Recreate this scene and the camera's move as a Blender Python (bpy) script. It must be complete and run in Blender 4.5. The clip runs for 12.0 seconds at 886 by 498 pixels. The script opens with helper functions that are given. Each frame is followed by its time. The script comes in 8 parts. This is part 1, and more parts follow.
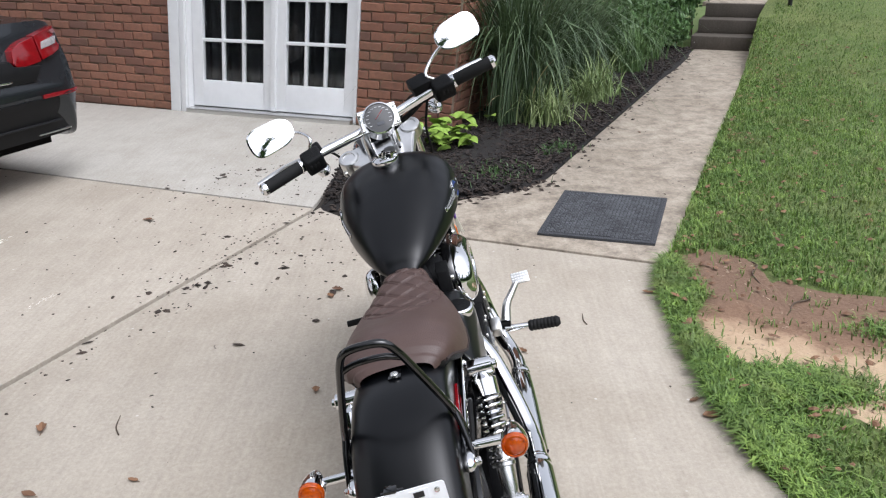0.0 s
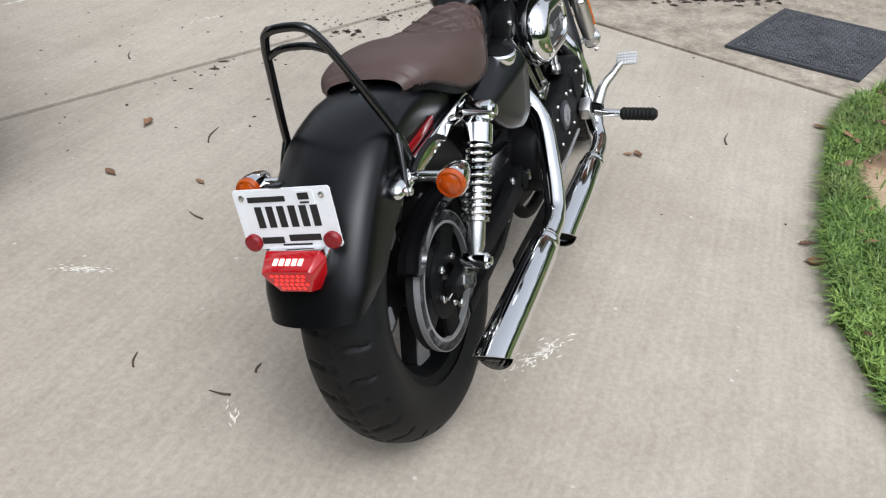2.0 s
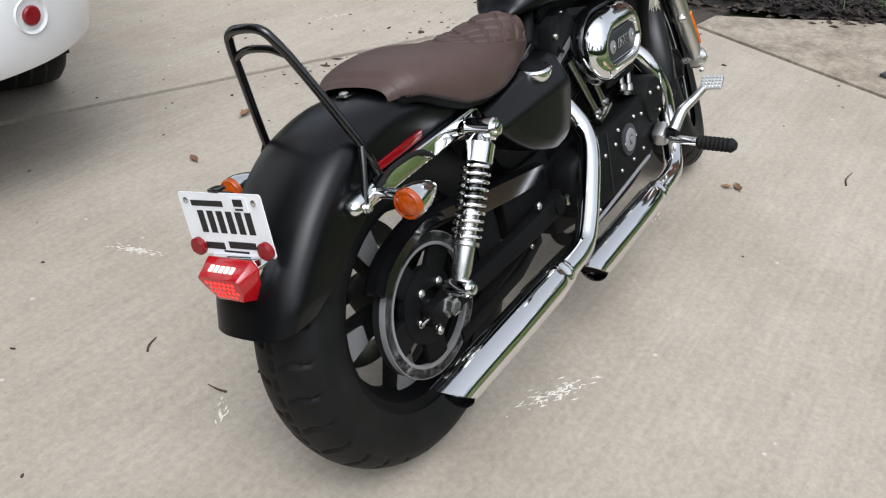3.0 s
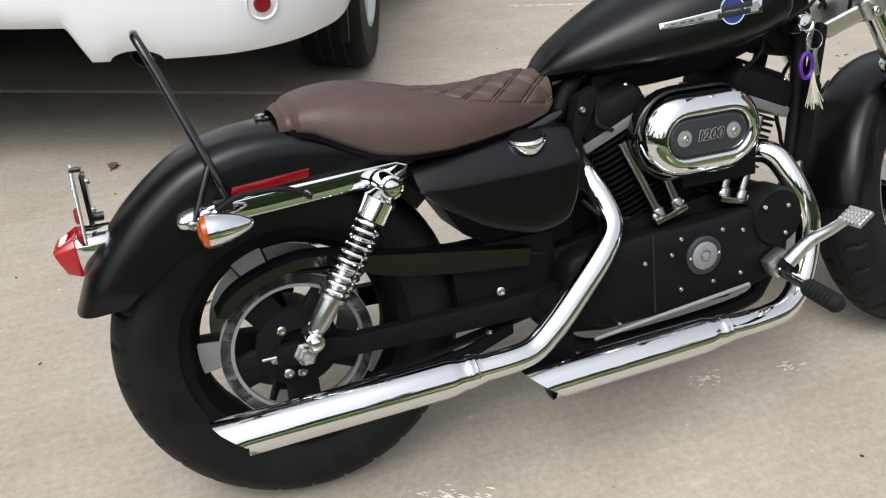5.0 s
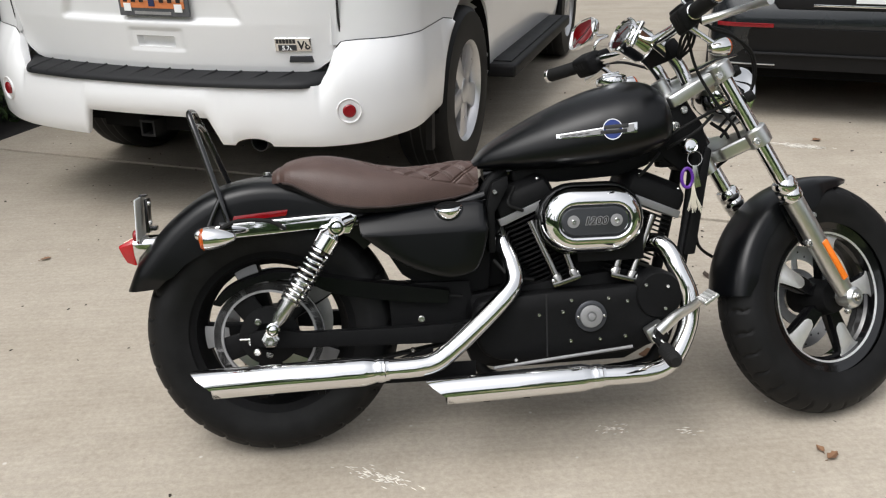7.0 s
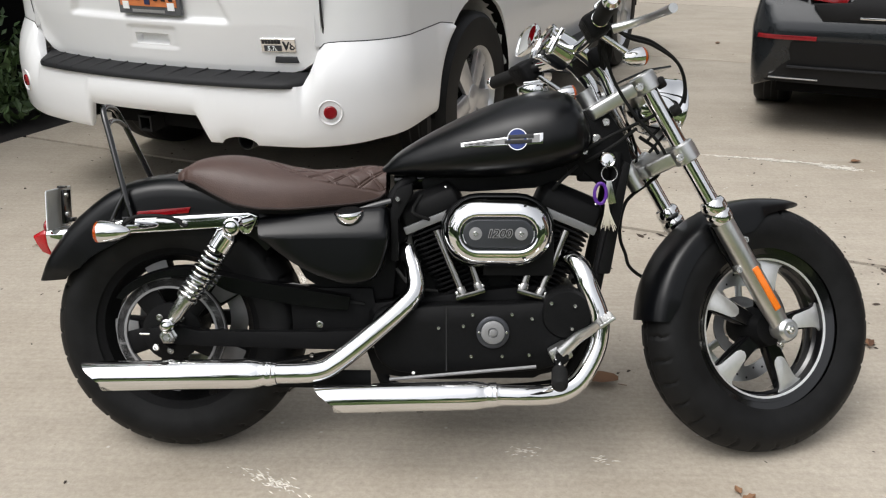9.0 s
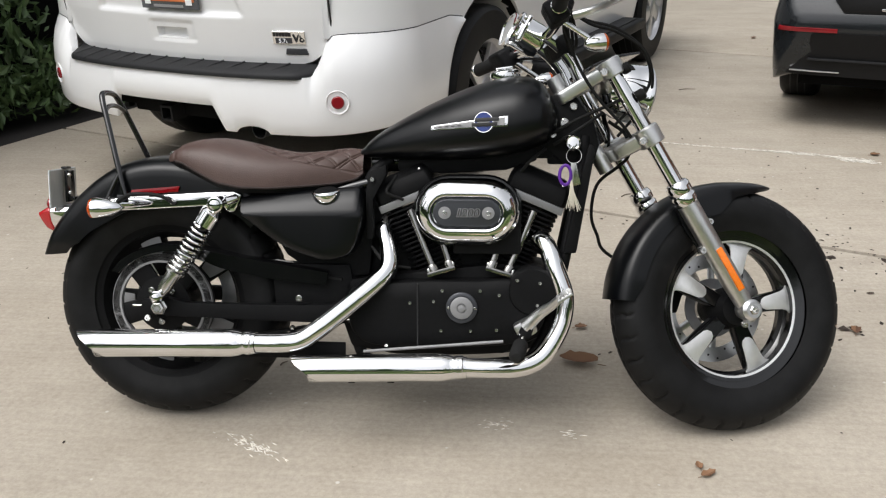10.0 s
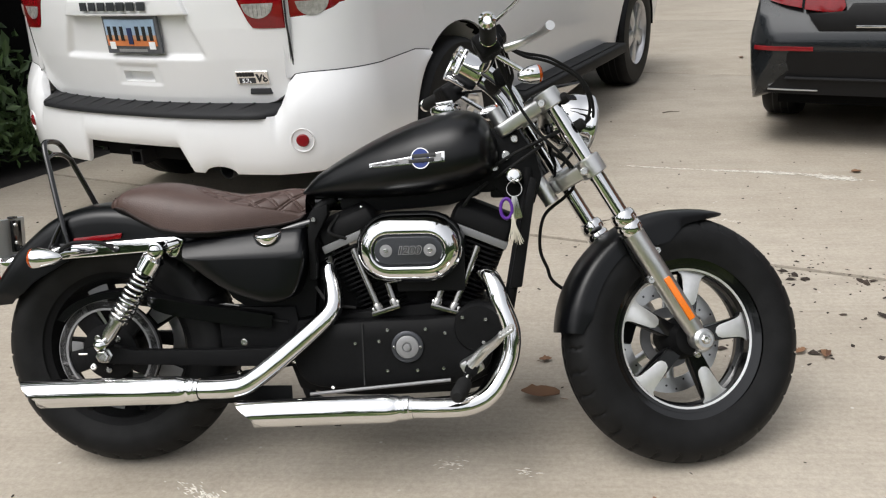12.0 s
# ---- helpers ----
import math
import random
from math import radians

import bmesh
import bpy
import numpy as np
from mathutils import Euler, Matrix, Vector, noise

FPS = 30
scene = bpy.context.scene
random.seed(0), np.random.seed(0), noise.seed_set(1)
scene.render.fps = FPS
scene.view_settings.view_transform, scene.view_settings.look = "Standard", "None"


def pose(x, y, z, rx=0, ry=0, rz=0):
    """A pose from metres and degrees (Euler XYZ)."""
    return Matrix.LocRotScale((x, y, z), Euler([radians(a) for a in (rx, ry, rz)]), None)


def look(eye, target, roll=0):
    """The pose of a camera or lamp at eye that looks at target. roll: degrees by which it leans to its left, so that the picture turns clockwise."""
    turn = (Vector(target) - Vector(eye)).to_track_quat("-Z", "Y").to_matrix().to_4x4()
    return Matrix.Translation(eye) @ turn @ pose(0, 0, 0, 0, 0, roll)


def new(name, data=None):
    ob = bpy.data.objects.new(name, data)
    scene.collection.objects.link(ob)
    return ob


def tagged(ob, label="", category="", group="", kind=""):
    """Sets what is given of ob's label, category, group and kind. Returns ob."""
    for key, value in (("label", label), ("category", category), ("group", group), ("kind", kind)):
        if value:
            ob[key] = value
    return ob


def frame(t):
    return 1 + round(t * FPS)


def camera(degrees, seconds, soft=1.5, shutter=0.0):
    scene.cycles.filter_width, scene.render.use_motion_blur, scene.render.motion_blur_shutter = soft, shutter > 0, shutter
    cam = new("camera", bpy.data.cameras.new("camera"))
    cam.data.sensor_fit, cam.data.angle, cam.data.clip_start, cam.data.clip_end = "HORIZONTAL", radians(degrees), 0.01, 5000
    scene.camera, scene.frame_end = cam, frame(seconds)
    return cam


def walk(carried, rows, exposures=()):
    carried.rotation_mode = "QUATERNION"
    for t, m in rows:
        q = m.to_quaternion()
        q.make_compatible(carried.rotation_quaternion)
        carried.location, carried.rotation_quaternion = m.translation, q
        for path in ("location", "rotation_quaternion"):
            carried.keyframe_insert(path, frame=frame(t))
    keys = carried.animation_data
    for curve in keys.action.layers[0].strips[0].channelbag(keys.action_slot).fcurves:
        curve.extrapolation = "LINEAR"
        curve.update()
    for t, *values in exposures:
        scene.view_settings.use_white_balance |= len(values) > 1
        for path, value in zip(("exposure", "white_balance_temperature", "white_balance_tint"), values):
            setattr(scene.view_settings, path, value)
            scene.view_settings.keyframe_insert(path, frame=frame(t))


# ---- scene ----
cam = camera(54.3, 12.0, soft=1.2)
PATH = [
    (0, (-1.49, 0.106, 1.523), (0.378, 0.13, 0.81), -0.9),
    (0.5, (-1.496, 0.063, 1.48), (0.323, 0.11, 0.65), -0.4),
    (1, (-1.414, -0.014, 1.378), (0.337, 0.13, 0.422), 1.1),
    (1.5, (-1.308, -0.159, 1.326), (0.388, 0.164, 0.318), 2.9),
    (2, (-1.309, -0.398, 1.288), (0.283, 0.144, 0.205), 3.2),
    (2.5, (-1.259, -0.571, 1.294), (0.237, 0.191, 0.206), 2.1),
    (3, (-1.058, -0.672, 1.278), (0.349, 0.24, 0.188), 1.6),
    (3.5, (-0.836, -0.791, 1.268), (0.425, 0.289, 0.152), -0.0),
    (3.7, (-0.74, -0.864, 1.272), (0.434, 0.316, 0.162), -1.0),
    (5.3, (-0.047, -1.284, 1.295), (0.359, 0.375, 0.253), -1.3),
    (5.5, (0.009, -1.363, 1.318), (0.328, 0.329, 0.301), -1.8),
    (6, (0.081, -1.575, 1.352), (0.295, 0.192, 0.44), -1.8),
    (6.5, (0.152, -1.778, 1.384), (0.362, 0.023, 0.54), -1.1),
    (7, (0.277, -1.881, 1.382), (0.422, -0.051, 0.585), -0.6),
    (7.2, (0.346, -1.914, 1.376), (0.436, -0.073, 0.6), -0.8),
    (8.8, (0.701, -1.833, 1.367), (0.646, 0.007, 0.586), -0.5),
    (9, (0.761, -1.842, 1.363), (0.677, -0.003, 0.581), -0.4),
    (9.5, (0.911, -1.887, 1.357), (0.749, -0.053, 0.575), -0.6),
    (10, (0.972, -1.935, 1.35), (0.764, -0.106, 0.568), -1.3),
    (10.5, (1.026, -1.958, 1.359), (0.799, -0.123, 0.599), -1.8),
    (11, (1.05, -1.952, 1.363), (0.827, -0.099, 0.644), -2.3),
    (11.5, (1.072, -1.955, 1.36), (0.846, -0.097, 0.655), -3.0),
    (12, (1.142, -1.879, 1.353), (0.903, -0.029, 0.632), -3.6),
]
walk(cam, [(t, look(eye, target, roll)) for t, eye, target, roll in PATH],
     [(0, 0.19, 6000, 13), (1.0, 0.14, 6000, 12), (2.0, 0.06, 6000, 10), (3.0, 0.02, 6050, 10), (3.7, 0.10, 6100, 10), (6.0, 0.09, 6350, 10), (9.0, 0.0, 6450, 10), (12.0, 0.04, 6450, 10)])

# ---- world, sun, exposure ----
world = bpy.data.worlds.new("overcast_sky")
scene.world = world
world.use_nodes = True
wt = world.node_tree
sky = wt.nodes.new("ShaderNodeTexSky")
sky.sky_type, sky.sun_disc = "NISHITA", False
sky.sun_elevation, sky.sun_rotation = radians(62), radians(228)
sky.air_density, sky.dust_density, sky.ozone_density = 1.0, 5.0, 1.0
grey = wt.nodes.new("ShaderNodeHueSaturation")
grey.inputs["Saturation"].default_value = 0.16
wt.links.new(sky.outputs[0], grey.inputs["Color"])
wt.links.new(grey.outputs[0], wt.nodes["Background"].inputs["Color"])
wt.nodes["Background"].inputs["Strength"].default_value = 0.225

sun = new("sun", bpy.data.lights.new("sun", "SUN"))
sun.data.energy, sun.data.angle, sun.data.color = 0.60, radians(50), (1.0, 0.97, 0.92)
sun.matrix_world = look((-3.1, -2.8, 8.0), (0, 0, 0))


# ---- materials ----
class Nodes:
    """A small helper round one node material."""

    def __init__(self, name):
        self.mat = bpy.data.materials.new(name)
        self.mat.use_nodes = True
        self.tree = self.mat.node_tree
        self.bsdf = self.tree.nodes["Principled BSDF"]
        self.coord = self.tree.nodes.new("ShaderNodeTexCoord").outputs["Object"]

    def add(self, kind, **values):
        n = self.tree.nodes.new(kind)
        for k, v in values.items():
            n.inputs[k].default_value = v
        return n

    def link(self, a, b):
        self.tree.links.new(a, b)

    def noise(self, scale, detail=4, rough=0.55, coord=None):
        n = self.add("ShaderNodeTexNoise", Scale=scale, Detail=detail, Roughness=rough)
        self.link(coord or self.coord, n.inputs["Vector"])
        return n.outputs["Fac"]

    def ramp(self, fac, stops):
        n = self.tree.nodes.new("ShaderNodeValToRGB")
        els = n.color_ramp.elements
        while len(els) < len(stops):
            els.new(0.5)
        for el, (pos, col) in zip(els, stops):
            el.position = pos
            el.color = (*col, 1) if len(col) == 3 else col
        self.link(fac, n.inputs["Fac"])
        return n.outputs["Color"]

    def mix(self, fac, a, b, blend="MIX"):
        n = self.tree.nodes.new("ShaderNodeMix")
        n.data_type, n.blend_type = "RGBA", blend
        for sock, v in ((n.inputs[0], fac), (n.inputs[6], a), (n.inputs[7], b)):
            if hasattr(v, "is_linked"):
                self.link(v, sock)
            else:
                sock.default_value = v if isinstance(v, float) else (*v, 1)
        return n.outputs[2]

    def set(self, **values):
        for k, v in values.items():
            sock = self.bsdf.inputs[k.replace("_", " ")]
            if hasattr(v, "is_linked"):
                self.link(v, sock)
            else:
                sock.default_value = (*v, 1) if isinstance(v, tuple) and len(v) == 3 else v

    def bump(self, height, strength=0.3, distance=0.002):
        n = self.add("ShaderNodeBump", Strength=strength, Distance=distance)
        self.link(height, n.inputs["Height"])
        self.link(n.outputs["Normal"], self.bsdf.inputs["Normal"])

    def rough(self, fac, lo, hi):
        n = self.add("ShaderNodeMapRange")
        n.inputs["To Min"].default_value, n.inputs["To Max"].default_value = lo, hi
        self.link(fac, n.inputs["Value"])
        self.link(n.outputs[0], self.bsdf.inputs["Roughness"])


def plain(name, col, rough=0.5, metal=0.0, vary=0.12, scale=40.0, bump=0.0, coat=0.0, spec=0.5):
    """A surface with light mottling, uneven gloss and fine relief."""
    m = Nodes(name)
    f = m.noise(scale, 5)
    big = m.noise(scale * 0.12, 3)
    lo = tuple(c * (1 - vary) for c in col)
    hi = tuple(min(1, c * (1 + vary)) for c in col)
    c1 = m.ramp(f, [(0.3, lo), (0.7, hi)])
    m.set(Base_Color=m.mix(0.35, c1, m.ramp(big, [(0.35, lo), (0.65, hi)])), Metallic=metal)
    m.bsdf.inputs["Specular IOR Level"].default_value = spec
    m.bsdf.inputs["Coat Weight"].default_value = coat
    m.bsdf.inputs["Coat Roughness"].default_value = 0.06
    m.rough(big, max(0.02, rough - 0.07), min(1, rough + 0.07))
    if bump:
        m.bump(m.noise(scale * 6, 3), bump)
    return m.mat


def chrome_mat(name, col=(0.82, 0.82, 0.81), rough=0.05):
    m = Nodes(name)
    m.set(Base_Color=col, Metallic=1.0)
    m.rough(m.noise(9, 4), rough * 0.5, rough * 1.8)
    return m.mat


def concrete_mat(name, light, dark, stain=(0.20, 0.17, 0.13), grime=0.0):
    m = Nodes(name)
    big = m.noise(0.55, 6, 0.62)
    mid = m.noise(4.5, 6, 0.65)
    fine = m.noise(160, 3, 0.7)
    stretch = m.tree.nodes.new("ShaderNodeMapping")
    stretch.inputs["Scale"].default_value = (3.0, 60.0, 1.0)
    stretch.inputs["Rotation"].default_value = (0, 0, radians(-22.5))
    m.link(m.coord, stretch.inputs["Vector"])
    broom = m.noise(1.0, 3, 0.6, stretch.outputs[0])
    c = m.ramp(big, [(0.30, dark), (0.62, light)])
    sweep = m.tree.nodes.new("ShaderNodeMapping")
    sweep.inputs["Scale"].default_value = (0.55, 4.2, 1.0)
    sweep.inputs["Rotation"].default_value = (0, 0, radians(22.5))
    m.link(m.coord, sweep.inputs["Vector"])
    c = m.mix(m.ramp(m.noise(1.0, 6, 0.68, sweep.outputs[0]), [(0.44, (0.0, 0.0, 0.0)), (0.70, (0.55, 0.55, 0.55))]), c, (dark[0] * 0.62, dark[1] * 0.57, dark[2] * 0.50))
    c = m.mix(m.ramp(mid, [(0.46, (0, 0, 0)), (0.64, (0.30, 0.30, 0.30))]), c, stain)
    c = m.mix(0.25, c, m.ramp(fine, [(0.35, tuple(v * 0.62 for v in light)), (0.65, tuple(v * 1.22 for v in light))]))
    c = m.mix(m.ramp(m.noise(15, 5, 0.7), [(0.46, (0.0, 0.0, 0.0)), (0.70, (0.22, 0.22, 0.22))]), c, tuple(v * 0.58 for v in dark))
    c = m.mix(m.ramp(m.noise(1.3, 6, 0.7), [(0.46, (0.0, 0.0, 0.0)), (0.66, (0.62, 0.62, 0.62))]), c, (dark[0] * 0.66, dark[1] * 0.62, dark[2] * 0.56))
    c = m.mix(0.30, c, m.ramp(m.noise(62, 4, 0.7), [(0.36, tuple(v * 0.70 for v in dark)), (0.64, tuple(v * 1.18 for v in light))]))
    c = m.mix(0.15, c, m.ramp(broom, [(0.35, tuple(v * 0.7 for v in light)), (0.65, tuple(v * 1.15 for v in light))]))
    pits = m.add("ShaderNodeTexVoronoi", Scale=17.0)
    m.link(m.coord, pits.inputs["Vector"])
    c = m.mix(m.ramp(pits.outputs["Distance"], [(0.03, (0.5, 0.5, 0.5)), (0.07, (0, 0, 0))]), c, stain)
    chips = m.add("ShaderNodeTexVoronoi", Scale=8.5)
    m.link(m.coord, chips.inputs["Vector"])
    c = m.mix(m.ramp(chips.outputs["Distance"], [(0.03, (0.6, 0.6, 0.6)), (0.055, (0, 0, 0))]), c, (0.66, 0.64, 0.60))
    if grime:
        c = m.mix(m.ramp(m.noise(6.5, 7, 0.78), [(0.44, (0.0, 0.0, 0.0)), (0.64, (grime, grime, grime))]), c, stain)
    m.set(Base_Color=c)
    m.rough(mid, 0.72, 0.93)
    m.bump(m.mix(0.6, broom, fine), 0.16, 0.002)
    return m.mat


def leaf_mat(name, a, b, rough=0.5, dry=None):
    m = Nodes(name)
    geo = m.tree.nodes.new("ShaderNodeNewGeometry")
    c = m.ramp(geo.outputs["Random Per Island"], [(0.0, a), (1.0, b)])
    c = m.mix(0.3, c, m.ramp(m.noise(3.0, 3), [(0.35, a), (0.65, b)]))
    if dry:
        c = m.mix(m.ramp(m.noise(1.9, 6, 0.7), [(0.50, (0.0, 0.0, 0.0)), (0.70, (0.75, 0.75, 0.75))]), c, dry)
        c = m.mix(m.ramp(m.noise(14, 4, 0.65), [(0.42, (0.55, 0.55, 0.55)), (0.60, (0.0, 0.0, 0.0))]), c, tuple(v * 0.7 for v in a))
    m.set(Base_Color=c, Roughness=rough)
    return m.mat


def brick_mat(name):
    m = Nodes(name)
    info = m.tree.nodes.new("ShaderNodeObjectInfo")
    geo = m.tree.nodes.new("ShaderNodeNewGeometry")
    both = m.add("ShaderNodeMath")
    m.link(info.outputs["Random"], both.inputs[0])
    m.link(geo.outputs["Random Per Island"], both.inputs[1])
    frac = m.tree.nodes.new("ShaderNodeMath")
    frac.operation = "FRACT"
    m.link(both.outputs[0], frac.inputs[0])
    c = m.ramp(frac.outputs[0], [(0.0, (0.215, 0.098, 0.064)), (0.35, (0.300, 0.140, 0.088)), (0.7, (0.255, 0.114, 0.074)), (1.0, (0.155, 0.080, 0.060))])
    pos = geo.outputs["Position"]
    c = m.mix(m.ramp(m.noise(30, 5, 0.65, pos), [(0.42, (0, 0, 0)), (0.72, (0.6, 0.6, 0.6))]), c, (0.16, 0.085, 0.062))
    c = m.mix(m.ramp(m.noise(2.2, 5, 0.65, pos), [(0.5, (0, 0, 0)), (0.75, (0.4, 0.4, 0.4))]), c, (0.10, 0.075, 0.045))
    m.set(Base_Color=c, Roughness=0.88)
    m.bump(m.noise(90, 5, 0.65, pos), 0.6, 0.004)
    return m.mat


CONCRETE = concrete_mat("driveway_concrete", (0.450, 0.402, 0.333), (0.372, 0.328, 0.267))
APRON = concrete_mat("smooth_apron_concrete", (0.440, 0.417, 0.372), (0.390, 0.368, 0.322))
WALK = concrete_mat("weathered_walkway_concrete", (0.455, 0.395, 0.315), (0.285, 0.240, 0.185), (0.10, 0.080, 0.060), 0.66)
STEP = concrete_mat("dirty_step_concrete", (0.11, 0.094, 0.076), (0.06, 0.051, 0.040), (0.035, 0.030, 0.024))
JOINT = plain("joint_filler", (0.045, 0.037, 0.030), 0.95, vary=0.4, scale=25)
MULCH = plain("dark_mulch", (0.012, 0.010, 0.009), 0.95, vary=0.6, scale=30, bump=0.8)
CHIP = leaf_mat("bark_chips", (0.007, 0.006, 0.006), (0.045, 0.032, 0.025), 0.85)
GRASS = leaf_mat("lawn_grass", (0.056, 0.126, 0.018), (0.285, 0.415, 0.086), 0.55, (0.165, 0.150, 0.055))
GRASS_UNDER = concrete_mat("lawn_thatch", (0.13, 0.19, 0.05), (0.085, 0.13, 0.032), (0.15, 0.12, 0.06))
REED = leaf_mat("tall_grass_blades", (0.026, 0.052, 0.022), (0.125, 0.185, 0.085), 0.5)
REED_DRY = leaf_mat("dry_grass_blades", (0.42, 0.33, 0.18), (0.60, 0.50, 0.30), 0.6)
HOSTA = leaf_mat("yellow_green_leaves", (0.15, 0.26, 0.035), (0.30, 0.44, 0.075), 0.5)
SHRUB = leaf_mat("shrub_leaves", (0.03, 0.075, 0.02), (0.10, 0.19, 0.055), 0.45)
HEDGE = leaf_mat("dark_hedge_leaves", (0.020, 0.042, 0.014), (0.090, 0.150, 0.050), 0.5)
BARK = plain("bark", (0.09, 0.065, 0.045), 0.95, vary=0.4, scale=12, bump=0.8)
DEAD = leaf_mat("dead_leaves", (0.085, 0.040, 0.022), (0.27, 0.145, 0.075), 0.7)
CRUMB = leaf_mat("dark_leaf_crumbs", (0.014, 0.010, 0.008), (0.065, 0.046, 0.034), 0.9)
BRICK = brick_mat("red_brick")
MORTAR = plain("mortar", (0.25, 0.185, 0.135), 0.95, vary=0.3, scale=30, bump=0.6)
WHITE = plain("white_door_paint", (0.80, 0.81, 0.82), 0.38, vary=0.04, scale=14, bump=0.04)
CURTAIN = plain("dark_curtain", (0.035, 0.036, 0.042), 0.9, vary=0.3, scale=18)
METAL_DARK = plain("dark_post_metal", (0.03, 0.03, 0.03), 0.5, 0.6)
RUBBER_MAT = Nodes("ribbed_rubber_mat")
_f = RUBBER_MAT.noise(420, 2, 0.7)
RUBBER_MAT.set(Base_Color=RUBBER_MAT.ramp(_f, [(0.35, (0.018, 0.019, 0.022)), (0.68, (0.085, 0.09, 0.10))]), Roughness=0.85)
RUBBER_MAT.bump(_f, 0.7, 0.004)
RUBBER_MAT = RUBBER_MAT.mat

CHROME = chrome_mat("chrome", (0.80, 0.805, 0.81), 0.035)
SATIN = plain("worn_satin_chrome", (0.30, 0.295, 0.285), 0.22, 1.0, vary=0.15, scale=50)
ALU = plain("brushed_aluminium", (0.70, 0.70, 0.69), 0.34, 1.0, vary=0.06, scale=60)
ALU_FACE = plain("machined_aluminium", (0.86, 0.86, 0.85), 0.42, 0.85, vary=0.05, scale=80)
STEEL = plain("zinc_bolts", (0.62, 0.62, 0.60), 0.25, 1.0, vary=0.1)
MATTE = plain("matte_black_paint", (0.0022, 0.0025, 0.0032), 0.30, vary=0.10, scale=20, spec=0.32)
WRINKLE = plain("wrinkle_black_powdercoat", (0.0055, 0.0056, 0.0060), 0.55, vary=0.25, scale=120, bump=0.35, spec=0.12)
GLOSSBLK = plain("gloss_black_enamel", (0.004, 0.004, 0.0045), 0.13, vary=0.1, coat=0.4)
RUBBER = plain("grip_rubber", (0.0085, 0.0085, 0.0085), 0.75, vary=0.2, scale=60, bump=0.15, spec=0.25)
TYRE = plain("tyre_rubber", (0.0062, 0.0063, 0.0066), 0.55, vary=0.55, scale=22, bump=0.12, spec=0.22)
GREYBAND = plain("grey_rocker_band", (0.22, 0.22, 0.225), 0.42, 0.4, vary=0.05)
INSERT = plain("dark_grey_insert", (0.055, 0.058, 0.066), 0.42, 0.5, vary=0.05)
LEATHER = Nodes("brown_leather")
_f = LEATHER.add("ShaderNodeTexVoronoi", Scale=330.0)
LEATHER.link(LEATHER.coord, _f.inputs["Vector"])
LEATHER.set(Base_Color=LEATHER.mix(0.4, LEATHER.ramp(LEATHER.noise(22, 5), [(0.3, (0.060, 0.034, 0.028)), (0.7, (0.084, 0.050, 0.041))]), LEATHER.ramp(LEATHER.noise(4, 3), [(0.3, (0.060, 0.036, 0.030)), (0.7, (0.082, 0.050, 0.042))])))
LEATHER.rough(LEATHER.noise(6, 3), 0.42, 0.56)
LEATHER.bump(_f.outputs["Distance"], 0.25, 0.0012)
LEATHER = LEATHER.mat
STITCH = plain("dark_thread", (0.025, 0.015, 0.013), 0.8)
RED_LENS = plain("red_plastic_lens", (0.19, 0.003, 0.006), 0.12, vary=0.25, scale=300, coat=0.2)
DARKRED = plain("dark_red_reflector", (0.22, 0.008, 0.012), 0.22, vary=0.2, scale=300)
AMBER = plain("amber_lens", (0.80, 0.13, 0.004), 0.10, vary=0.25, scale=160, coat=0.5)
AMBER.node_tree.nodes["Principled BSDF"].inputs["Transmission Weight"].default_value = 0.55
ORANGE = plain("orange_reflector", (0.85, 0.20, 0.015), 0.25, vary=0.15, scale=260)
BLUE = plain("blue_enamel", (0.006, 0.026, 0.17), 0.3, coat=0.1)
PLATE = plain("white_plate_paint", (0.86, 0.88, 0.90), 0.4, vary=0.03)
INK = plain("black_ink", (0.012, 0.012, 0.013), 0.5)
LETTER = plain("light_grey_lettering", (0.45, 0.45, 0.46), 0.35, 0.5)
PURPLE = plain("purple_plastic", (0.10, 0.02, 0.28), 0.4)
TASSEL = plain("white_tassel_thread", (0.62, 0.58, 0.48), 0.85, scale=90)


def glow_mat(name, col, strength):
    m = Nodes(name)
    m.set(Base_Color=col, Emission_Color=col, Emission_Strength=strength, Roughness=0.2)
    return m.mat


LED_RED = glow_mat("lit_red_diodes", (1.0, 0.02, 0.015), 1.5)
LED_WHITE = glow_mat("lit_white_diodes", (1.0, 0.72, 0.62), 0.8)
LIT_LENS = plain("lit_red_lens", (0.26, 0.003, 0.006), 0.10, vary=0.35, scale=420, coat=0.5)
LIT_LENS.node_tree.nodes["Principled BSDF"].inputs["Emission Color"].default_value = (0.30, 0.001, 0.003, 1)
LIT_LENS.node_tree.nodes["Principled BSDF"].inputs["Emission Strength"].default_value = 0.55
PULLEY = plain("grey_cast_pulley", (0.27, 0.27, 0.275), 0.55, 0.3, vary=0.08, scale=60)
CARWHITE = plain("white_car_paint", (0.76, 0.765, 0.77), 0.30, vary=0.015, scale=5, coat=0.7)
CARGREY = plain("dark_grey_car_paint", (0.013, 0.0155, 0.018), 0.26, 0.2, vary=0.06, scale=60, coat=0.4, spec=0.35)
BLACKPLASTIC = plain("black_trim_plastic", (0.008, 0.008, 0.0085), 0.55, vary=0.15, scale=80, bump=0.1, spec=0.2)
PADPLASTIC = plain("dark_bumper_pad", (0.012, 0.0125, 0.014), 0.6, vary=0.15, scale=120, bump=0.15, spec=0.3)
UNDER = plain("dark_underbody", (0.006, 0.006, 0.006), 0.95, spec=0.08)
CARGLASS = plain("dark_car_glass", (0.006, 0.007, 0.008), 0.04, coat=0.6)
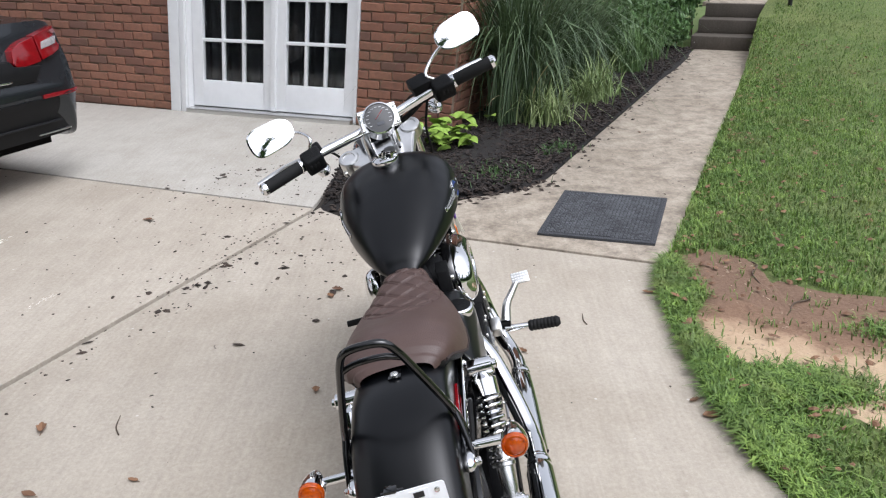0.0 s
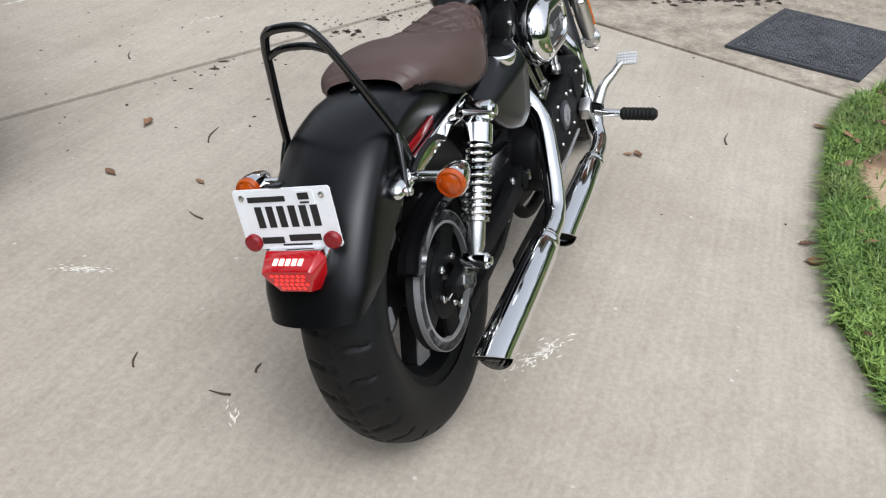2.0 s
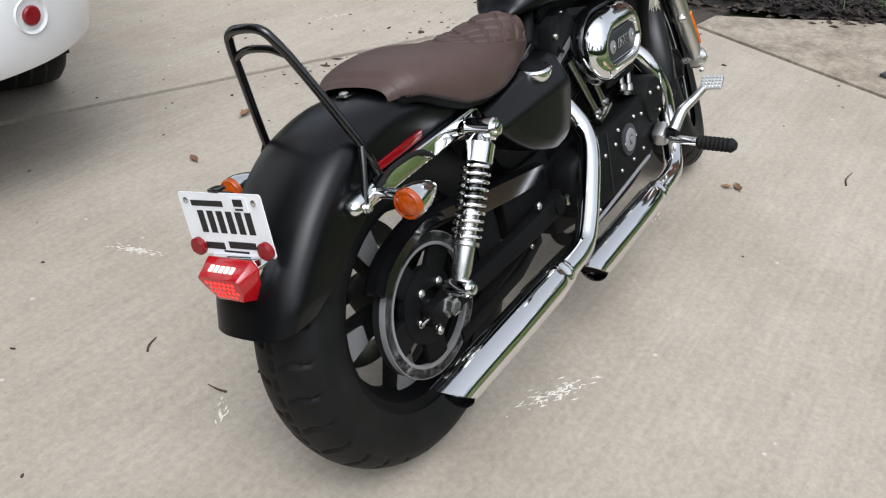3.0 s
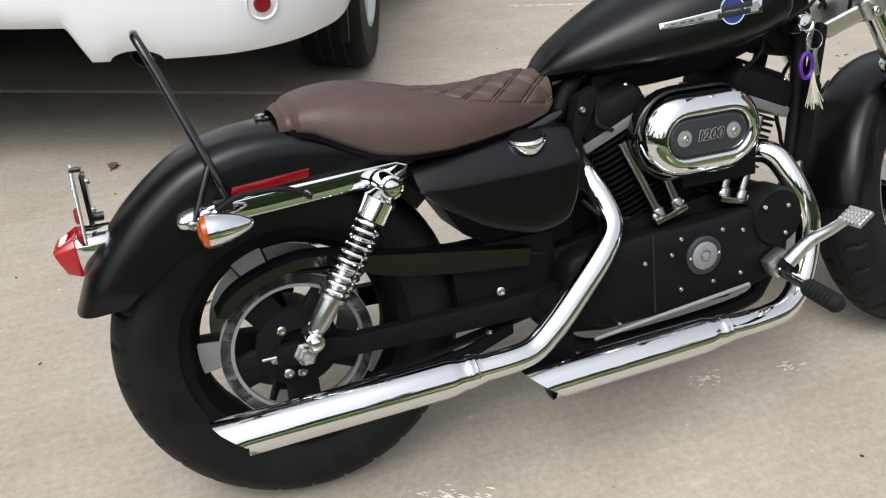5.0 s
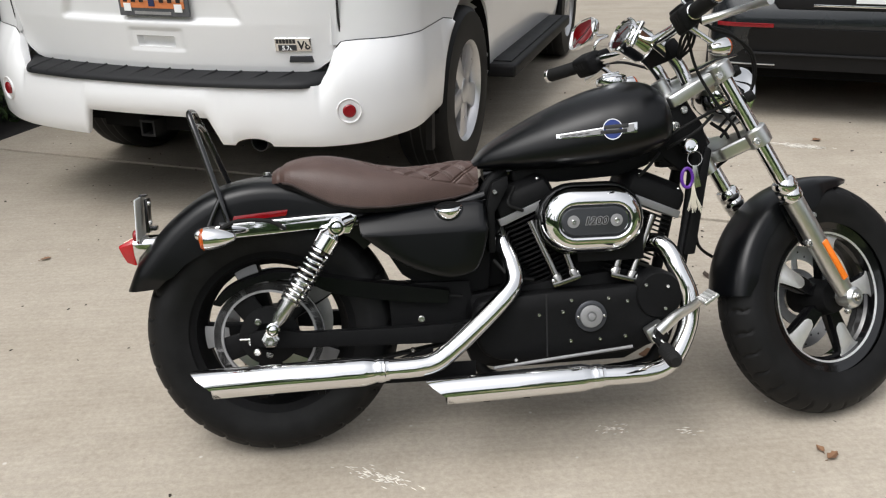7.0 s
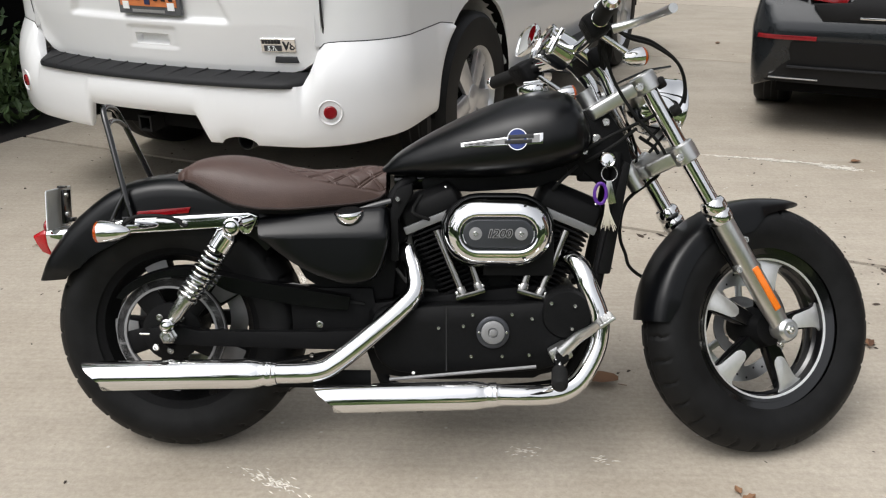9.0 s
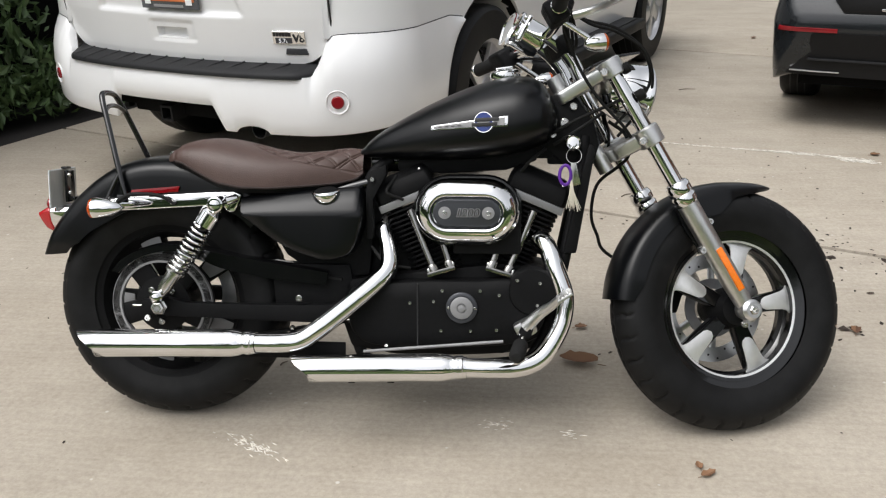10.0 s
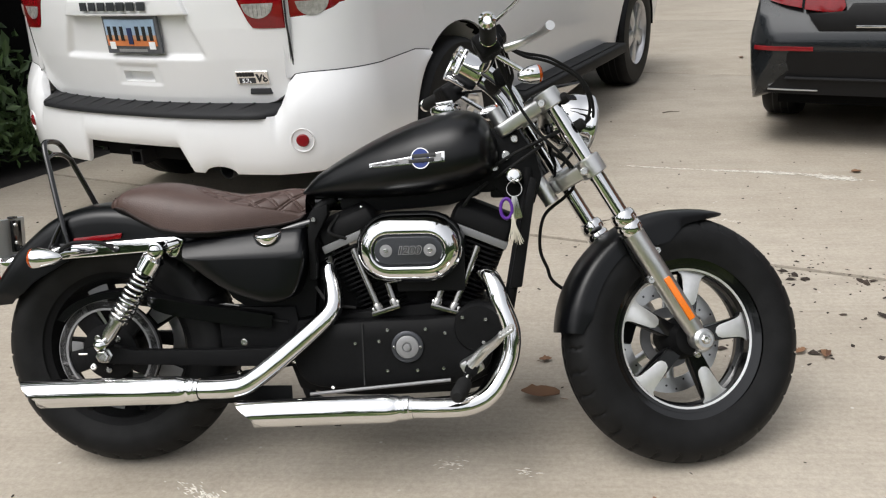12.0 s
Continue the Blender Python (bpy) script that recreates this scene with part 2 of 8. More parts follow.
CLEARLENS = plain("clear_lamp_lens", (0.42, 0.40, 0.40), 0.12, 0.3, vary=0.4, scale=70, coat=0.6)
WHEELALU = plain("wheel_alloy", (0.62, 0.62, 0.63), 0.30, 0.75, vary=0.06)
PLATE_ORANGE = plain("orange_plate_band", (0.62, 0.20, 0.07), 0.4)
PLATE_BLUE = plain("pale_plate_band", (0.30, 0.40, 0.52), 0.4)
GLASS = Nodes("window_glass")
GLASS.set(Base_Color=(0.8, 0.85, 0.85), Roughness=0.02, Transmission_Weight=1.0, IOR=1.45)
GLASS = GLASS.mat
FOLIAGE_FAR = leaf_mat("distant_foliage", (0.02, 0.045, 0.014), (0.075, 0.125, 0.035), 0.7)
CHALK = Nodes("scuff_marks")
CHALK.set(Base_Color=(0.80, 0.77, 0.70), Roughness=0.9)
CHALK = CHALK.mat


# ---- mesh tools ----
class Geo:
    """Collects vertices and faces of one mesh."""

    def __init__(self):
        self.v, self.f = [], []

    def add(self, verts, faces, m=None):
        k = len(self.v)
        self.v += [tuple(m @ Vector(p)) if m else tuple(p) for p in verts]
        self.f += [tuple(i + k for i in f) for f in faces]
        return self

    def box(self, c, s, m=None):
        x, y, z = (0.5 * a for a in s)
        vs = [Vector(c) + Vector((i * x, j * y, k * z)) for i in (-1, 1) for j in (-1, 1) for k in (-1, 1)]
        return self.add(vs, [(0, 1, 3, 2), (4, 6, 7, 5), (0, 4, 5, 1), (2, 3, 7, 6), (0, 2, 6, 4), (1, 5, 7, 3)], m)

    def rings(self, rings, closed=False, caps=True, wrap=True):
        """Skin over a row of rings of equal length."""
        n, k = len(rings[0]), len(self.v)
        for r in rings:
            self.v += [tuple(p) for p in r]
        rows = len(rings) if closed else len(rings) - 1
        for i in range(rows):
            a, b = k + i * n, k + ((i + 1) % len(rings)) * n
            for j in range(n if wrap else n - 1):
                q = (j + 1) % n
                self.f.append((a + j, a + q, b + q, b + j))
        if caps and not closed and wrap:
            self.f.append(tuple(k + j for j in reversed(range(n))))
            self.f.append(tuple(k + (len(rings) - 1) * n + j for j in range(n)))
        return self

    def tube(self, pts, r, n=12, closed=False, smooth=0):
        pts = [Vector(p) for p in pts]
        if smooth:
            pts = curve(pts, smooth, closed)
        rad = r if isinstance(r, (list, tuple)) else None
        if rad:
            rad = np.interp(np.linspace(0, 1, len(pts)), np.linspace(0, 1, len(rad)), rad)
        rings, side = [], None
        for i, p in enumerate(pts):
            a = pts[i - 1] if (i or closed) else p
            b = pts[(i + 1) % len(pts)] if (i < len(pts) - 1 or closed) else p
            d = (b - a).normalized()
            if side is None:
                side = d.orthogonal().normalized()
            side = (side - d * side.dot(d)).normalized()
            up = d.cross(side)
            rr = rad[i] if rad is not None else r
            rings.append([p + (side * math.cos(t) + up * math.sin(t)) * rr for t in (2 * math.pi * j / n for j in range(n))])
        return self.rings(rings, closed)

    def lathe(self, profile, m, n=32, caps=True):
        """Turns (radius, height) round the z axis of m."""
        rs = [[m @ Vector((r * math.cos(t), r * math.sin(t), h)) for t in (2 * math.pi * j / n for j in range(n))] for r, h in profile]
        return self.rings(rs, caps=caps)

    def prism(self, poly, m, lo, hi):
        """A flat outline in m's x-y plane, raised from lo to hi."""
        return self.rings([[m @ Vector((x, y, lo)) for x, y in poly], [m @ Vector((x, y, hi)) for x, y in poly]])

    def part(self, name, mat, parent=None, label="", bevel=0.0, seg=2, smooth=True, sharp=38, solid=0.0):
        me = bpy.data.meshes.new(name)
        bm = bmesh.new()
        vs = [bm.verts.new(p) for p in self.v]
        for f in self.f:
            try:
                bm.faces.new([vs[i] for i in f])
            except ValueError:
                pass
        bmesh.ops.remove_doubles(bm, verts=bm.verts, dist=1e-6)
        bmesh.ops.recalc_face_normals(bm, faces=bm.faces)
        if solid:
            bmesh.ops.solidify(bm, geom=bm.faces[:], thickness=solid)
            bmesh.ops.recalc_face_normals(bm, faces=bm.faces)
        if bevel:
            es = [e for e in bm.edges if len(e.link_faces) == 2 and e.calc_face_angle(0) > radians(sharp)]
            bmesh.ops.bevel(bm, geom=es, offset=bevel, segments=seg, affect="EDGES", profile=0.6, clamp_overlap=True)
        for f in bm.faces:
            f.smooth = smooth
        for e in bm.edges:
            if len(e.link_faces) == 2 and e.calc_face_angle(0) > radians(sharp):
                e.smooth = False
        bm.to_mesh(me)
        bm.free()
        me.materials.append(mat)
        ob = new(name, me)
        ob.parent = parent
        if label:
            ob["label"] = label
        return ob


def curve(pts, n=6, closed=False):
    """A smooth line through the points, n steps from each to the next."""
    out, k = [], len(pts)
    for i in range(k if closed else k - 1):
        a, b = pts[i], pts[(i + 1) % k]
        p = pts[i - 1] if (i or closed) else a + (a - b)
        q = pts[(i + 2) % k] if (i + 2 < k or closed) else b + (b - a)
        for j in range(n):
            t = j / n
            out.append(0.5 * (2 * a + (b - p) * t + (2 * p - 5 * a + 4 * b - q) * t * t + (3 * a - p - 3 * b + q) * t ** 3))
    if not closed:
        out.append(pts[-1])
    return out


def axis(p, d):
    """A pose at p whose z axis points along d."""
    return Matrix.Translation(p) @ Vector(d).to_track_quat("Z", "Y").to_matrix().to_4x4()


def cyl(p0, p1, r, n=20, r1=None):
    p0, p1 = Vector(p0), Vector(p1)
    return Geo().lathe([(r, 0), (r if r1 is None else r1, (p1 - p0).length)], axis(p0, p1 - p0), n)


def thing(name, m, label, category, group="", kind=""):
    ob = new(name)
    ob.empty_display_size = 0.1
    ob.matrix_world = m
    return tagged(ob, label, category, group, kind)


def raw(name, verts, faces, mat, parent=None, smooth=False):
    """A large mesh straight from arrays."""
    me = bpy.data.meshes.new(name)
    verts, faces = np.asarray(verts, np.float32), np.asarray(faces, np.int32)
    me.vertices.add(len(verts))
    me.vertices.foreach_set("co", verts.ravel())
    k = faces.shape[1]
    me.loops.add(faces.size)
    me.loops.foreach_set("vertex_index", faces.ravel())
    me.polygons.add(len(faces))
    me.polygons.foreach_set("loop_start", np.arange(0, faces.size, k, dtype=np.int32))
    me.update(calc_edges=True)
    me.polygons.foreach_set("use_smooth", np.full(len(faces), smooth))
    me.materials.append(mat)
    ob = new(name, me)
    ob.parent = parent
    return ob


# The house, the paving and the cars share one grid, turned against the motorcycle.
GRID = pose(0, 0, 0, 0, 0, -22.5)


def grid(u, v, z=0.0):
    return GRID @ Vector((u, v, z))


def inside(poly, x, y):
    hit = False
    for (ax, ay), (bx, by) in zip(poly, poly[1:] + poly[:1]):
        if (ay > y) != (by > y) and x < (bx - ax) * (y - ay) / (by - ay) + ax:
            hit = not hit
    return hit


# ---- ground, paving and lawn ----
def slab(name, poly, mat, top, label, category, thick=0.12, bevel=0.006):
    """A paving slab over an outline on the house grid."""
    g = Geo().prism(poly, GRID, top - thick, top)
    ob = g.part(name, mat, bevel=bevel, sharp=50)
    return tagged(ob, label, category, kind="structure")


EDGE = [(2.42, 0.05), (2.15, 0.02), (1.86, -0.06), (1.435, -0.237), (1.17, -0.345), (0.98, -0.45), (0.82, -0.55), (0.66, -0.70), (0.45, -0.95), (0.2, -1.3), (-0.1, -1.9), (-0.4, -2.8), (-0.6, -4.5), (-0.7, -9.0)]


def lawn_height(u, v):
    """The lawn lies level beside the drive and climbs beyond the walkway's steps."""
    rise = 0.55 * min(1, max(0, (u - 7.6) / 2.6)) ** 1.3
    return rise + 0.03 * max(0, u - 10.2) + 0.012 * noise.noise(Vector((u * 0.7, v * 0.7, 3))) + 0.02


n = 90
us = np.concatenate([-np.geomspace(400, 13, 14), np.linspace(-12, 14, n), np.geomspace(15, 400, 14)])
vs = np.concatenate([-np.geomspace(400, 13, 14), np.linspace(-12, 14, n), np.geomspace(15, 400, 14)])
co, fa = [], []
for i, u in enumerate(us):
    for j, v in enumerate(vs):
        near = -12 <= u <= 14 and -12 <= v <= 14
        p = grid(u, v, -0.06 + (max(0, lawn_height(u, v) - 0.03) if v < 0 and u > 7.7 else 0) * (1 if u < 14 else 1))
        co.append(p)
for i in range(len(us) - 1):
    for j in range(len(vs) - 1):
        a = i * len(vs) + j
        fa.append((a, a + len(vs), a + len(vs) + 1, a + 1))
tagged(raw("ground", co, fa, GRASS_UNDER, smooth=True), "rough grassy earth reaching the horizon", "ground", kind="structure")

slab("driveway", [(-2.93, 2.017), (2.62, 2.017), (2.575, 1.97), (2.42, 1.6), (2.42, 0.06)] + EDGE[1:] + [(-2.93, -9.0)], CONCRETE, 0.0, "pale broom-finished concrete driveway slab with leaf litter", "driveway")
slab("driveway", [(-2.93, 2.043), (-2.93, 5.988), (2.585, 5.988), (2.585, 2.043)], CONCRETE, 0.0, "pale concrete driveway slab under parked cars", "driveway")
slab("driveway", [(-2.93, 6.012), (-2.93, 9.425), (2.588, 9.425), (2.588, 6.012)], CONCRETE, -0.001, "pale concrete driveway slab", "driveway")
slab("driveway", [(-2.93, 9.449), (-2.93, 14.0), (2.588, 14.0), (2.588, 9.449)], CONCRETE, 0.0, "pale concrete driveway slab", "driveway")
slab("driveway", [(2.606, 2.06), (2.606, 14.0), (4.56, 14.0), (4.56, 2.42), (3.40, 2.33), (2.75, 2.10)], APRON, 0.0, "smooth concrete apron before the garage doors", "driveway")
tagged(Geo().prism([(-2.92, -8.9), (-2.92, 14), (4.5, 14), (4.5, 2.4), (2.4, 1.5), (2.35, 0.1), (1.1, -0.5), (-0.6, -4), (-0.8, -8.9)], GRID, -0.06, -0.022).part("joint_bed", JOINT), "dark sand-filled joints between slabs", "joint", kind="structure")
WALKPOLY = [(2.432, 0.055), (2.432, 1.55), (2.62, 1.60), (2.86, 1.40), (3.10, 1.24), (3.30, 1.05), (3.60, 0.965), (4.84, 0.945), (6.47, 0.915), (9.62, 0.89), (9.62, 0.20), (7.5, 0.165), (5.97, 0.127), (3.9, 0.085), (2.74, 0.055)]
slab("walkway", WALKPOLY, WALK, 0.006, "weathered concrete walkway leading to steps", "walkway")

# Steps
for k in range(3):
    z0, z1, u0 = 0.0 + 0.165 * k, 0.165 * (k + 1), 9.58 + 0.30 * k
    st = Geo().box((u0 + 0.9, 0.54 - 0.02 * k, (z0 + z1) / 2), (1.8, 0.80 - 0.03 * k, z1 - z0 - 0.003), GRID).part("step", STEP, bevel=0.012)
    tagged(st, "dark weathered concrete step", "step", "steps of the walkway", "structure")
slab("landing", [(10.24, 0.18), (10.24, 0.92), (16, 0.75), (16, 0.0)], WALK, 0.500, "pale concrete path above the steps", "walkway", 0.05)

# Lawn surface, bare soil and grass blades
SOILPOLY = [(2.60, -0.04), (2.66, -0.12), (2.60, -0.30), (2.40, -0.437), (2.322, -0.64), (2.35, -0.876), (2.30, -1.4), (1.9, -1.9), (1.4, -1.7), (1.258, -1.1), (1.258, -0.826), (1.27, -0.66), (1.33, -0.60), (1.40, -0.74), (1.46, -0.754), (1.50, -0.62), (1.515, -0.534), (1.52, -0.34), (1.70, -0.19), (1.88, -0.145), (2.06, -0.175), (2.20, -0.15), (2.36, -0.04), (2.48, 0.01)]
right = [(u, v) for u, v in EDGE] + [(-0.7, -9.0)]
co, fa, key = [], [], {}


def edge_v(u):
    """The lawn's border on the drive and the walkway."""
    if u >= 2.42:
        return float(np.interp(u, (2.42, 2.74, 3.9, 5.97, 7.5, 9.6, 10.2, 16), (0.05, 0.055, 0.085, 0.127, 0.165, 0.20, 0.14, 0.0)))
    es = sorted(EDGE)
    return float(np.interp(u, [e[0] for e in es], [e[1] for e in es]))


us2 = np.concatenate([np.arange(-0.66, 3.6, 0.06), np.arange(3.6, 16, 0.16)])
ks = np.concatenate([np.linspace(0, 2.4, 40), np.linspace(2.6, 12, 24)])
for u in us2:
    ev = edge_v(u)
    for k in ks:
        v = ev - k
        h = lawn_height(u, v) - 0.012 * math.exp(-k / 0.05)
        if inside(SOILPOLY, u, v):
            h -= 0.012
        co.append(grid(u, v, h))
m2 = len(ks)
for i in range(len(us2) - 1):
    for j in range(m2 - 1):
        a = i * m2 + j
        fa.append((a, a + 1, a + m2 + 1, a + m2))
lawn = Nodes("lawn_soil_and_thatch")
pos = lawn.noise(1.6, 5, 0.6)
lawn.set(Base_Color=lawn.mix(0.5, lawn.ramp(pos, [(0.35, (0.055, 0.090, 0.020)), (0.65, (0.14, 0.15, 0.05))]), lawn.ramp(lawn.noise(40, 4), [(0.3, (0.04, 0.065, 0.016)), (0.7, (0.18, 0.24, 0.065))])), Roughness=0.95)
lawn.bump(lawn.noise(60, 4), 0.8, 0.01)
tagged(raw("lawn", co, fa, lawn.mat, smooth=True), "green mown lawn with worn patches", "lawn", kind="structure")
g = Geo()
cs = Vector((sum(p[0] for p in SOILPOLY) / len(SOILPOLY), sum(p[1] for p in SOILPOLY) / len(SOILPOLY), 0))
outline = [Vector((u, v, 0)) for u, v in SOILPOLY]
outline = curve(outline, 5, True)
g.rings([[grid(*(cs + (p - cs) * k).xy, lawn_height(*(cs + (p - cs) * k).xy) - 0.012 + 0.012 * noise.noise(p * 4) * k + (0.009 if k < 1 else -0.008)) for p in outline] for k in (1.06, 0.97, 0.85, 0.65, 0.4, 0.15, 0.02)], caps=True)
soil = Nodes("bare_red_clay")
geo_pos = soil.tree.nodes.new("ShaderNodeNewGeometry").outputs["Position"]
# Damp red clay towards the walkway, washed-out sand towards the drive
run = soil.tree.nodes.new("ShaderNodeVectorMath")
run.operation = "DOT_PRODUCT"
run.inputs[1].default_value = GRID.to_3x3() @ Vector((1, 0.05, 0))
soil.link(geo_pos, run.inputs[0])
wob = soil.add("ShaderNodeMath")
wob.operation = "MULTIPLY_ADD"
wob.inputs[1].default_value = 0.7
soil.link(soil.noise(2.6, 6, 0.65, geo_pos), wob.inputs[0])
soil.link(run.outputs["Value"], wob.inputs[2])
damp = soil.add("ShaderNodeMapRange")
damp.inputs["From Min"].default_value, damp.inputs["From Max"].default_value = 1.98, 2.46
soil.link(wob.outputs[0], damp.inputs["Value"])
soil.set(Base_Color=soil.mix(0.3, soil.ramp(damp.outputs[0], [(0.0, (0.56, 0.42, 0.27)), (0.22, (0.44, 0.31, 0.195)), (0.42, (0.175, 0.098, 0.058)), (1.0, (0.125, 0.072, 0.046))]), soil.ramp(soil.noise(70, 5, 0.7, geo_pos), [(0.3, (0.14, 0.08, 0.05)), (0.7, (0.42, 0.29, 0.19))])), Roughness=0.95)
soil.bump(soil.noise(45, 5, 0.65, geo_pos), 0.7, 0.01)
tagged(g.part("bare_soil", soil.mat), "bare reddish clay patch worn into the lawn", "soil", kind="structure")


def blades(name, spots, mat, label, category, h, w, bend, seed, kind="stuff", parent=None, lift=0.0):
    """Many single blades, each a bent strip of three triangles."""
    rg = np.random.default_rng(seed)
    k = len(spots)
    spots = np.asarray(spots, float)
    hh = rg.uniform(h[0], h[1], k)
    ww = rg.uniform(w * 0.6, w * 1.3, k)
    az = rg.uniform(0, 2 * np.pi, k)
    lean = rg.uniform(0.2, 1.0, k) * bend
    d = np.stack([np.cos(az), np.sin(az), np.zeros(k)], 1)
    sd = np.stack([-np.sin(az), np.cos(az), np.zeros(k)], 1) * ww[:, None]
    up = np.array([0, 0, 1.0])
    p1 = spots + d * (hh * lean * 0.35)[:, None] + up * (hh * 0.6)[:, None]
    p2 = spots + d * (hh * lean)[:, None] + up * (hh * (1 - 0.35 * lean))[:, None]
    verts = np.stack([spots - sd, spots + sd, p1 - sd * 0.8, p1 + sd * 0.8, p2], 1).reshape(-1, 3)
    b = np.arange(k)[:, None] * 5
    tris = np.concatenate([b + [0, 1, 3], b + [0, 3, 2], b + [2, 3, 4]], 0)
    return tagged(raw(name, verts, tris, mat, parent), label, category, kind=kind)


rg = np.random.default_rng(11)
spots = []
tries = 190000
uu = rg.uniform(-0.6, 10.5, tries)
kk = rg.exponential(1.3, tries)
for u, k in zip(uu, kk):
    if k > 6 or (u > 4.5 and rg.random() < min(0.75, (u - 4.5) * 0.14)):
        continue
    v = edge_v(u) - k + 0.0
    if u > 9.55 and v > 0.05:
        continue
    dens = 0.5 + 0.5 * noise.noise(Vector((u * 1.3, v * 1.3, 0))) + 0.35 * noise.noise(Vector((u * 5, v * 5, 7)))
    if rg.random() > dens + 0.35:
        continue
    wu, wv = 0.07 * noise.noise(Vector((u * 7, v * 7, 3))), 0.07 * noise.noise(Vector((u * 7, v * 7, 9)))
    if inside(SOILPOLY, u + wu, v + wv) and rg.random() > 0.03 + 0.30 * (noise.noise(Vector((u * 6, v * 6, 15))) > 0.42):
        continue
    p = grid(u, v, lawn_height(u, v) - 0.012)
    spots.append(p)
blades("grass", spots, GRASS, "short green lawn grass blades", "grass", (0.025, 0.065), 0.0028, 0.95, 3)
spots = []
for _ in range(30000):
    u = rg.uniform(-0.3, 2.45)
    k = abs(rg.normal(0, 0.12 if u < 1.5 else 0.08))
    v = edge_v(u) - k + 0.012 + 0.02 * noise.noise(Vector((u * 9, 0, 2)))
    if inside(SOILPOLY, u, v) and rg.random() < 0.97:
        continue
    if rg.random() < 0.25 + 0.75 * (noise.noise(Vector((u * 3, 0, 5))) > -0.25):
        spots.append(grid(u, v, 0.0))
for _ in range(5600):
    t, r = rg.uniform(0, 2 * math.pi), abs(rg.normal(0, 0.075))
    c = [(1.40, -0.48), (1.46, -0.60), (1.36, -0.40), (1.98, -0.93), (1.45, -0.68)][rg.integers(5)]
    a, b = c[0] + r * math.cos(t), c[1] + r * 1.4 * math.sin(t)
    if b < edge_v(a) - 0.02:
        spots.append(grid(a, b, 0.005))
blades("edge_grass", spots, GRASS, "longer grass tufts creeping over the slab's edge", "grass", (0.022, 0.072), 0.0033, 1.6, 4)

# Rubber mat on the walkway, its field a grid of small raised dashes
MATPOSE = Matrix.Translation((2.945, -0.720, 0.012)) @ pose(0, 0, 0, 0, 0, -17.5)
mat_thing = Geo().box((0, 0, 0), (0.77, 0.59, 0.010)).part("doormat", RUBBER_MAT, bevel=0.003)
mat_thing.matrix_world = MATPOSE
tagged(mat_thing, "dark grey ribbed rubber doormat lying on the walkway", "doormat")
for a, b, c, d in ((0, 0.281, 0.77, 0.028), (0, -0.281, 0.77, 0.028), (0.371, 0, 0.028, 0.534), (-0.371, 0, 0.028, 0.534)):
    Geo().box((a, b, 0.0065), (c, d, 0.004)).part("border", RUBBER_MAT, mat_thing, "smooth rubber border", bevel=0.001)

dash = Geo()
drng = random.Random(8)
for i in range(40):
    for j in range(27):
        x, y = -0.342 + 0.0175 * i, -0.258 + 0.0196 * j
        dash.box((x + drng.uniform(-0.002, 0.002), y + 0.004 * (i % 2), 0.0065), (0.0090, 0.0150 * drng.uniform(0.7, 1.1), 0.006 + drng.uniform(0, 0.004)))
dash.part("raised_field", plain("worn_rubber_dashes", (0.100, 0.104, 0.112), 0.6, vary=0.7, scale=45), mat_thing, "worn grid of raised rubber dashes", smooth=False)


# ---- the motorcycle: x ahead from the rear axle, y to its left, z up; it leans on its stand ----
BIKE = Matrix.Translation((0, 0.04, 0.003)) @ pose(0, 0, 0, 0, 0, 1.0) @ pose(0, 0, 0, -15.0)
bike = thing("motorcycle", BIKE, "matte black cruiser motorcycle with chrome exhausts and brown seat on concrete", "motorcycle")
FLAT = Matrix(((1, 0, 0, 0), (0, 0, -1, 0), (0, 1, 0, 0), (0, 0, 0, 1)))  # x-y outlines onto the x-z plane; heights run to the right side


def side(poly, lo, hi):
    """An outline in x and z, raised from y = -lo to y = -hi."""
    return Geo().prism(poly, FLAT, lo, hi)


def rounded(poly, n=4):
    return [tuple(p)[:2] for p in curve([Vector((x, y, 0)) for x, y in poly], n, True)]


def stadium(a, b, n=12):
    """Half length a, half height b."""
    out = []
    for k in range(2 * n + 2):
        t = -math.pi / 2 + math.pi * (k % (n + 1)) / n + (math.pi if k > n else 0)
        cx = (a - b) * (1 if k <= n else -1)
        out.append((cx + b * math.cos(t), b * math.sin(t)))
    return out


def bolt_at(p, d, r, parent, mat=None, h=0.008, name="bolt"):
    g = Geo().lathe([(r, 0), (r, h * 0.7), (r * 0.75, h), (r * 0.4, h), (r * 0.35, h * 0.6)], axis(p, d), 12)
    return g.part(name, mat or STEEL, parent)


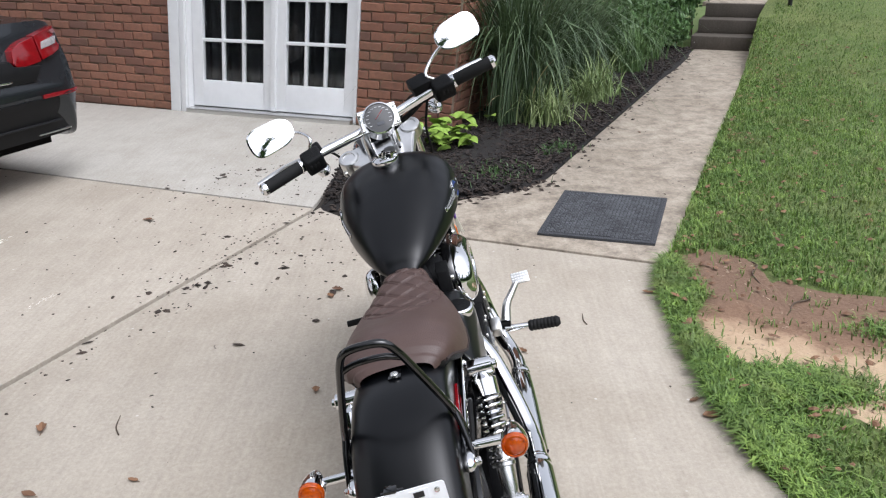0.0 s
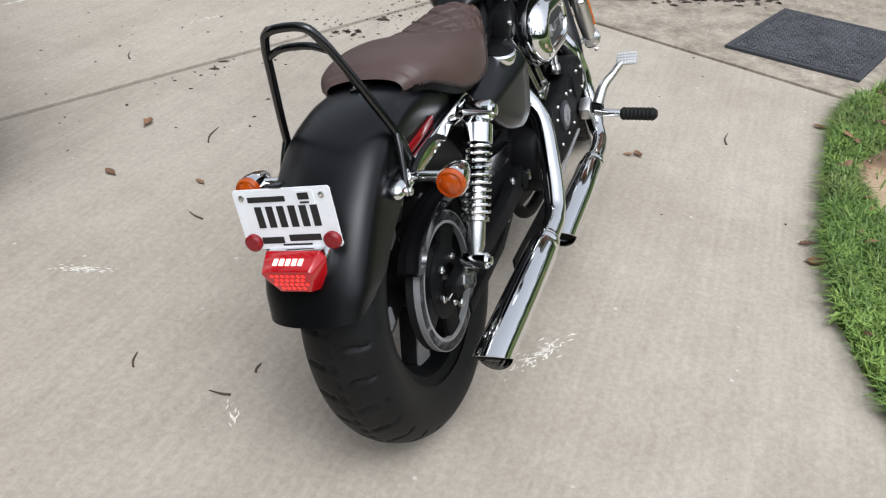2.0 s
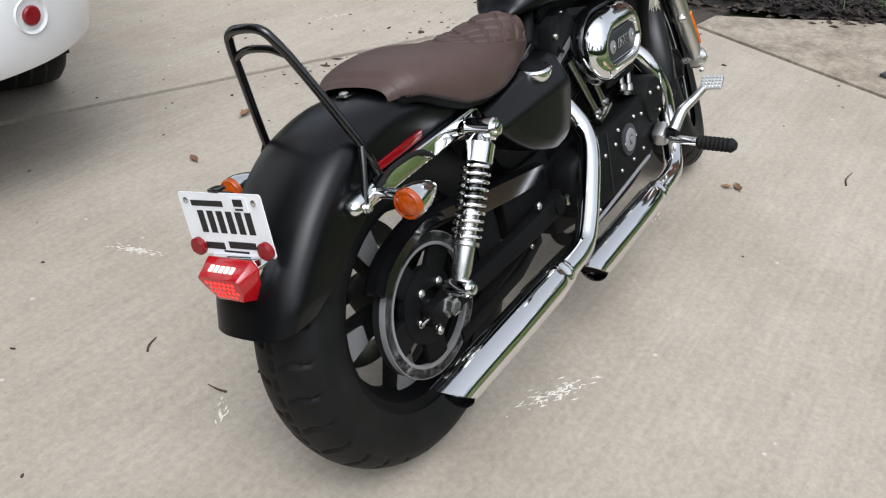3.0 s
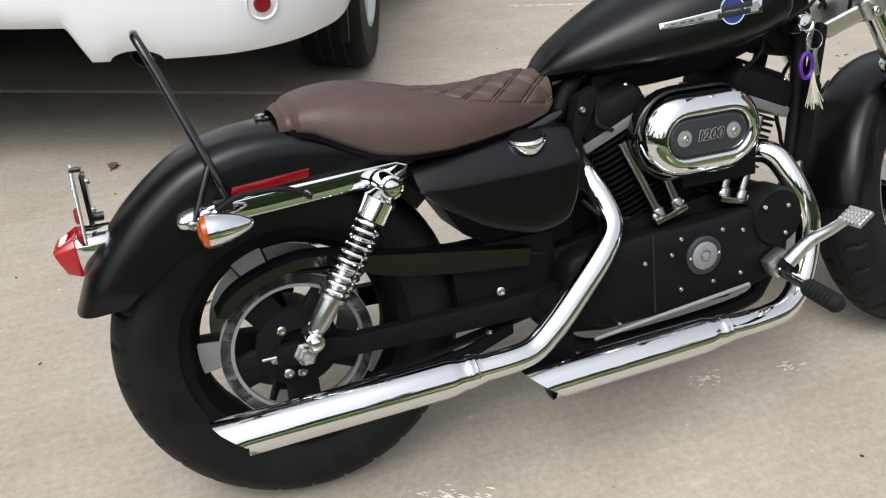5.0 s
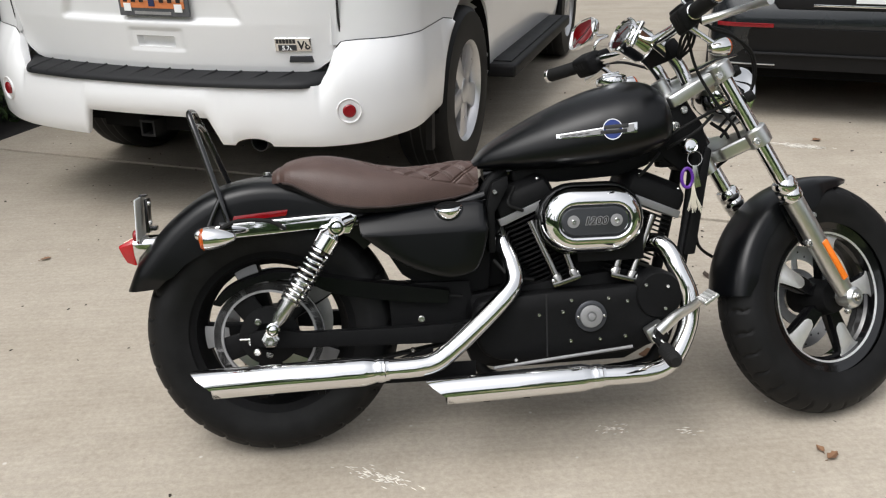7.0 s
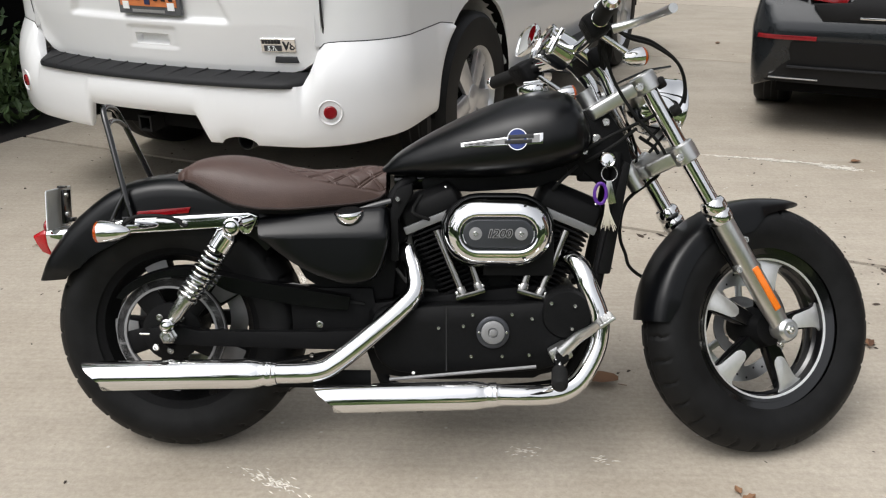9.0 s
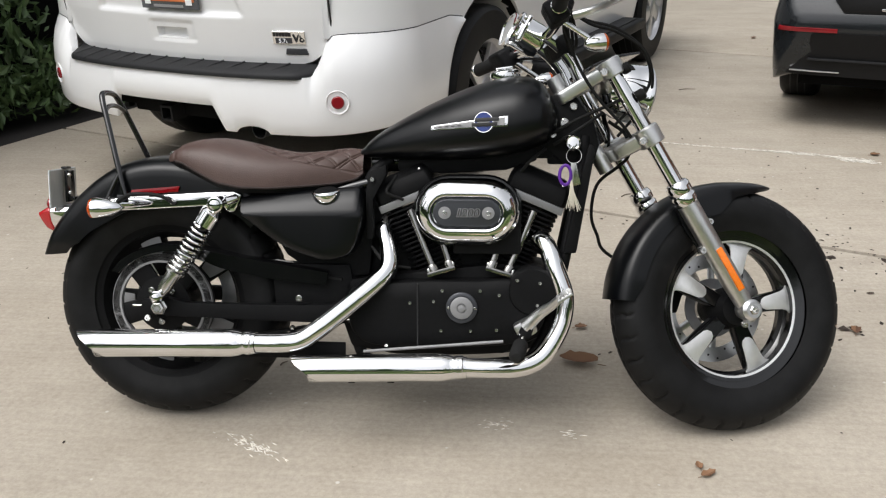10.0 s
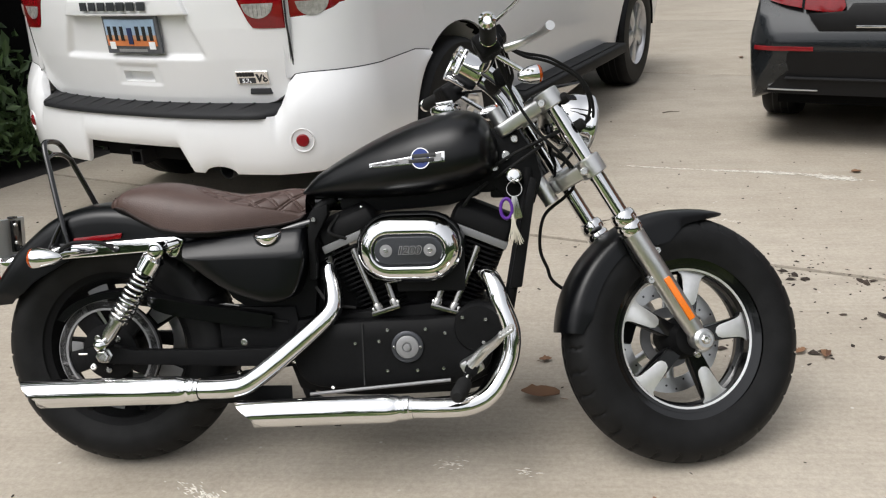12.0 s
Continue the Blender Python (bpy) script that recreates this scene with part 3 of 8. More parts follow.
def tyre_geo(radius, half, bead, m, waves, seed):
    """A tyre about m's z axis, with its tread cut into the crown."""
    n = 420
    prof = []
    for k in range(45):
        s = -1 + 2 * k / 44
        a = s * 1.85
        y = half * math.sin(max(-math.pi / 2, min(math.pi / 2, a * 0.98))) * (1 if abs(a) < 1.6 else 1 - (abs(a) - 1.6) * 0.75)
        drop = (1 - math.cos(min(abs(a), math.pi / 2) * 0.98)) ** 1.05 * (radius - bead) * 0.52 + max(0, abs(a) - 1.5) * (radius - bead) * 1.37
        prof.append((radius - drop, y, s))
    rings = []
    for j in range(n):
        t = 2 * math.pi * j / n
        ring = []
        for r, y, s in prof:
            cut = 0.0
            q = abs(s)
            if 0.10 < q < 0.62:
                ph = (t * waves / (2 * math.pi) + 1.05 * q + (0.5 if s > 0 else 0) + 0.16 * math.sin(q * 9)) % 1.0
                if ph < 0.11:
                    cut = 0.0056 * min(1, (q - 0.10) / 0.05, (0.62 - q) / 0.06)
            if q < 0.05:
                ph = abs(((t * waves / (2 * math.pi)) % 1.0) - 0.5) * 0.10
                if abs(s - ph + 0.025) < 0.016:
                    cut = 0.004
            if 0.66 < q < 0.69 or 0.86 < q < 0.89:
                cut = -0.0016
            rr = r - cut
            ring.append(m @ Vector((rr * math.cos(t), rr * math.sin(t), y)))
        rings.append(ring)
    return Geo().rings(rings, closed=True, wrap=False)


def rim_geo(r, half, m):
    return Geo().lathe([(r * 0.90, -half * 0.86), (r * 0.985, -half * 0.98), (r, -half), (r, -half * 0.9), (r * 0.9, -half * 0.55), (r * 0.84, -half * 0.3), (r * 0.84, half * 0.3),
                        (r * 0.9, half * 0.55), (r, half * 0.9), (r, half), (r * 0.985, half * 0.98), (r * 0.90, half * 0.86), (r * 0.865, half * 0.5), (r * 0.80, half * 0.22),
                        (r * 0.80, -half * 0.22), (r * 0.865, -half * 0.5), (r * 0.90, -half * 0.86)], m, 72, caps=False)


def spoke_geo(m, ang, r0, r1, w0, w1, y0, y1, thick):
    """One blade of a cast wheel between two radii, in m's frame."""
    t = Matrix.Rotation(ang, 4, "Z")
    rings = []
    for k in range(7):
        f = k / 6
        r, w, y = r0 + (r1 - r0) * f, w0 + (w1 - w0) * f ** 0.8, y0 + (y1 - y0) * f
        rings.append([m @ t @ Vector((r, a, y + b)) for a, b in ((-w, -thick), (w, -thick), (w, thick * 0.6), (w * 0.85, thick), (-w * 0.85, thick), (-w, thick * 0.6))])
    return Geo().rings(rings)


def disc_geo(m, r0, r1, y, thick, holes, rh):
    """A brake disc with slots between an inner and an outer ring."""
    g = Geo()
    g.rings([[m @ Vector((r * math.cos(2 * math.pi * j / 60), r * math.sin(2 * math.pi * j / 60), y + dy)) for j in range(60)] for r, dy in ((r0, -thick), (r1, -thick), (r1, thick), (r0, thick), (r0, -thick))], caps=False)
    return g


# Rear wheel
RW = Matrix.Translation((0, 0, 0.316)) @ Matrix.Rotation(radians(90), 4, "X")  # z of the wheel's frame points to the right
rear_wheel = rim_geo(0.212, 0.058, RW).part("rear_wheel", WRINKLE, bike, "black cast five-spoke rear wheel")
tyre_geo(0.319, 0.077, 0.207, RW, 30, 1).part("tyre", TYRE, rear_wheel, "worn black rubber tyre with cut tread", sharp=60)
g = Geo().lathe([(0.03, -0.09), (0.055, -0.05), (0.055, 0.06), (0.04, 0.085), (0.03, 0.085)], RW, 32)
g.part("hub", WRINKLE, rear_wheel)
for k in range(5):
    a = radians(40 + 72 * k)
    spoke_geo(RW, a, 0.045, 0.178, 0.015, 0.034, 0.0, 0.0, 0.016).part("spoke", WRINKLE, rear_wheel)
    spoke_geo(RW, a, 0.115, 0.176, 0.018, 0.030, 0.018, 0.018, 0.002).part("spoke_face", PULLEY, rear_wheel, "machined bright spoke face")
disc_geo(RW, 0.10, 0.146, -0.075, 0.0025, 0, 0).part("brake_disc", ALU, rear_wheel)
PY = Matrix.Translation((-0.006, 0, 0.316)) @ Matrix.Rotation(radians(90), 4, "X")
pulley = disc_geo(PY, 0.112, 0.137, 0.088, 0.006, 0, 0).part("belt_pulley", PULLEY, bike, "grey toothed belt pulley ring")
disc_geo(PY, 0.118, 0.1355, 0.080, 0.014, 0, 0).part("belt", RUBBER, pulley)
Geo().lathe([(0.03, 0.06), (0.074, 0.072), (0.074, 0.088), (0.060, 0.090), (0.035, 0.096), (0.035, 0.06)], PY, 30).part("pulley_hub", WRINKLE, pulley)
for k in range(5):
    a = radians(52 + 72 * k)
    spoke_geo(PY, a, 0.05, 0.114, 0.027, 0.030, 0.080, 0.083, 0.006).part("pulley_spoke", WRINKLE, pulley)
    bolt_at(PY @ Vector((0.046 * math.cos(a), 0.046 * math.sin(a), 0.094)), (0, -1, 0), 0.009, pulley)
for k in range(20):
    a = radians(18 * k)
    Geo().lathe([(0.0028, 0), (0.0022, 0.0012)], axis(PY @ Vector((0.121 * math.cos(a), 0.121 * math.sin(a), 0.0935)), (0, -1, 0)), 8).part("rivet", INK, pulley)

# Swingarm, axle, belt run and its guard
swing = Geo().rings([[Vector((x, y + a, z + b)) for a, b in ((-w, -h), (w, -h), (w, h), (-w, h))] for x, y, z, w, h in ((-0.05, -0.115, 0.316, 0.011, 0.017), (0.02, -0.115, 0.316, 0.012, 0.024), (0.08, -0.115, 0.309, 0.013, 0.019), (0.30, -0.112, 0.305, 0.014, 0.021), (0.44, -0.10, 0.303, 0.016, 0.024), (0.50, -0.09, 0.303, 0.018, 0.026))]).part("swingarm", WRINKLE, bike, bevel=0.004)
Geo().rings([[Vector((x, 0.115 + a, z + b)) for a, b in ((-w, -h), (w, -h), (w, h), (-w, h))] for x, z, w, h in ((-0.05, 0.316, 0.011, 0.017), (0.08, 0.309, 0.013, 0.02), (0.50, 0.303, 0.016, 0.026))]).part("left_arm", WRINKLE, swing, bevel=0.004)
Geo().tube([(0.47, -0.12, 0.303), (0.47, 0.12, 0.303)], 0.022, 16).part("cross_tube", WRINKLE, swing)
g = Geo().lathe([(0.022, 0), (0.022, 0.004), (0.017, 0.006), (0.017, 0.018), (0.012, 0.02), (0.009, 0.02), (0.009, 0.005)], axis((0, -0.126, 0.316), (0, -1, 0)), 6)
g.part("axle_nut", STEEL, bike, sharp=20)
cyl((0, -0.127, 0.316), (0, 0.14, 0.316), 0.010).part("rear_axle", STEEL, bike)
cyl((-0.075, -0.118, 0.317), (-0.025, -0.118, 0.317), 0.003).part("adjuster_screw", STEEL, bike)
bolt_at((-0.034, -0.121, 0.285), (0, -1, 0), 0.009, bike)
g = Geo()
for z0, z1 in ((0.450, 0.428), (0.192, 0.214)):
    g.rings([[Vector((x, y, z)) for y, z in ((-0.066, a), (-0.094, a), (-0.094, a + 0.006), (-0.066, a + 0.006))] for x, a in ((0.0, z0), (0.48, z1 - 0.04 if z1 > 0.3 else z1 + 0.06))])
g.part("drive_belt", RUBBER, bike)
top = [(-0.135, 0.410), (-0.105, 0.442), (-0.05, 0.468), (0.02, 0.482), (0.09, 0.474), (0.16, 0.460), (0.30, 0.437), (0.445, 0.414)]
low = [(-0.118, 0.400), (-0.092, 0.422), (-0.045, 0.447), (0.02, 0.460), (0.09, 0.450), (0.16, 0.418), (0.30, 0.392), (0.44, 0.378)]
ct, cl = curve([Vector((x, 0, z)) for x, z in top], 5), curve([Vector((x, 0, z)) for x, z in low], 5)
g = Geo().rings([[Vector((a.x, -0.060, a.z)), Vector((a.x, -0.096, a.z)), Vector((a.x, -0.106, a.z - 0.004)), Vector((b.x, -0.106, b.z)), Vector((b.x, -0.102, b.z)), Vector((a.x, -0.100, a.z - 0.007)), Vector((a.x, -0.060, a.z - 0.004))] for a, b in zip(ct, cl)])
g.part("belt_guard", GLOSSBLK, bike, "gloss black belt guard", sharp=50)
side([(0.29, 0.43), (0.50, 0.43), (0.52, 0.30), (0.44, 0.26), (0.30, 0.295)], 0.03, 0.085).part("sprocket_cover", WRINKLE, bike, bevel=0.008)
side([(0.06, 0.22), (0.30, 0.235), (0.40, 0.27), (0.40, 0.245), (0.30, 0.21), (0.06, 0.195)], 0.085, 0.10).part("lower_belt_guard", WRINKLE, bike, bevel=0.003)
for x, z, r in ((0.372, 0.345, 0.009), (0.348, 0.262, 0.007), (0.505, 0.303, 0.016), (0.515, 0.350, 0.008)):
    bolt_at((x, -0.118 if x > 0.36 else -0.10, z), (0, -1, 0), r, bike)

# Rear fender: a rounded section swept along the wheel
crown = curve([Vector(p) for p in ((-0.353, 0, 0.440), (-0.321, 0, 0.508), (-0.276, 0, 0.568), (-0.226, 0, 0.618), (-0.152, 0, 0.671), (-0.075, 0, 0.698), (0.005, 0, 0.707), (0.10, 0, 0.698), (0.19, 0, 0.672), (0.27, 0, 0.63), (0.31, 0, 0.58))], 6)
rings = []
for i, c in enumerate(crown):
    f = i / (len(crown) - 1)
    n = Vector((0, 0, 0.33)) - c
    n.normalize()
    n = n.lerp(Vector((1.0, 0, 0.09)), max(0.0, 1 - f / 0.13)).normalized()
    depth = np.interp(f, (0, 0.08, 0.2, 0.35, 0.5, 0.7, 1), (0.034, 0.040, 0.048, 0.068, 0.08, 0.065, 0.04))
    wide = np.interp(f, (0, 0.06, 0.2, 0.8, 1), (0.086, 0.096, 0.100, 0.100, 0.09))
    ring = []
    for k in range(19):
        t = -90 + 10 * k
        s, q = math.sin(radians(t)), math.cos(radians(t))
        ring.append(c + Vector((0, wide * math.copysign(abs(s) ** 0.80, s), 0)) + n * (0.052 * (1 - q ** 0.72)))
    ring = [ring[0] + n * depth, ring[0] + n * depth * 0.5] + ring + [ring[-1] + n * depth * 0.5, ring[-1] + n * depth]
    rings.append(ring)
Geo().rings(rings, wrap=False).part("rear_fender", MATTE, bike, "matte black rear fender", solid=0.004, sharp=60)
STRUT = [(-0.136, 0.563), (-0.150, 0.570), (-0.154, 0.580), (-0.146, 0.590), (-0.10, 0.602), (0.0, 0.608), (0.10, 0.614), (0.205, 0.621), (0.226, 0.612), (0.222, 0.594), (0.205, 0.566), (0.190, 0.566), (0.172, 0.578), (0.126, 0.580), (0.0, 0.572), (-0.10, 0.566)]
for s in (1, -1):
    g = side(STRUT, s * 0.101, s * 0.117)
    g.part("fender_strut", CHROME, bike, "chrome fender strut", bevel=0.005, seg=3)
    Geo().lathe([(0.0125, -0.040), (0.0145, -0.030), (0.0150, -0.004), (0.0140, 0.004), (0.0105, 0.011), (0.0055, 0.0150), (0, 0.0162)], axis((-0.152, -s * 0.109, 0.5785), (-1, 0, -0.22)), 24).part("strut_end", CHROME, bike)
    bolt_at((-0.143, -s * 0.119, 0.574), (0, -s, 0), 0.008, bike)
    bolt_at((0.045, -s * 0.118, 0.590), (0, -s, 0), 0.007, bike)
    strip = [(-0.076, 0.606), (0.054, 0.616), (0.059, 0.631), (-0.071, 0.620)]
    side(strip, s * 0.100, s * 0.1065).part("side_reflector", RED_LENS, bike, "long red side reflector", bevel=0.0015)
    # turn signal
    g = Geo().lathe([(0.0, 0.072), (0.005, 0.0705), (0.010, 0.064), (0.017, 0.050), (0.0230, 0.031), (0.0268, 0.011), (0.0270, 0.0), (0.024, 0.0)], axis((-0.126, -s * 0.198, 0.580), (1, 0, 0.02)), 28)
    sig = g.part("turn_signal", CHROME, bike, "chrome bullet turn signal with amber lens")
    Geo().lathe([(0.0255, 0.0), (0.0255, 0.005), (0.0235, 0.0085), (0.0205, 0.0095), (0.0195, 0.0080), (0.0165, 0.0105), (0.009, 0.0135), (0, 0.0145)], axis((-0.126, -s * 0.198, 0.580), (-1, 0, -0.02)), 28).part("lens", AMBER, sig)
    cyl((-0.102, -s * 0.112, 0.584), (-0.102, -s * 0.180, 0.582), 0.0095).part("stalk", CHROME, sig)
    Geo().tube([(-0.102, -s * 0.122, 0.592), (-0.07, -s * 0.126, 0.608), (-0.039, -s * 0.126, 0.611), (-0.004, -s * 0.126, 0.610), (0.024, -s * 0.125, 0.603), (0.052, -s * 0.122, 0.586)], 0.0050, 8, smooth=5).part("wire", RUBBER, sig)

# Detachable back rail: two legs, a hoop and a cross bar
g = Geo().tube([(-0.082, -0.113, 0.602), (-0.100, -0.106, 0.664), (-0.146, -0.066, 0.800), (-0.163, -0.050, 0.846), (-0.171, -0.034, 0.868), (-0.172, 0.0, 0.873), (-0.171, 0.034, 0.868), (-0.163, 0.050, 0.846), (-0.146, 0.066, 0.800), (-0.100, 0.106, 0.664), (-0.082, 0.113, 0.602)], 0.0075, 12, smooth=6)
rail = g.part("back_rail", GLOSSBLK, bike, "gloss black tubular back rail")
Geo().tube([(-0.154, -0.058, 0.824), (-0.158, -0.03, 0.836), (-0.160, 0, 0.839), (-0.158, 0.03, 0.836), (-0.154, 0.058, 0.824)], 0.0062, 10, smooth=4).part("cross_bar", GLOSSBLK, rail)
for s in (1, -1):
    Geo().tube([(-0.100, -s * 0.107, 0.664), (-0.116, -s * 0.114, 0.63), (-0.140, -s * 0.121, 0.576)], 0.006, 10, smooth=4).part("brace", GLOSSBLK, rail)
    bolt_at((-0.141, -s * 0.124, 0.574), (0, -s, 0), 0.008, rail)
    Geo().box((-0.09, -s * 0.116, 0.598), (0.03, 0.006, 0.02)).part("foot", GLOSSBLK, rail, bevel=0.002)

# Number plate and tail lamp
PL = Matrix.Translation((-0.313, -0.001, 0.618)) @ pose(0, 0, 0, 0, 0, 4.5) @ pose(0, 0, 0, 0, 1, 0) @ Matrix(((0, 0, -1, 0), (-1, 0, 0, 0), (0, 1, 0, 0), (0, 0, 0, 1))) @ pose(0, 0, 0, 0, 0, -0.9)
Geo().box((0, 0, -0.0012), (0.159, 0.097, 0.001), PL).part("plate_back", plain("bare_aluminium_plate", (0.52, 0.51, 0.47), 0.5, 0.2, vary=0.08), bike, "bare aluminium back of the plate")
plate = Geo().prism([(-0.0825 + 0.165 * a, -0.051 + 0.102 * b) for a, b in ((0.02, 0), (0.98, 0), (1, 0.04), (1, 0.96), (0.98, 1), (0.02, 1), (0, 0.96), (0, 0.04))], PL, 0, 0.002).part("number_plate", PLATE, bike, "white number plate with dark bars")


def bar(cx, cy, w, h, mat=None, m=PL, z=0.002, parent=plate, name="bar"):
    return Geo().box((cx, cy, z + 0.0004), (w, h, 0.0008), m).part(name, mat or INK, parent)


bar(-0.027, 0.034, 0.064, 0.009)
for k in range(6):
    bar(-0.0455 + 0.0190 * k, 0.004, 0.0120, 0.036)
bar(-0.034, -0.036, 0.038, 0.011)
bar(0.022, -0.033, 0.054, 0.011)
bar(0.006, -0.0445, 0.050, 0.003)
bar(0.038, 0.034, 0.032, 0.024, PLATE, z=0.0021, name="sticker")
bar(0.037, 0.037, 0.018, 0.011, z=0.003)
bar(0.037, 0.0265, 0.015, 0.003, z=0.003)
for y in (-0.068, 0.068):
    Geo().lathe([(0.0145, 0), (0.0145, 0.006), (0.011, 0.009), (0, 0.0095)], PL @ Matrix.Translation((y, -0.038, 0.002)), 24).part("reflector_button", DARKRED, plate, "round red reflector button")
    bolt_at(PL @ Vector((y, 0.038, 0.002)), PL.to_3x3() @ Vector((0, 0, 1)), 0.005, plate, h=0.003)
bracket = Geo().box((-0.298, 0.006, 0.621), (0.008, 0.040, 0.086)).box((-0.306, 0.006, 0.6715), (0.018, 0.022, 0.006)).box((-0.290, 0.006, 0.588), (0.024, 0.030, 0.010)).part("plate_bracket", GLOSSBLK, bike, bevel=0.002)
for z in (0.652, 0.604):
    bolt_at((-0.295, -0.006, z), (1, 0, 0), 0.0055, bracket, h=0.008)
g = Geo().rings([[Vector((x, y * w - 0.002, z)) for y, z in ((-0.046, 0.568), (0.046, 0.568), (0.054, 0.556), (0.048, 0.530), (0.029, 0.502), (-0.029, 0.502), (-0.048, 0.530), (-0.054, 0.556))] for x, w in ((-0.270, 0.9), (-0.314, 1.02), (-0.330, 1.0))])
lamp = g.part("tail_lamp", CHROME, bike, "lit red tail lamp on chrome base", bevel=0.003)
LENS_BACK = ((-0.047, 0.569), (0.047, 0.569), (0.056, 0.557), (0.050, 0.530), (0.031, 0.501), (-0.031, 0.501), (-0.050, 0.530), (-0.056, 0.557))
LENS_FACE = ((-0.041, 0.552), (0.041, 0.552), (0.045, 0.547), (0.040, 0.530), (0.027, 0.508), (-0.027, 0.508), (-0.040, 0.530), (-0.045, 0.547))


def face_x(z):
    return -0.364 + (0.552 - z) * 0.30


lens = Geo().rings([[Vector((-0.326, y - 0.002, z)) for y, z in LENS_BACK], [Vector((-0.331, y - 0.002, z)) for y, z in LENS_BACK], [Vector((face_x(z), y - 0.002, z)) for y, z in LENS_FACE]]).part("lens", LIT_LENS, lamp, "faceted red lens", bevel=0.0022)
for k in range(5):
    Geo().box((0, 0, 0), (0.012, 0.0072, 0.0022), pose(-0.349, -0.0245 + 0.01125 * k, 0.5602, 0, -27, 0)).part("white_diode", LED_WHITE, lens)
for j in range(4):
    z = 0.5425 - 0.0086 * j
    for k in range(7 - j % 2 - (j == 3)):
        Geo().lathe([(0.0030, -0.002), (0.0030, 0.0004), (0.0012, 0.0012)], axis((face_x(z), (k - (6 - j % 2 - (j == 3)) / 2) * 0.0094 - 0.002, z), (-1, 0, -0.3)), 8).part("red_diode", LED_RED, lens)

# Seat
XS = [0.022, 0.035, 0.07, 0.12, 0.17, 0.23, 0.30, 0.36, 0.42, 0.47, 0.515, 0.532]
TOP = [0.712, 0.732, 0.746, 0.754, 0.752, 0.741, 0.729, 0.724, 0.724, 0.728, 0.731, 0.720]
HALF = [0.066, 0.094, 0.114, 0.128, 0.135, 0.138, 0.132, 0.118, 0.098, 0.080, 0.066, 0.058]
LOWZ = [0.692, 0.694, 0.690, 0.664, 0.640, 0.629, 0.627, 0.630, 0.634, 0.638, 0.648, 0.664]
rings = []
for x in np.linspace(0.022, 0.532, 330):
    t, h, b = np.interp(x, XS, TOP), np.interp(x, XS, HALF), np.interp(x, XS, LOWZ)
    t = sum(np.interp(x + d, XS, TOP) for d in (-0.02, 0, 0.02)) / 3
    h = sum(np.interp(x + d, XS, HALF) for d in (-0.02, 0, 0.02)) / 3
    ring = []
    for k in range(201):
        a = -1 + k / 100
        ang = a * math.pi / 2
        y = h * math.copysign(abs(math.sin(ang)) ** 0.86, a)
        z = b + (t - b) * abs(math.cos(ang)) ** 0.62
        dish = -0.010 * math.exp(-((x - 0.33) / 0.09) ** 2) * math.exp(-(y / 0.07) ** 2)
        z += dish
        groove = 0.0
        edge = 0.235 + 0.31 * abs(a) ** 1.6
        if x > edge and abs(a) < 0.93:
            for sgn in (1, -1):
                d = ((x * 0.80 + sgn * a * h * 1.15) / 0.050) % 1.0
                d = min(d, 1 - d)
                groove = max(groove, 0.42 * math.exp(-(d / 0.20) ** 2) + 0.75 * math.exp(-((d - 0.070) / 0.032) ** 2))
        seam = 0.6 * math.exp(-((x - edge) / 0.0032) ** 2) + 0.5 * math.exp(-((x - edge + 0.008) / 0.0022) ** 2)
        cutin = 0.0042 * max(groove, seam)
        z -= cutin * abs(math.cos(ang)) ** 0.5
        y -= math.copysign(cutin * abs(math.sin(ang)) ** 0.5, a)
        ring.append((x, y, z))
    rings.append(ring)
g = Geo().rings(rings, wrap=False)
seat = g.part("seat", LEATHER, bike, "brown leather solo seat with quilted nose", sharp=75)
Geo().rings([[(x, y, np.interp(x, XS, LOWZ) + dz) for y, dz in ((-np.interp(x, XS, HALF) * 0.97, 0.003), (np.interp(x, XS, HALF) * 0.97, 0.003), (np.interp(x, XS, HALF) * 0.9, -0.012), (-np.interp(x, XS, HALF) * 0.9, -0.012))] for x in np.linspace(0.025, 0.53, 30)]).part("seat_pan", WRINKLE, seat)
Geo().tube([Vector((x, -np.interp(x, XS, HALF) * 1.0, np.interp(x, XS, LOWZ) + 0.002)) for x in np.linspace(0.05, 0.53, 40)], 0.0032, 6).part("piping", STITCH, seat)
Geo().box((0.012, 0.0, 0.709), (0.035, 0.026, 0.004)).part("seat_tab", GLOSSBLK, bike, bevel=0.001)
bolt_at((0.004, 0, 0.711), (0, 0, 1), 0.009, bike, h=0.006)

# Fuel tank
TX = [0.520, 0.530, 0.560, 0.60, 0.64, 0.70, 0.76, 0.82, 0.88, 0.93, 0.97, 1.00, 1.018, 1.026]
TT = [0.716, 0.733, 0.762, 0.787, 0.810, 0.841, 0.868, 0.891, 0.907, 0.914, 0.909, 0.888, 0.855, 0.820]
TB = [0.706, 0.704, 0.702, 0.700, 0.698, 0.698, 0.699, 0.702, 0.708, 0.718, 0.730, 0.742, 0.756, 0.790]
TW = [0.030, 0.045, 0.068, 0.089, 0.106, 0.130, 0.149, 0.163, 0.172, 0.174, 0.167, 0.150, 0.120, 0.07]


def tank_at(x):
    w = (-0.012, 0, 0.012)
    return tuple(sum(np.interp(x + d, TX, c) for d in w) / 3 for c in (TT, TB, TW))


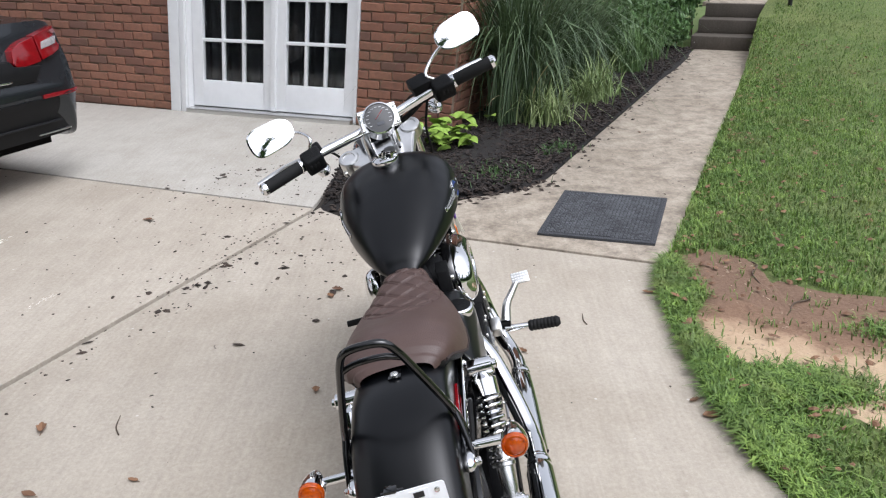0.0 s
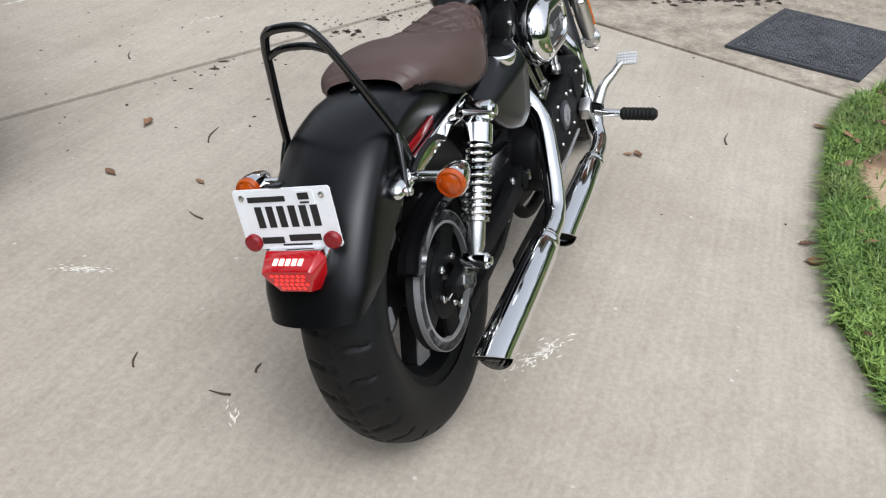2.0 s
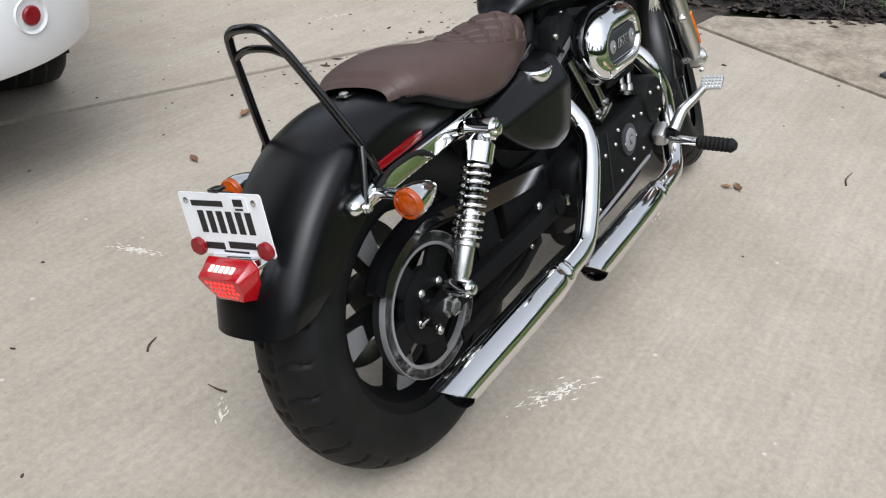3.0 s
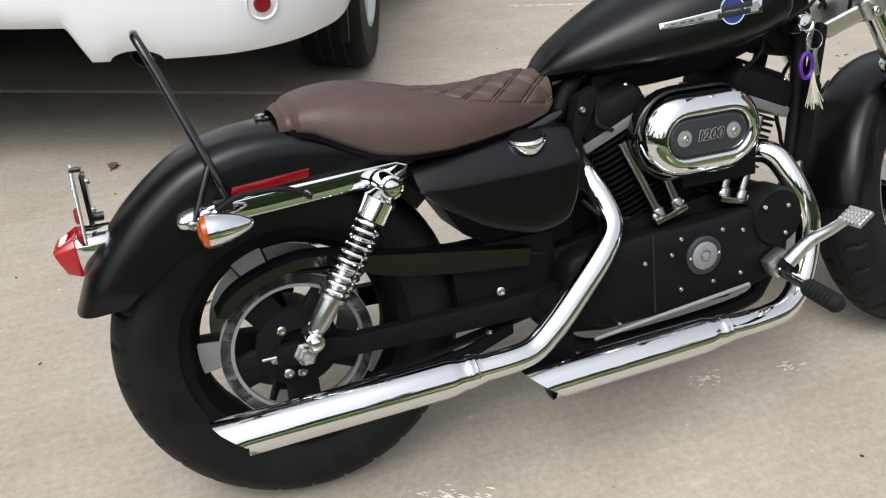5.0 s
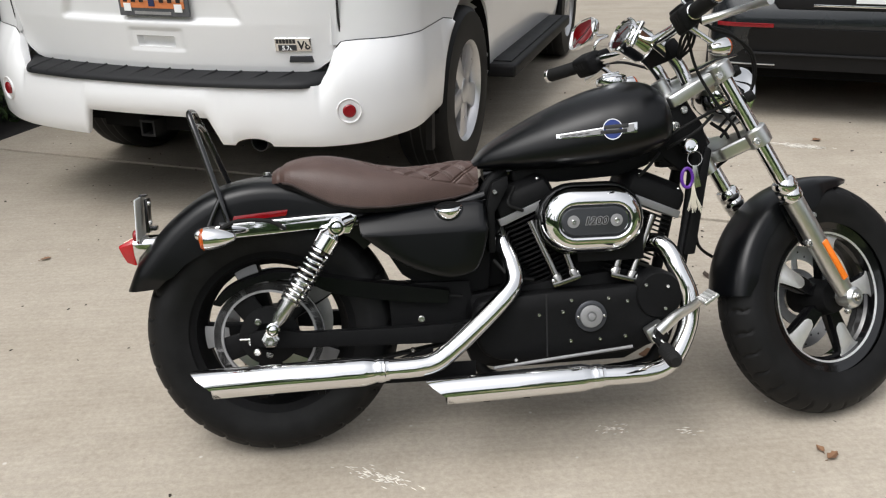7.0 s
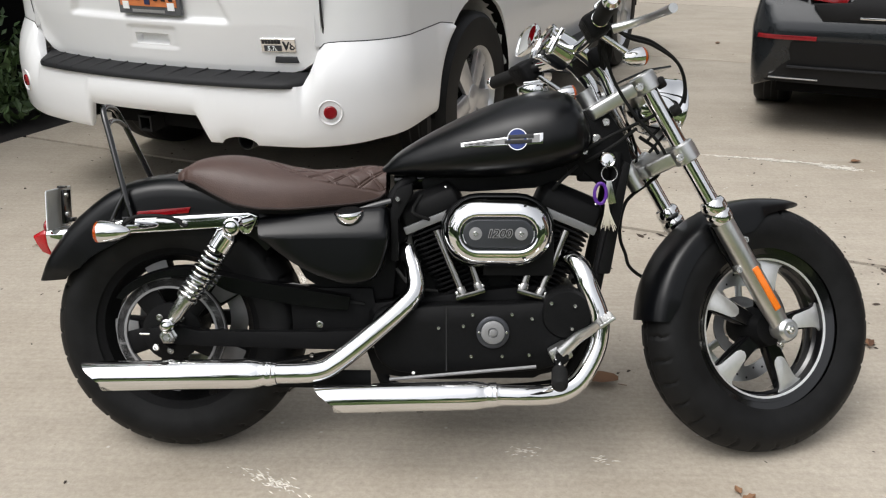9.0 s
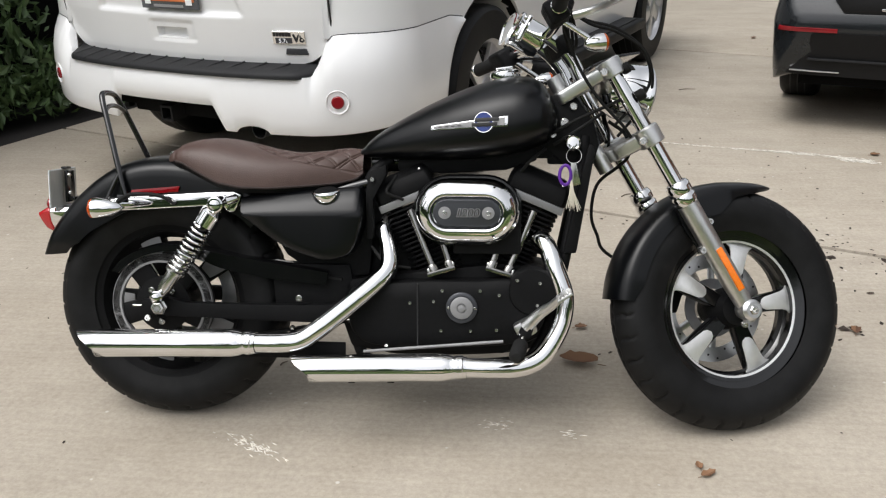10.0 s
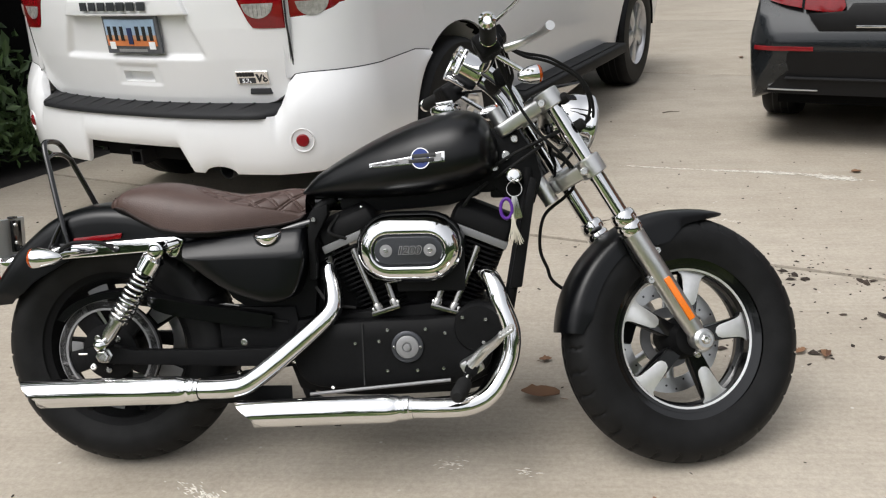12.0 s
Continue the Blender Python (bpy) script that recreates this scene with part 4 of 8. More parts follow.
def tank_point(x, a):
    """A point of the tank's skin: a runs from the top (0) down the right side to the bottom (1)."""
    t, b, w = tank_at(x)
    c = b + (t - b) * 0.40
    ang = a * math.pi
    y, z = math.sin(ang), math.cos(ang)
    yy = w * math.copysign(abs(y) ** 0.80, y)
    zz = c + ((t - c) if z > 0 else (c - b)) * math.copysign(abs(z) ** (0.88 if z > 0 else 0.7), z)
    return Vector((x, -yy, zz))


def tank_skin(x, z):
    """The right side of the tank at a height."""
    lo, hi = 0.02, 0.98
    for _ in range(30):
        mid = (lo + hi) / 2
        if tank_point(x, mid).z > z:
            lo = mid
        else:
            hi = mid
    return tank_point(x, lo)


g = Geo().rings([[tank_point(x, 2 * k / 48) for k in range(48)] for x in np.concatenate([np.linspace(0.520, 0.56, 10), np.linspace(0.57, 0.98, 34), np.linspace(0.985, 1.026, 12)])])
tank = g.part("fuel_tank", MATTE, bike, "matte black teardrop fuel tank", sharp=70)


def on_tank(outline, lift, n=1):
    """A thin raised badge that follows the tank's side, with both flanks alike."""
    out = []
    for s in (1, -1):
        gg = Geo()
        rr = []
        for l in (0.0005, lift):
            rr.append([(p.x, s * (p.y - l), p.z) for p in (tank_skin(x, z) for x, z in outline)])
        gg.rings(rr)
        out.append(gg)
    return out


def row(x0, z0, x1, z1, h0, h1, n=14):
    a = [(x0 + (x1 - x0) * k / n, z0 + (z1 - z0) * k / n - (h0 + (h1 - h0) * k / n)) for k in range(n + 1)]
    b = [(x0 + (x1 - x0) * k / n, z0 + (z1 - z0) * k / n + (h0 + (h1 - h0) * k / n)) for k in range(n, -1, -1)]
    return a + b


for gg in on_tank(row(0.716, 0.781, 0.906, 0.799, 0.0055, 0.0125), 0.0030):
    gg.part("badge", CHROME, tank, "chrome bar badge with a blue disc", bevel=0.0012)
for gg in on_tank(row(0.724, 0.782, 0.898, 0.7985, 0.0030, 0.0090), 0.0034):
    gg.part("badge_field", PULLEY, tank)
for gg, s in zip(on_tank([(0.847 + 0.0215 * math.cos(t), 0.796 + 0.0230 * math.sin(t)) for t in np.linspace(0, 2 * math.pi, 28, endpoint=False)], 0.0038), (1, -1)):
    gg.part("badge_disc", BLUE, tank)
for gg in on_tank([(0.847 + 0.0237 * math.cos(t), 0.796 + 0.0252 * math.sin(t)) for t in np.linspace(0, 2 * math.pi, 28, endpoint=False)], 0.0036):
    gg.part("badge_ring", CHROME, tank)
for z, x0, x1 in ((0.802, 0.826, 0.884), (0.790, 0.818, 0.880)):
    for gg in on_tank(row(x0, z - 0.001, x1, z + 0.002, 0.0045, 0.0045, 8), 0.0048):
        gg.part("badge_bar", INK, tank, bevel=0.0004)
for k in range(4):
    x = 0.735 + 0.016 * k
    for gg in on_tank(row(x, 0.783 + 0.0015 * k, x + 0.009, 0.784 + 0.0015 * k, 0.0008, 0.0008, 2), 0.0040):
        gg.part("badge_line", INK, tank)
CAP = Matrix.Translation((0.895, 0.004, 0.914)) @ pose(0, 0, 0, 0, -8, 0)
Geo().lathe([(0.038, -0.008), (0.040, 0.004), (0.038, 0.011), (0.028, 0.016), (0, 0.018)], CAP, 32).part("fuel_cap", CHROME, tank, "round chrome fuel cap")
Geo().box((0, 0, 0.020), (0.044, 0.012, 0.007), CAP).part("cap_ridge", CHROME, tank, bevel=0.002)

# Frame
frame_tubes = Geo().tube([(1.075, 0, 0.80), (0.98, 0, 0.765), (0.80, 0, 0.715), (0.55, 0, 0.69)], 0.028, 16, smooth=4).part("frame", GLOSSBLK, bike, "black tubular frame")
for s in (1, -1):
    Geo().tube([(1.10, -s * 0.035, 0.76), (1.088, -s * 0.060, 0.66), (1.060, -s * 0.078, 0.50), (1.02, -s * 0.082, 0.30), (0.985, -s * 0.082, 0.215), (0.93, -s * 0.082, 0.180), (0.70, -s * 0.082, 0.165), (0.56, -s * 0.080, 0.172), (0.515, -s * 0.066, 0.22), (0.505, -s * 0.055, 0.36), (0.515, -s * 0.055, 0.55), (0.555, -s * 0.050, 0.66), (0.60, -s * 0.03, 0.70)], 0.0155, 12, smooth=5).part("cradle_tube", WRINKLE, frame_tubes)
    Geo().tube([(0.545, -s * 0.060, 0.640), (0.40, -s * 0.075, 0.606), (0.23, -s * 0.088, 0.592), (0.13, -s * 0.092, 0.594)], 0.014, 12, smooth=4).part("seat_rail", GLOSSBLK, frame_tubes)
Geo().tube([(1.128, 0, 0.735), (1.062, 0, 0.85)], 0.032, 20).part("steering_head", GLOSSBLK, frame_tubes)
side([(0.990, 0.862), (1.023, 0.864), (1.070, 0.866), (1.120, 0.80), (1.135, 0.74), (1.115, 0.672), (1.06, 0.68), (1.0, 0.73), (0.965, 0.80)], -0.028, 0.046).part("neck_gusset", WRINKLE, frame_tubes, bevel=0.006)
side([(1.105, 0.745), (1.122, 0.735), (1.080, 0.47), (1.048, 0.47), (1.085, 0.66)], 0.085, 0.105).part("downtube_cover", WRINKLE, frame_tubes, bevel=0.006)
side([(0.56, 0.675), (0.60, 0.69), (0.60, 0.665), (0.565, 0.60), (0.565, 0.50), (0.548, 0.50), (0.546, 0.62)], 0.075, 0.108).part("tank_bracket", WRINKLE, frame_tubes, bevel=0.004)
for x, z, r, y in ((0.565, 0.652, 0.007, 0.109), (1.046, 0.795, 0.012, 0.047), (1.068, 0.836, 0.010, 0.047), (1.018, 0.765, 0.009, 0.047)):
    bolt_at((x, -y, z), (0, -1, 0), r, frame_tubes)
Geo().box((0.985, -0.01, 0.735), (0.07, 0.07, 0.06)).box((1.03, -0.02, 0.715), (0.05, 0.04, 0.05)).part("ignition_coil", WRINKLE, bike, bevel=0.008)
for k, (a, b, c) in enumerate((((1.0, -0.06, 0.73), (0.96, -0.10, 0.70), (0.93, -0.07, 0.66)), ((1.02, -0.06, 0.74), (1.08, -0.10, 0.78), (1.14, -0.06, 0.82)), ((1.0, -0.07, 0.76), (1.07, -0.08, 0.80), (1.20, -0.06, 0.86)), ((0.62, -0.07, 0.66), (0.60, -0.10, 0.62), (0.64, -0.085, 0.60)), ((0.56, -0.10, 0.48), (0.60, -0.12, 0.44), (0.66, -0.10, 0.425)))):
    Geo().tube([a, b, c], 0.0042, 8, smooth=6).part("wire", RUBBER, bike)

side([(0.25, 0.58), (0.30, 0.60), (0.54, 0.61), (0.56, 0.50), (0.55, 0.40), (0.42, 0.39), (0.33, 0.45)], -0.075, 0.075).part("battery_box", WRINKLE, bike, bevel=0.01)
side([(0.54, 0.60), (0.60, 0.62), (0.64, 0.52), (0.68, 0.42), (0.55, 0.40), (0.53, 0.48)], -0.06, 0.05).part("starter_housing", WRINKLE, bike, bevel=0.012)
side([(0.62, 0.70), (0.98, 0.73), (0.98, 0.70), (0.90, 0.675), (0.74, 0.665), (0.62, 0.67)], -0.05, 0.05).part("backbone_cover", WRINKLE, bike, bevel=0.01)

# Side cover with its chrome cap
cover = [(0.232, 0.596), (0.242, 0.608), (0.40, 0.622), (0.520, 0.632), (0.536, 0.624), (0.543, 0.602), (0.545, 0.565), (0.537, 0.525), (0.526, 0.489), (0.506, 0.460), (0.456, 0.448), (0.415, 0.455), (0.338, 0.484), (0.263, 0.536), (0.230, 0.570)]
for s in (1, -1):
    g = Geo()
    fine = rounded(cover, 3)

    def face(k, low, press):
        """The outline drawn in by k, its upper part pressed down to the shoulder."""
        return [(0.40 + (x - 0.40) * k, low + (z - low) * (k if z < 0.56 else 1) - press * max(0.0, z - 0.555)) for x, z in fine]
    g.rings([[Vector((x, -s * y, z)) for x, z in pl] for pl, y in ((fine, 0.05), (fine, 0.112), (face(0.995, 0.54, 0.12), 0.124), (face(0.985, 0.54, 0.50), 0.139), (face(0.972, 0.54, 0.68), 0.1455), (face(0.93, 0.53, 0.78), 0.1485), (face(0.55, 0.52, 0.90), 0.150))])
    side_cover = g.part("side_cover", MATTE, bike, "matte black side cover", sharp=50)
oil_cap = Geo().lathe([(0.0, -0.034), (0.014, -0.032), (0.026, -0.025), (0.034, -0.014), (0.0375, -0.002), (0.0375, 0.004), (0.034, 0.008), (0.030, 0.008)], Matrix.Translation((0.448, -0.116, 0.616)) @ pose(0, 0, 0, 8, -4, 0), 32).part("oil_cap", CHROME, bike, "chrome oil filler cap with a black top", sharp=50)
Geo().lathe([(0.031, 0.003), (0.031, 0.009), (0.022, 0.014), (0, 0.016)], Matrix.Translation((0.448, -0.116, 0.616)) @ pose(0, 0, 0, 8, -4, 0), 32).part("cap_top", WRINKLE, oil_cap)

# Engine: two finned cylinders in a narrow vee over the crankcase
engine = side([(0.47, 0.30), (0.48, 0.39), (0.60, 0.405), (0.72, 0.42), (0.90, 0.44), (1.0, 0.43), (1.035, 0.37), (1.0, 0.25), (0.90, 0.20), (0.60, 0.195), (0.50, 0.21)], -0.10, 0.085).part("crankcase", WRINKLE, bike, "wrinkle black crankcase", bevel=0.012)
primary = rounded([(0.47, 0.34), (0.55, 0.415), (0.70, 0.42), (0.90, 0.425), (1.0, 0.38), (1.01, 0.29), (0.94, 0.225), (0.75, 0.215), (0.56, 0.22), (0.48, 0.27)], 3)
Geo().rings([[Vector((0.74 + (x - 0.74) * k, y, 0.32 + (z - 0.32) * k)) for x, z in primary] for k, y in ((1, 0.08), (1, 0.150), (0.98, 0.162), (0.93, 0.168), (0.5, 0.170))]).part("primary_cover", WRINKLE, bike, "wrinkle black primary cover", sharp=60)
gear = rounded([(0.515, 0.380), (0.60, 0.392), (0.685, 0.398), (0.76, 0.400), (0.84, 0.402), (0.93, 0.405), (0.985, 0.375), (1.005, 0.32), (0.985, 0.270), (0.93, 0.243), (0.86, 0.233), (0.76, 0.228), (0.66, 0.226), (0.56, 0.232), (0.515, 0.262), (0.502, 0.32)], 3)
g = Geo().rings([[Vector((0.76 + (x - 0.76) * k, -y, 0.315 + (z - 0.315) * k)) for x, z in gear] for k, y in ((1, 0.07), (1, 0.128), (0.985, 0.138), (0.95, 0.142), (0.5, 0.144))])
gearcase = g.part("gearcase_cover", WRINKLE, bike, "wrinkle black gearcase cover with chrome screws", sharp=60)
Geo().box((0.683, -0.1445, 0.315), (0.0035, 0.002, 0.158)).part("cover_seam", INK, gearcase)
g = Geo().lathe([(0.062, 0.0), (0.062, 0.055), (0.056, 0.064), (0.02, 0.067), (0, 0.067)], axis((0.972, -0.085, 0.378), (0, -1, 0)), 32)
g.part("oil_pump_cover", WRINKLE, bike)
PC = axis((0.795, -0.144, 0.334), (0, -1, 0))
Geo().lathe([(0.0395, 0), (0.0395, 0.005), (0.036, 0.0075), (0.030, 0.0075), (0.029, 0.004)], PC, 40).part("points_ring", INSERT, gearcase)
Geo().lathe([(0.0285, 0.0), (0.0285, 0.008), (0.025, 0.010), (0.0125, 0.010), (0.011, 0.007), (0.0085, 0.007), (0.0085, 0.013), (0.006, 0.014), (0, 0.014)], PC, 40).part("points_cover", PULLEY, gearcase, "bright round timing cover")
for a in (0, 180):
    bolt_at(PC @ Vector((0.033 * math.cos(radians(a)), 0.033 * math.sin(radians(a)), 0.007)), (0, -1, 0), 0.0035, gearcase, h=0.003)
for x, z in ((0.664, 0.343), (0.724, 0.348), (0.746, 0.376), (0.841, 0.377), (0.889, 0.367), (0.743, 0.273), (0.818, 0.274), (0.883, 0.278), (0.603, 0.232), (0.934, 0.407), (0.990, 0.401), (0.984, 0.345), (0.948, 0.302)):
    bolt_at((x, -0.1415 if x < 0.92 else -0.1515 if z > 0.33 else -0.128, z), (0, -1, 0), 0.0052, gearcase, h=0.006)
VEE = Vector((0.812, 0, 0.215))
for s, nm in ((-1, "rear"), (1, "front")):
    C = Matrix.Translation(VEE) @ Matrix.Rotation(radians(22.5 * s), 4, "Y")
    cylr = Geo().lathe([(0.052, 0.16), (0.052, 0.40)], C, 28).part("cylinder", WRINKLE, bike, "black finned cylinder")
    for k in range(17):
        h = 0.195 + 0.0125 * k
        a = 0.076 if k > 7 else 0.068
        poly = [(a * math.copysign(abs(math.cos(t)) ** 0.45, math.cos(t)), (a + 0.006) * math.copysign(abs(math.sin(t)) ** 0.45, math.sin(t))) for t in np.linspace(0, 2 * math.pi, 28, endpoint=False)]
        Geo().prism(poly, C, h, h + 0.0045).part("fin", WRINKLE, cylr, "bright-edged fin" if k % 5 == 4 else "")
    Geo().box((0, 0, 0.4175), (0.158, 0.172, 0.020), C).part("rocker_band", GREYBAND, cylr, "grey rocker box band", bevel=0.003)
    g = Geo().rings([[C @ Vector((x * kx, y * ky, h)) for x, y in ((-0.08, -0.07), (-0.07, -0.088), (0.07, -0.088), (0.08, -0.07), (0.08, 0.07), (0.07, 0.088), (-0.07, 0.088), (-0.08, 0.07))] for kx, ky, h in ((1, 1, 0.428), (1, 1, 0.455), (0.95, 0.94, 0.472), (0.86, 0.8, 0.482), (0.8, 0.62, 0.492))])
    g.part("rocker_cover", WRINKLE, cylr, "wrinkle black rocker cover", bevel=0.004)
    for a, b in ((-0.055, -0.07), (0.055, -0.07), (0, -0.055)):
        bolt_at(C @ Vector((a, b, 0.474)), C.to_3x3() @ Vector((0, 0, 1)), 0.006, cylr, h=0.008)
    # pushrod tubes on their lifter block
    bx = 0.741 if s < 0 else 0.889
    for k in (-1, 1):
        foot = Vector((bx + k * 0.021, -0.108, 0.430 + s * k * -0.006))
        head = foot + Vector((s * 0.056 + k * 0.006, 0.022, 0.150))
        Geo().tube([foot, head], 0.0098, 14).part("pushrod_tube", SATIN, cylr)
        Geo().lathe([(0.014, -0.004), (0.014, 0.010), (0.0115, 0.014)], axis(foot, head - foot), 14).part("tube_collar", SATIN, cylr)
    B = Matrix.Translation((bx, -0.108, 0.422)) @ Matrix.Rotation(radians(s * 17), 4, "Y")
    Geo().box((0, 0, 0), (0.074, 0.034, 0.012), B).part("lifter_block", SATIN, cylr, bevel=0.003)
    for k in (-1, 1):
        bolt_at(B @ Vector((k * 0.032, -0.005, 0.007)), (0, 0, 1), 0.006, cylr)

side([(0.70, 0.40), (0.92, 0.41), (0.90, 0.50), (0.86, 0.60), (0.76, 0.60), (0.72, 0.50)], -0.06, 0.055).part("intake_manifold", WRINKLE, bike, bevel=0.012)
# Air cleaner
AC = Matrix.Translation((0.806, 0, 0.574)) @ FLAT


def oval(a, b, y):
    return [AC @ Vector((x * 1.06, z * 1.03, y - 0.012)) for x, z in stadium(a, b)]


g = Geo().rings([oval(0.118, 0.076, 0.095), oval(0.130, 0.088, 0.098), oval(0.132, 0.090, 0.108), oval(0.128, 0.086, 0.122)])
air = g.part("air_cleaner", GLOSSBLK, bike, "oval chrome air cleaner on black backing")
prof = [(0.121, 0.079, 0.116), (0.1245, 0.0825, 0.122), (0.1245, 0.0825, 0.130), (0.1235, 0.0815, 0.138), (0.1205, 0.0785, 0.147), (0.1155, 0.0735, 0.1555), (0.109, 0.067, 0.1625), (0.102, 0.059, 0.1675), (0.095, 0.0515, 0.1705), (0.0895, 0.0445, 0.1715), (0.0865, 0.0405, 0.1705), (0.0845, 0.0380, 0.1665), (0.0835, 0.0365, 0.162)]
Geo().rings([oval(*p) for p in prof] + [oval(0.082, 0.0345, 0.160)]).part("cover", CHROME, air, "polished chrome oval cover", sharp=50)
Geo().rings([oval(0.0790, 0.0325, 0.155), oval(0.0790, 0.0325, 0.1640), oval(0.0765, 0.030, 0.1655)]).part("insert", INSERT, air, "dark grey insert with raised numerals", sharp=30)
for s in (-1, 1):
    Geo().lathe([(0.0155, 0), (0.0150, 0.0015), (0.0085, 0.002)], axis((0.806 + s * 0.0540, -0.1535, 0.574), (0, -1, 0)), 24).part("screw_seat", PULLEY, air)
    bolt_at((0.806 + s * 0.0540, -0.1550, 0.574), (0, -1, 0), 0.0062, air, h=0.005)


def numerals(body, size, fat, deep, stretch, m, parent, mat, label):
    """Raised slanted figures as one mesh."""
    c = bpy.data.curves.new("figures", "FONT")
    c.body, c.size, c.align_x, c.align_y, c.extrude, c.shear, c.offset = body, size, "CENTER", "CENTER", deep, 0.22, fat
    tmp = new("figures_outline", c)
    bpy.context.view_layer.update()
    ob = new("numerals", bpy.data.meshes.new_from_object(tmp))
    bpy.data.objects.remove(tmp)
    ob.data.materials.clear()
    ob.data.materials.append(mat)
    ob.parent = parent
    ob.matrix_basis = m @ Matrix.Diagonal((stretch, 1, 1, 1))
    ob["label"] = label


NUM = Matrix.Translation((0.807, -0.1540, 0.5735)) @ Matrix.Rotation(radians(90), 4, "X")
numerals("1200", 0.0265, 0.0016, 0.0005, 1.12, NUM, air, LETTER, "light outline of the numerals 1200")
numerals("1200", 0.0265, 0.0004, 0.0011, 1.12, NUM, air, INK, "raised dark numerals 1200")
Geo().box((0.856, -0.113, 0.520), (0.170, 0.010, 0.106)).part("backing_plate", WRINKLE, air, "black backing plate", bevel=0.006)
Geo().box((0.81, -0.07, 0.55), (0.09, 0.07, 0.07)).part("carburettor", WRINKLE, bike, bevel=0.01)

horn = Geo().lathe([(0.058, 0.0), (0.060, 0.012), (0.056, 0.026), (0.044, 0.037), (0.024, 0.043), (0, 0.045)], axis((0.80, 0.115, 0.560), (0, 1, 0)) @ Matrix.Diagonal((0.85, 1.35, 1, 1)), 36).part("horn_cover", CHROME, bike, "domed chrome horn cover")
Geo().box((0.80, 0.095, 0.58), (0.03, 0.06, 0.05)).part("horn_bracket", WRINKLE, horn, bevel=0.004)

# Exhausts
def pipe(pts, r, mat=None, name="pipe", parent=None, label=""):
    return Geo().tube(pts, r, 20, smooth=8).part(name, mat or CHROME, parent or bike, label)


ex_r = pipe([(0.60, -0.035, 0.545), (0.587, -0.070, 0.518), (0.602, -0.096, 0.476), (0.606, -0.124, 0.429), (0.569, -0.152, 0.386), (0.485, -0.181, 0.317), (0.429, -0.196, 0.275), (0.392, -0.203, 0.254), (0.345, -0.209, 0.248), (0.262, -0.211, 0.247)], 0.0245, label="chrome rear exhaust pipe", name="rear_exhaust")
ex_f = pipe([(0.965, -0.055, 0.500), (0.990, -0.080, 0.500), (1.009, -0.101, 0.482), (1.026, -0.124, 0.438), (1.050, -0.138, 0.371), (1.047, -0.146, 0.310), (1.024, -0.160, 0.256), (0.991, -0.176, 0.216), (0.943, -0.192, 0.197), (0.87, -0.202, 0.195), (0.80, -0.204, 0.196)], 0.0245, label="chrome front exhaust pipe", name="front_exhaust")


def muffler(x0, z0, x1, z1, y, r, parent):
    """A straight can with a stepped inlet and an angled tip."""
    p0, p1 = Vector((x0, y, z0)), Vector((x1, y, z1))
    m = axis(p0, p1 - p0)
    L = (p1 - p0).length
    prof = [(r * 0.76, -0.012), (r * 0.78, 0.0), (r * 0.86, 0.006), (r * 0.86, 0.014), (r * 0.80, 0.018), (r * 0.90, 0.030), (r, 0.048), (r, L * 0.5), (r, L - 0.03)]
    g = Geo()
    rs = [[m @ Vector((q * math.cos(t), q * math.sin(t), h)) for t in (2 * math.pi * j / 36 for j in range(36))] for q, h in prof]
    tip = []
    for q, off in ((r, 0.0), (r * 0.93, 0.001), (r * 0.92, -0.06), (r * 0.7, -0.061)):
        ring = []
        for j in range(36):
            t = 2 * math.pi * j / 36
            p = m @ Vector((q * math.cos(t), q * math.sin(t), 0))
            drop = (p.z - p0.z) / r  # 1 at the top, -1 at the bottom
            ring.append(p + (p1 - p0).normalized() * (L - 0.02 + 0.040 * drop + off))
        tip.append(ring)
    g.rings(rs + tip[:2], caps=False)
    can = g.part("muffler", CHROME, parent, "chrome slash-cut muffler", sharp=45)
    # The tip's inside is a separate near-black lining
    Geo().rings(tip[1:]).part("dark_bore", UNDER, can, "near-black inside of the tip")
    return can


muffler(0.272, 0.247, -0.160, 0.236, -0.211, 0.0355, ex_r)
muffler(0.800, 0.196, 0.388, 0.182, -0.204, 0.0345, ex_f)
for x, z, p in ((0.268, 0.247, ex_r), (0.797, 0.196, ex_f)):
    Geo().lathe([(0.0275, -0.007), (0.0295, -0.005), (0.0295, 0.005), (0.0275, 0.007)], axis((x, -0.211 if x < 0.5 else -0.204, z), (1, 0, 0.02)), 28).part("clamp", CHROME, p)
for x, z in ((0.12, 0.195), (-0.02, 0.195), (0.62, 0.155), (0.52, 0.152)):
    Geo().box((x, -0.17 if x < 0.3 else -0.175, z), (0.018, 0.03, 0.018)).part("hanger", WRINKLE, ex_r if x < 0.3 else ex_f, bevel=0.003)
Geo().box((0.35, -0.155, 0.218), (0.30, 0.006, 0.045)).part("exhaust_bracket", WRINKLE, bike, bevel=0.002)
cyl((0.545, -0.150, 0.216), (0.90, -0.150, 0.2505), 0.0042, 10).part("brake_rod", PULLEY, bike)

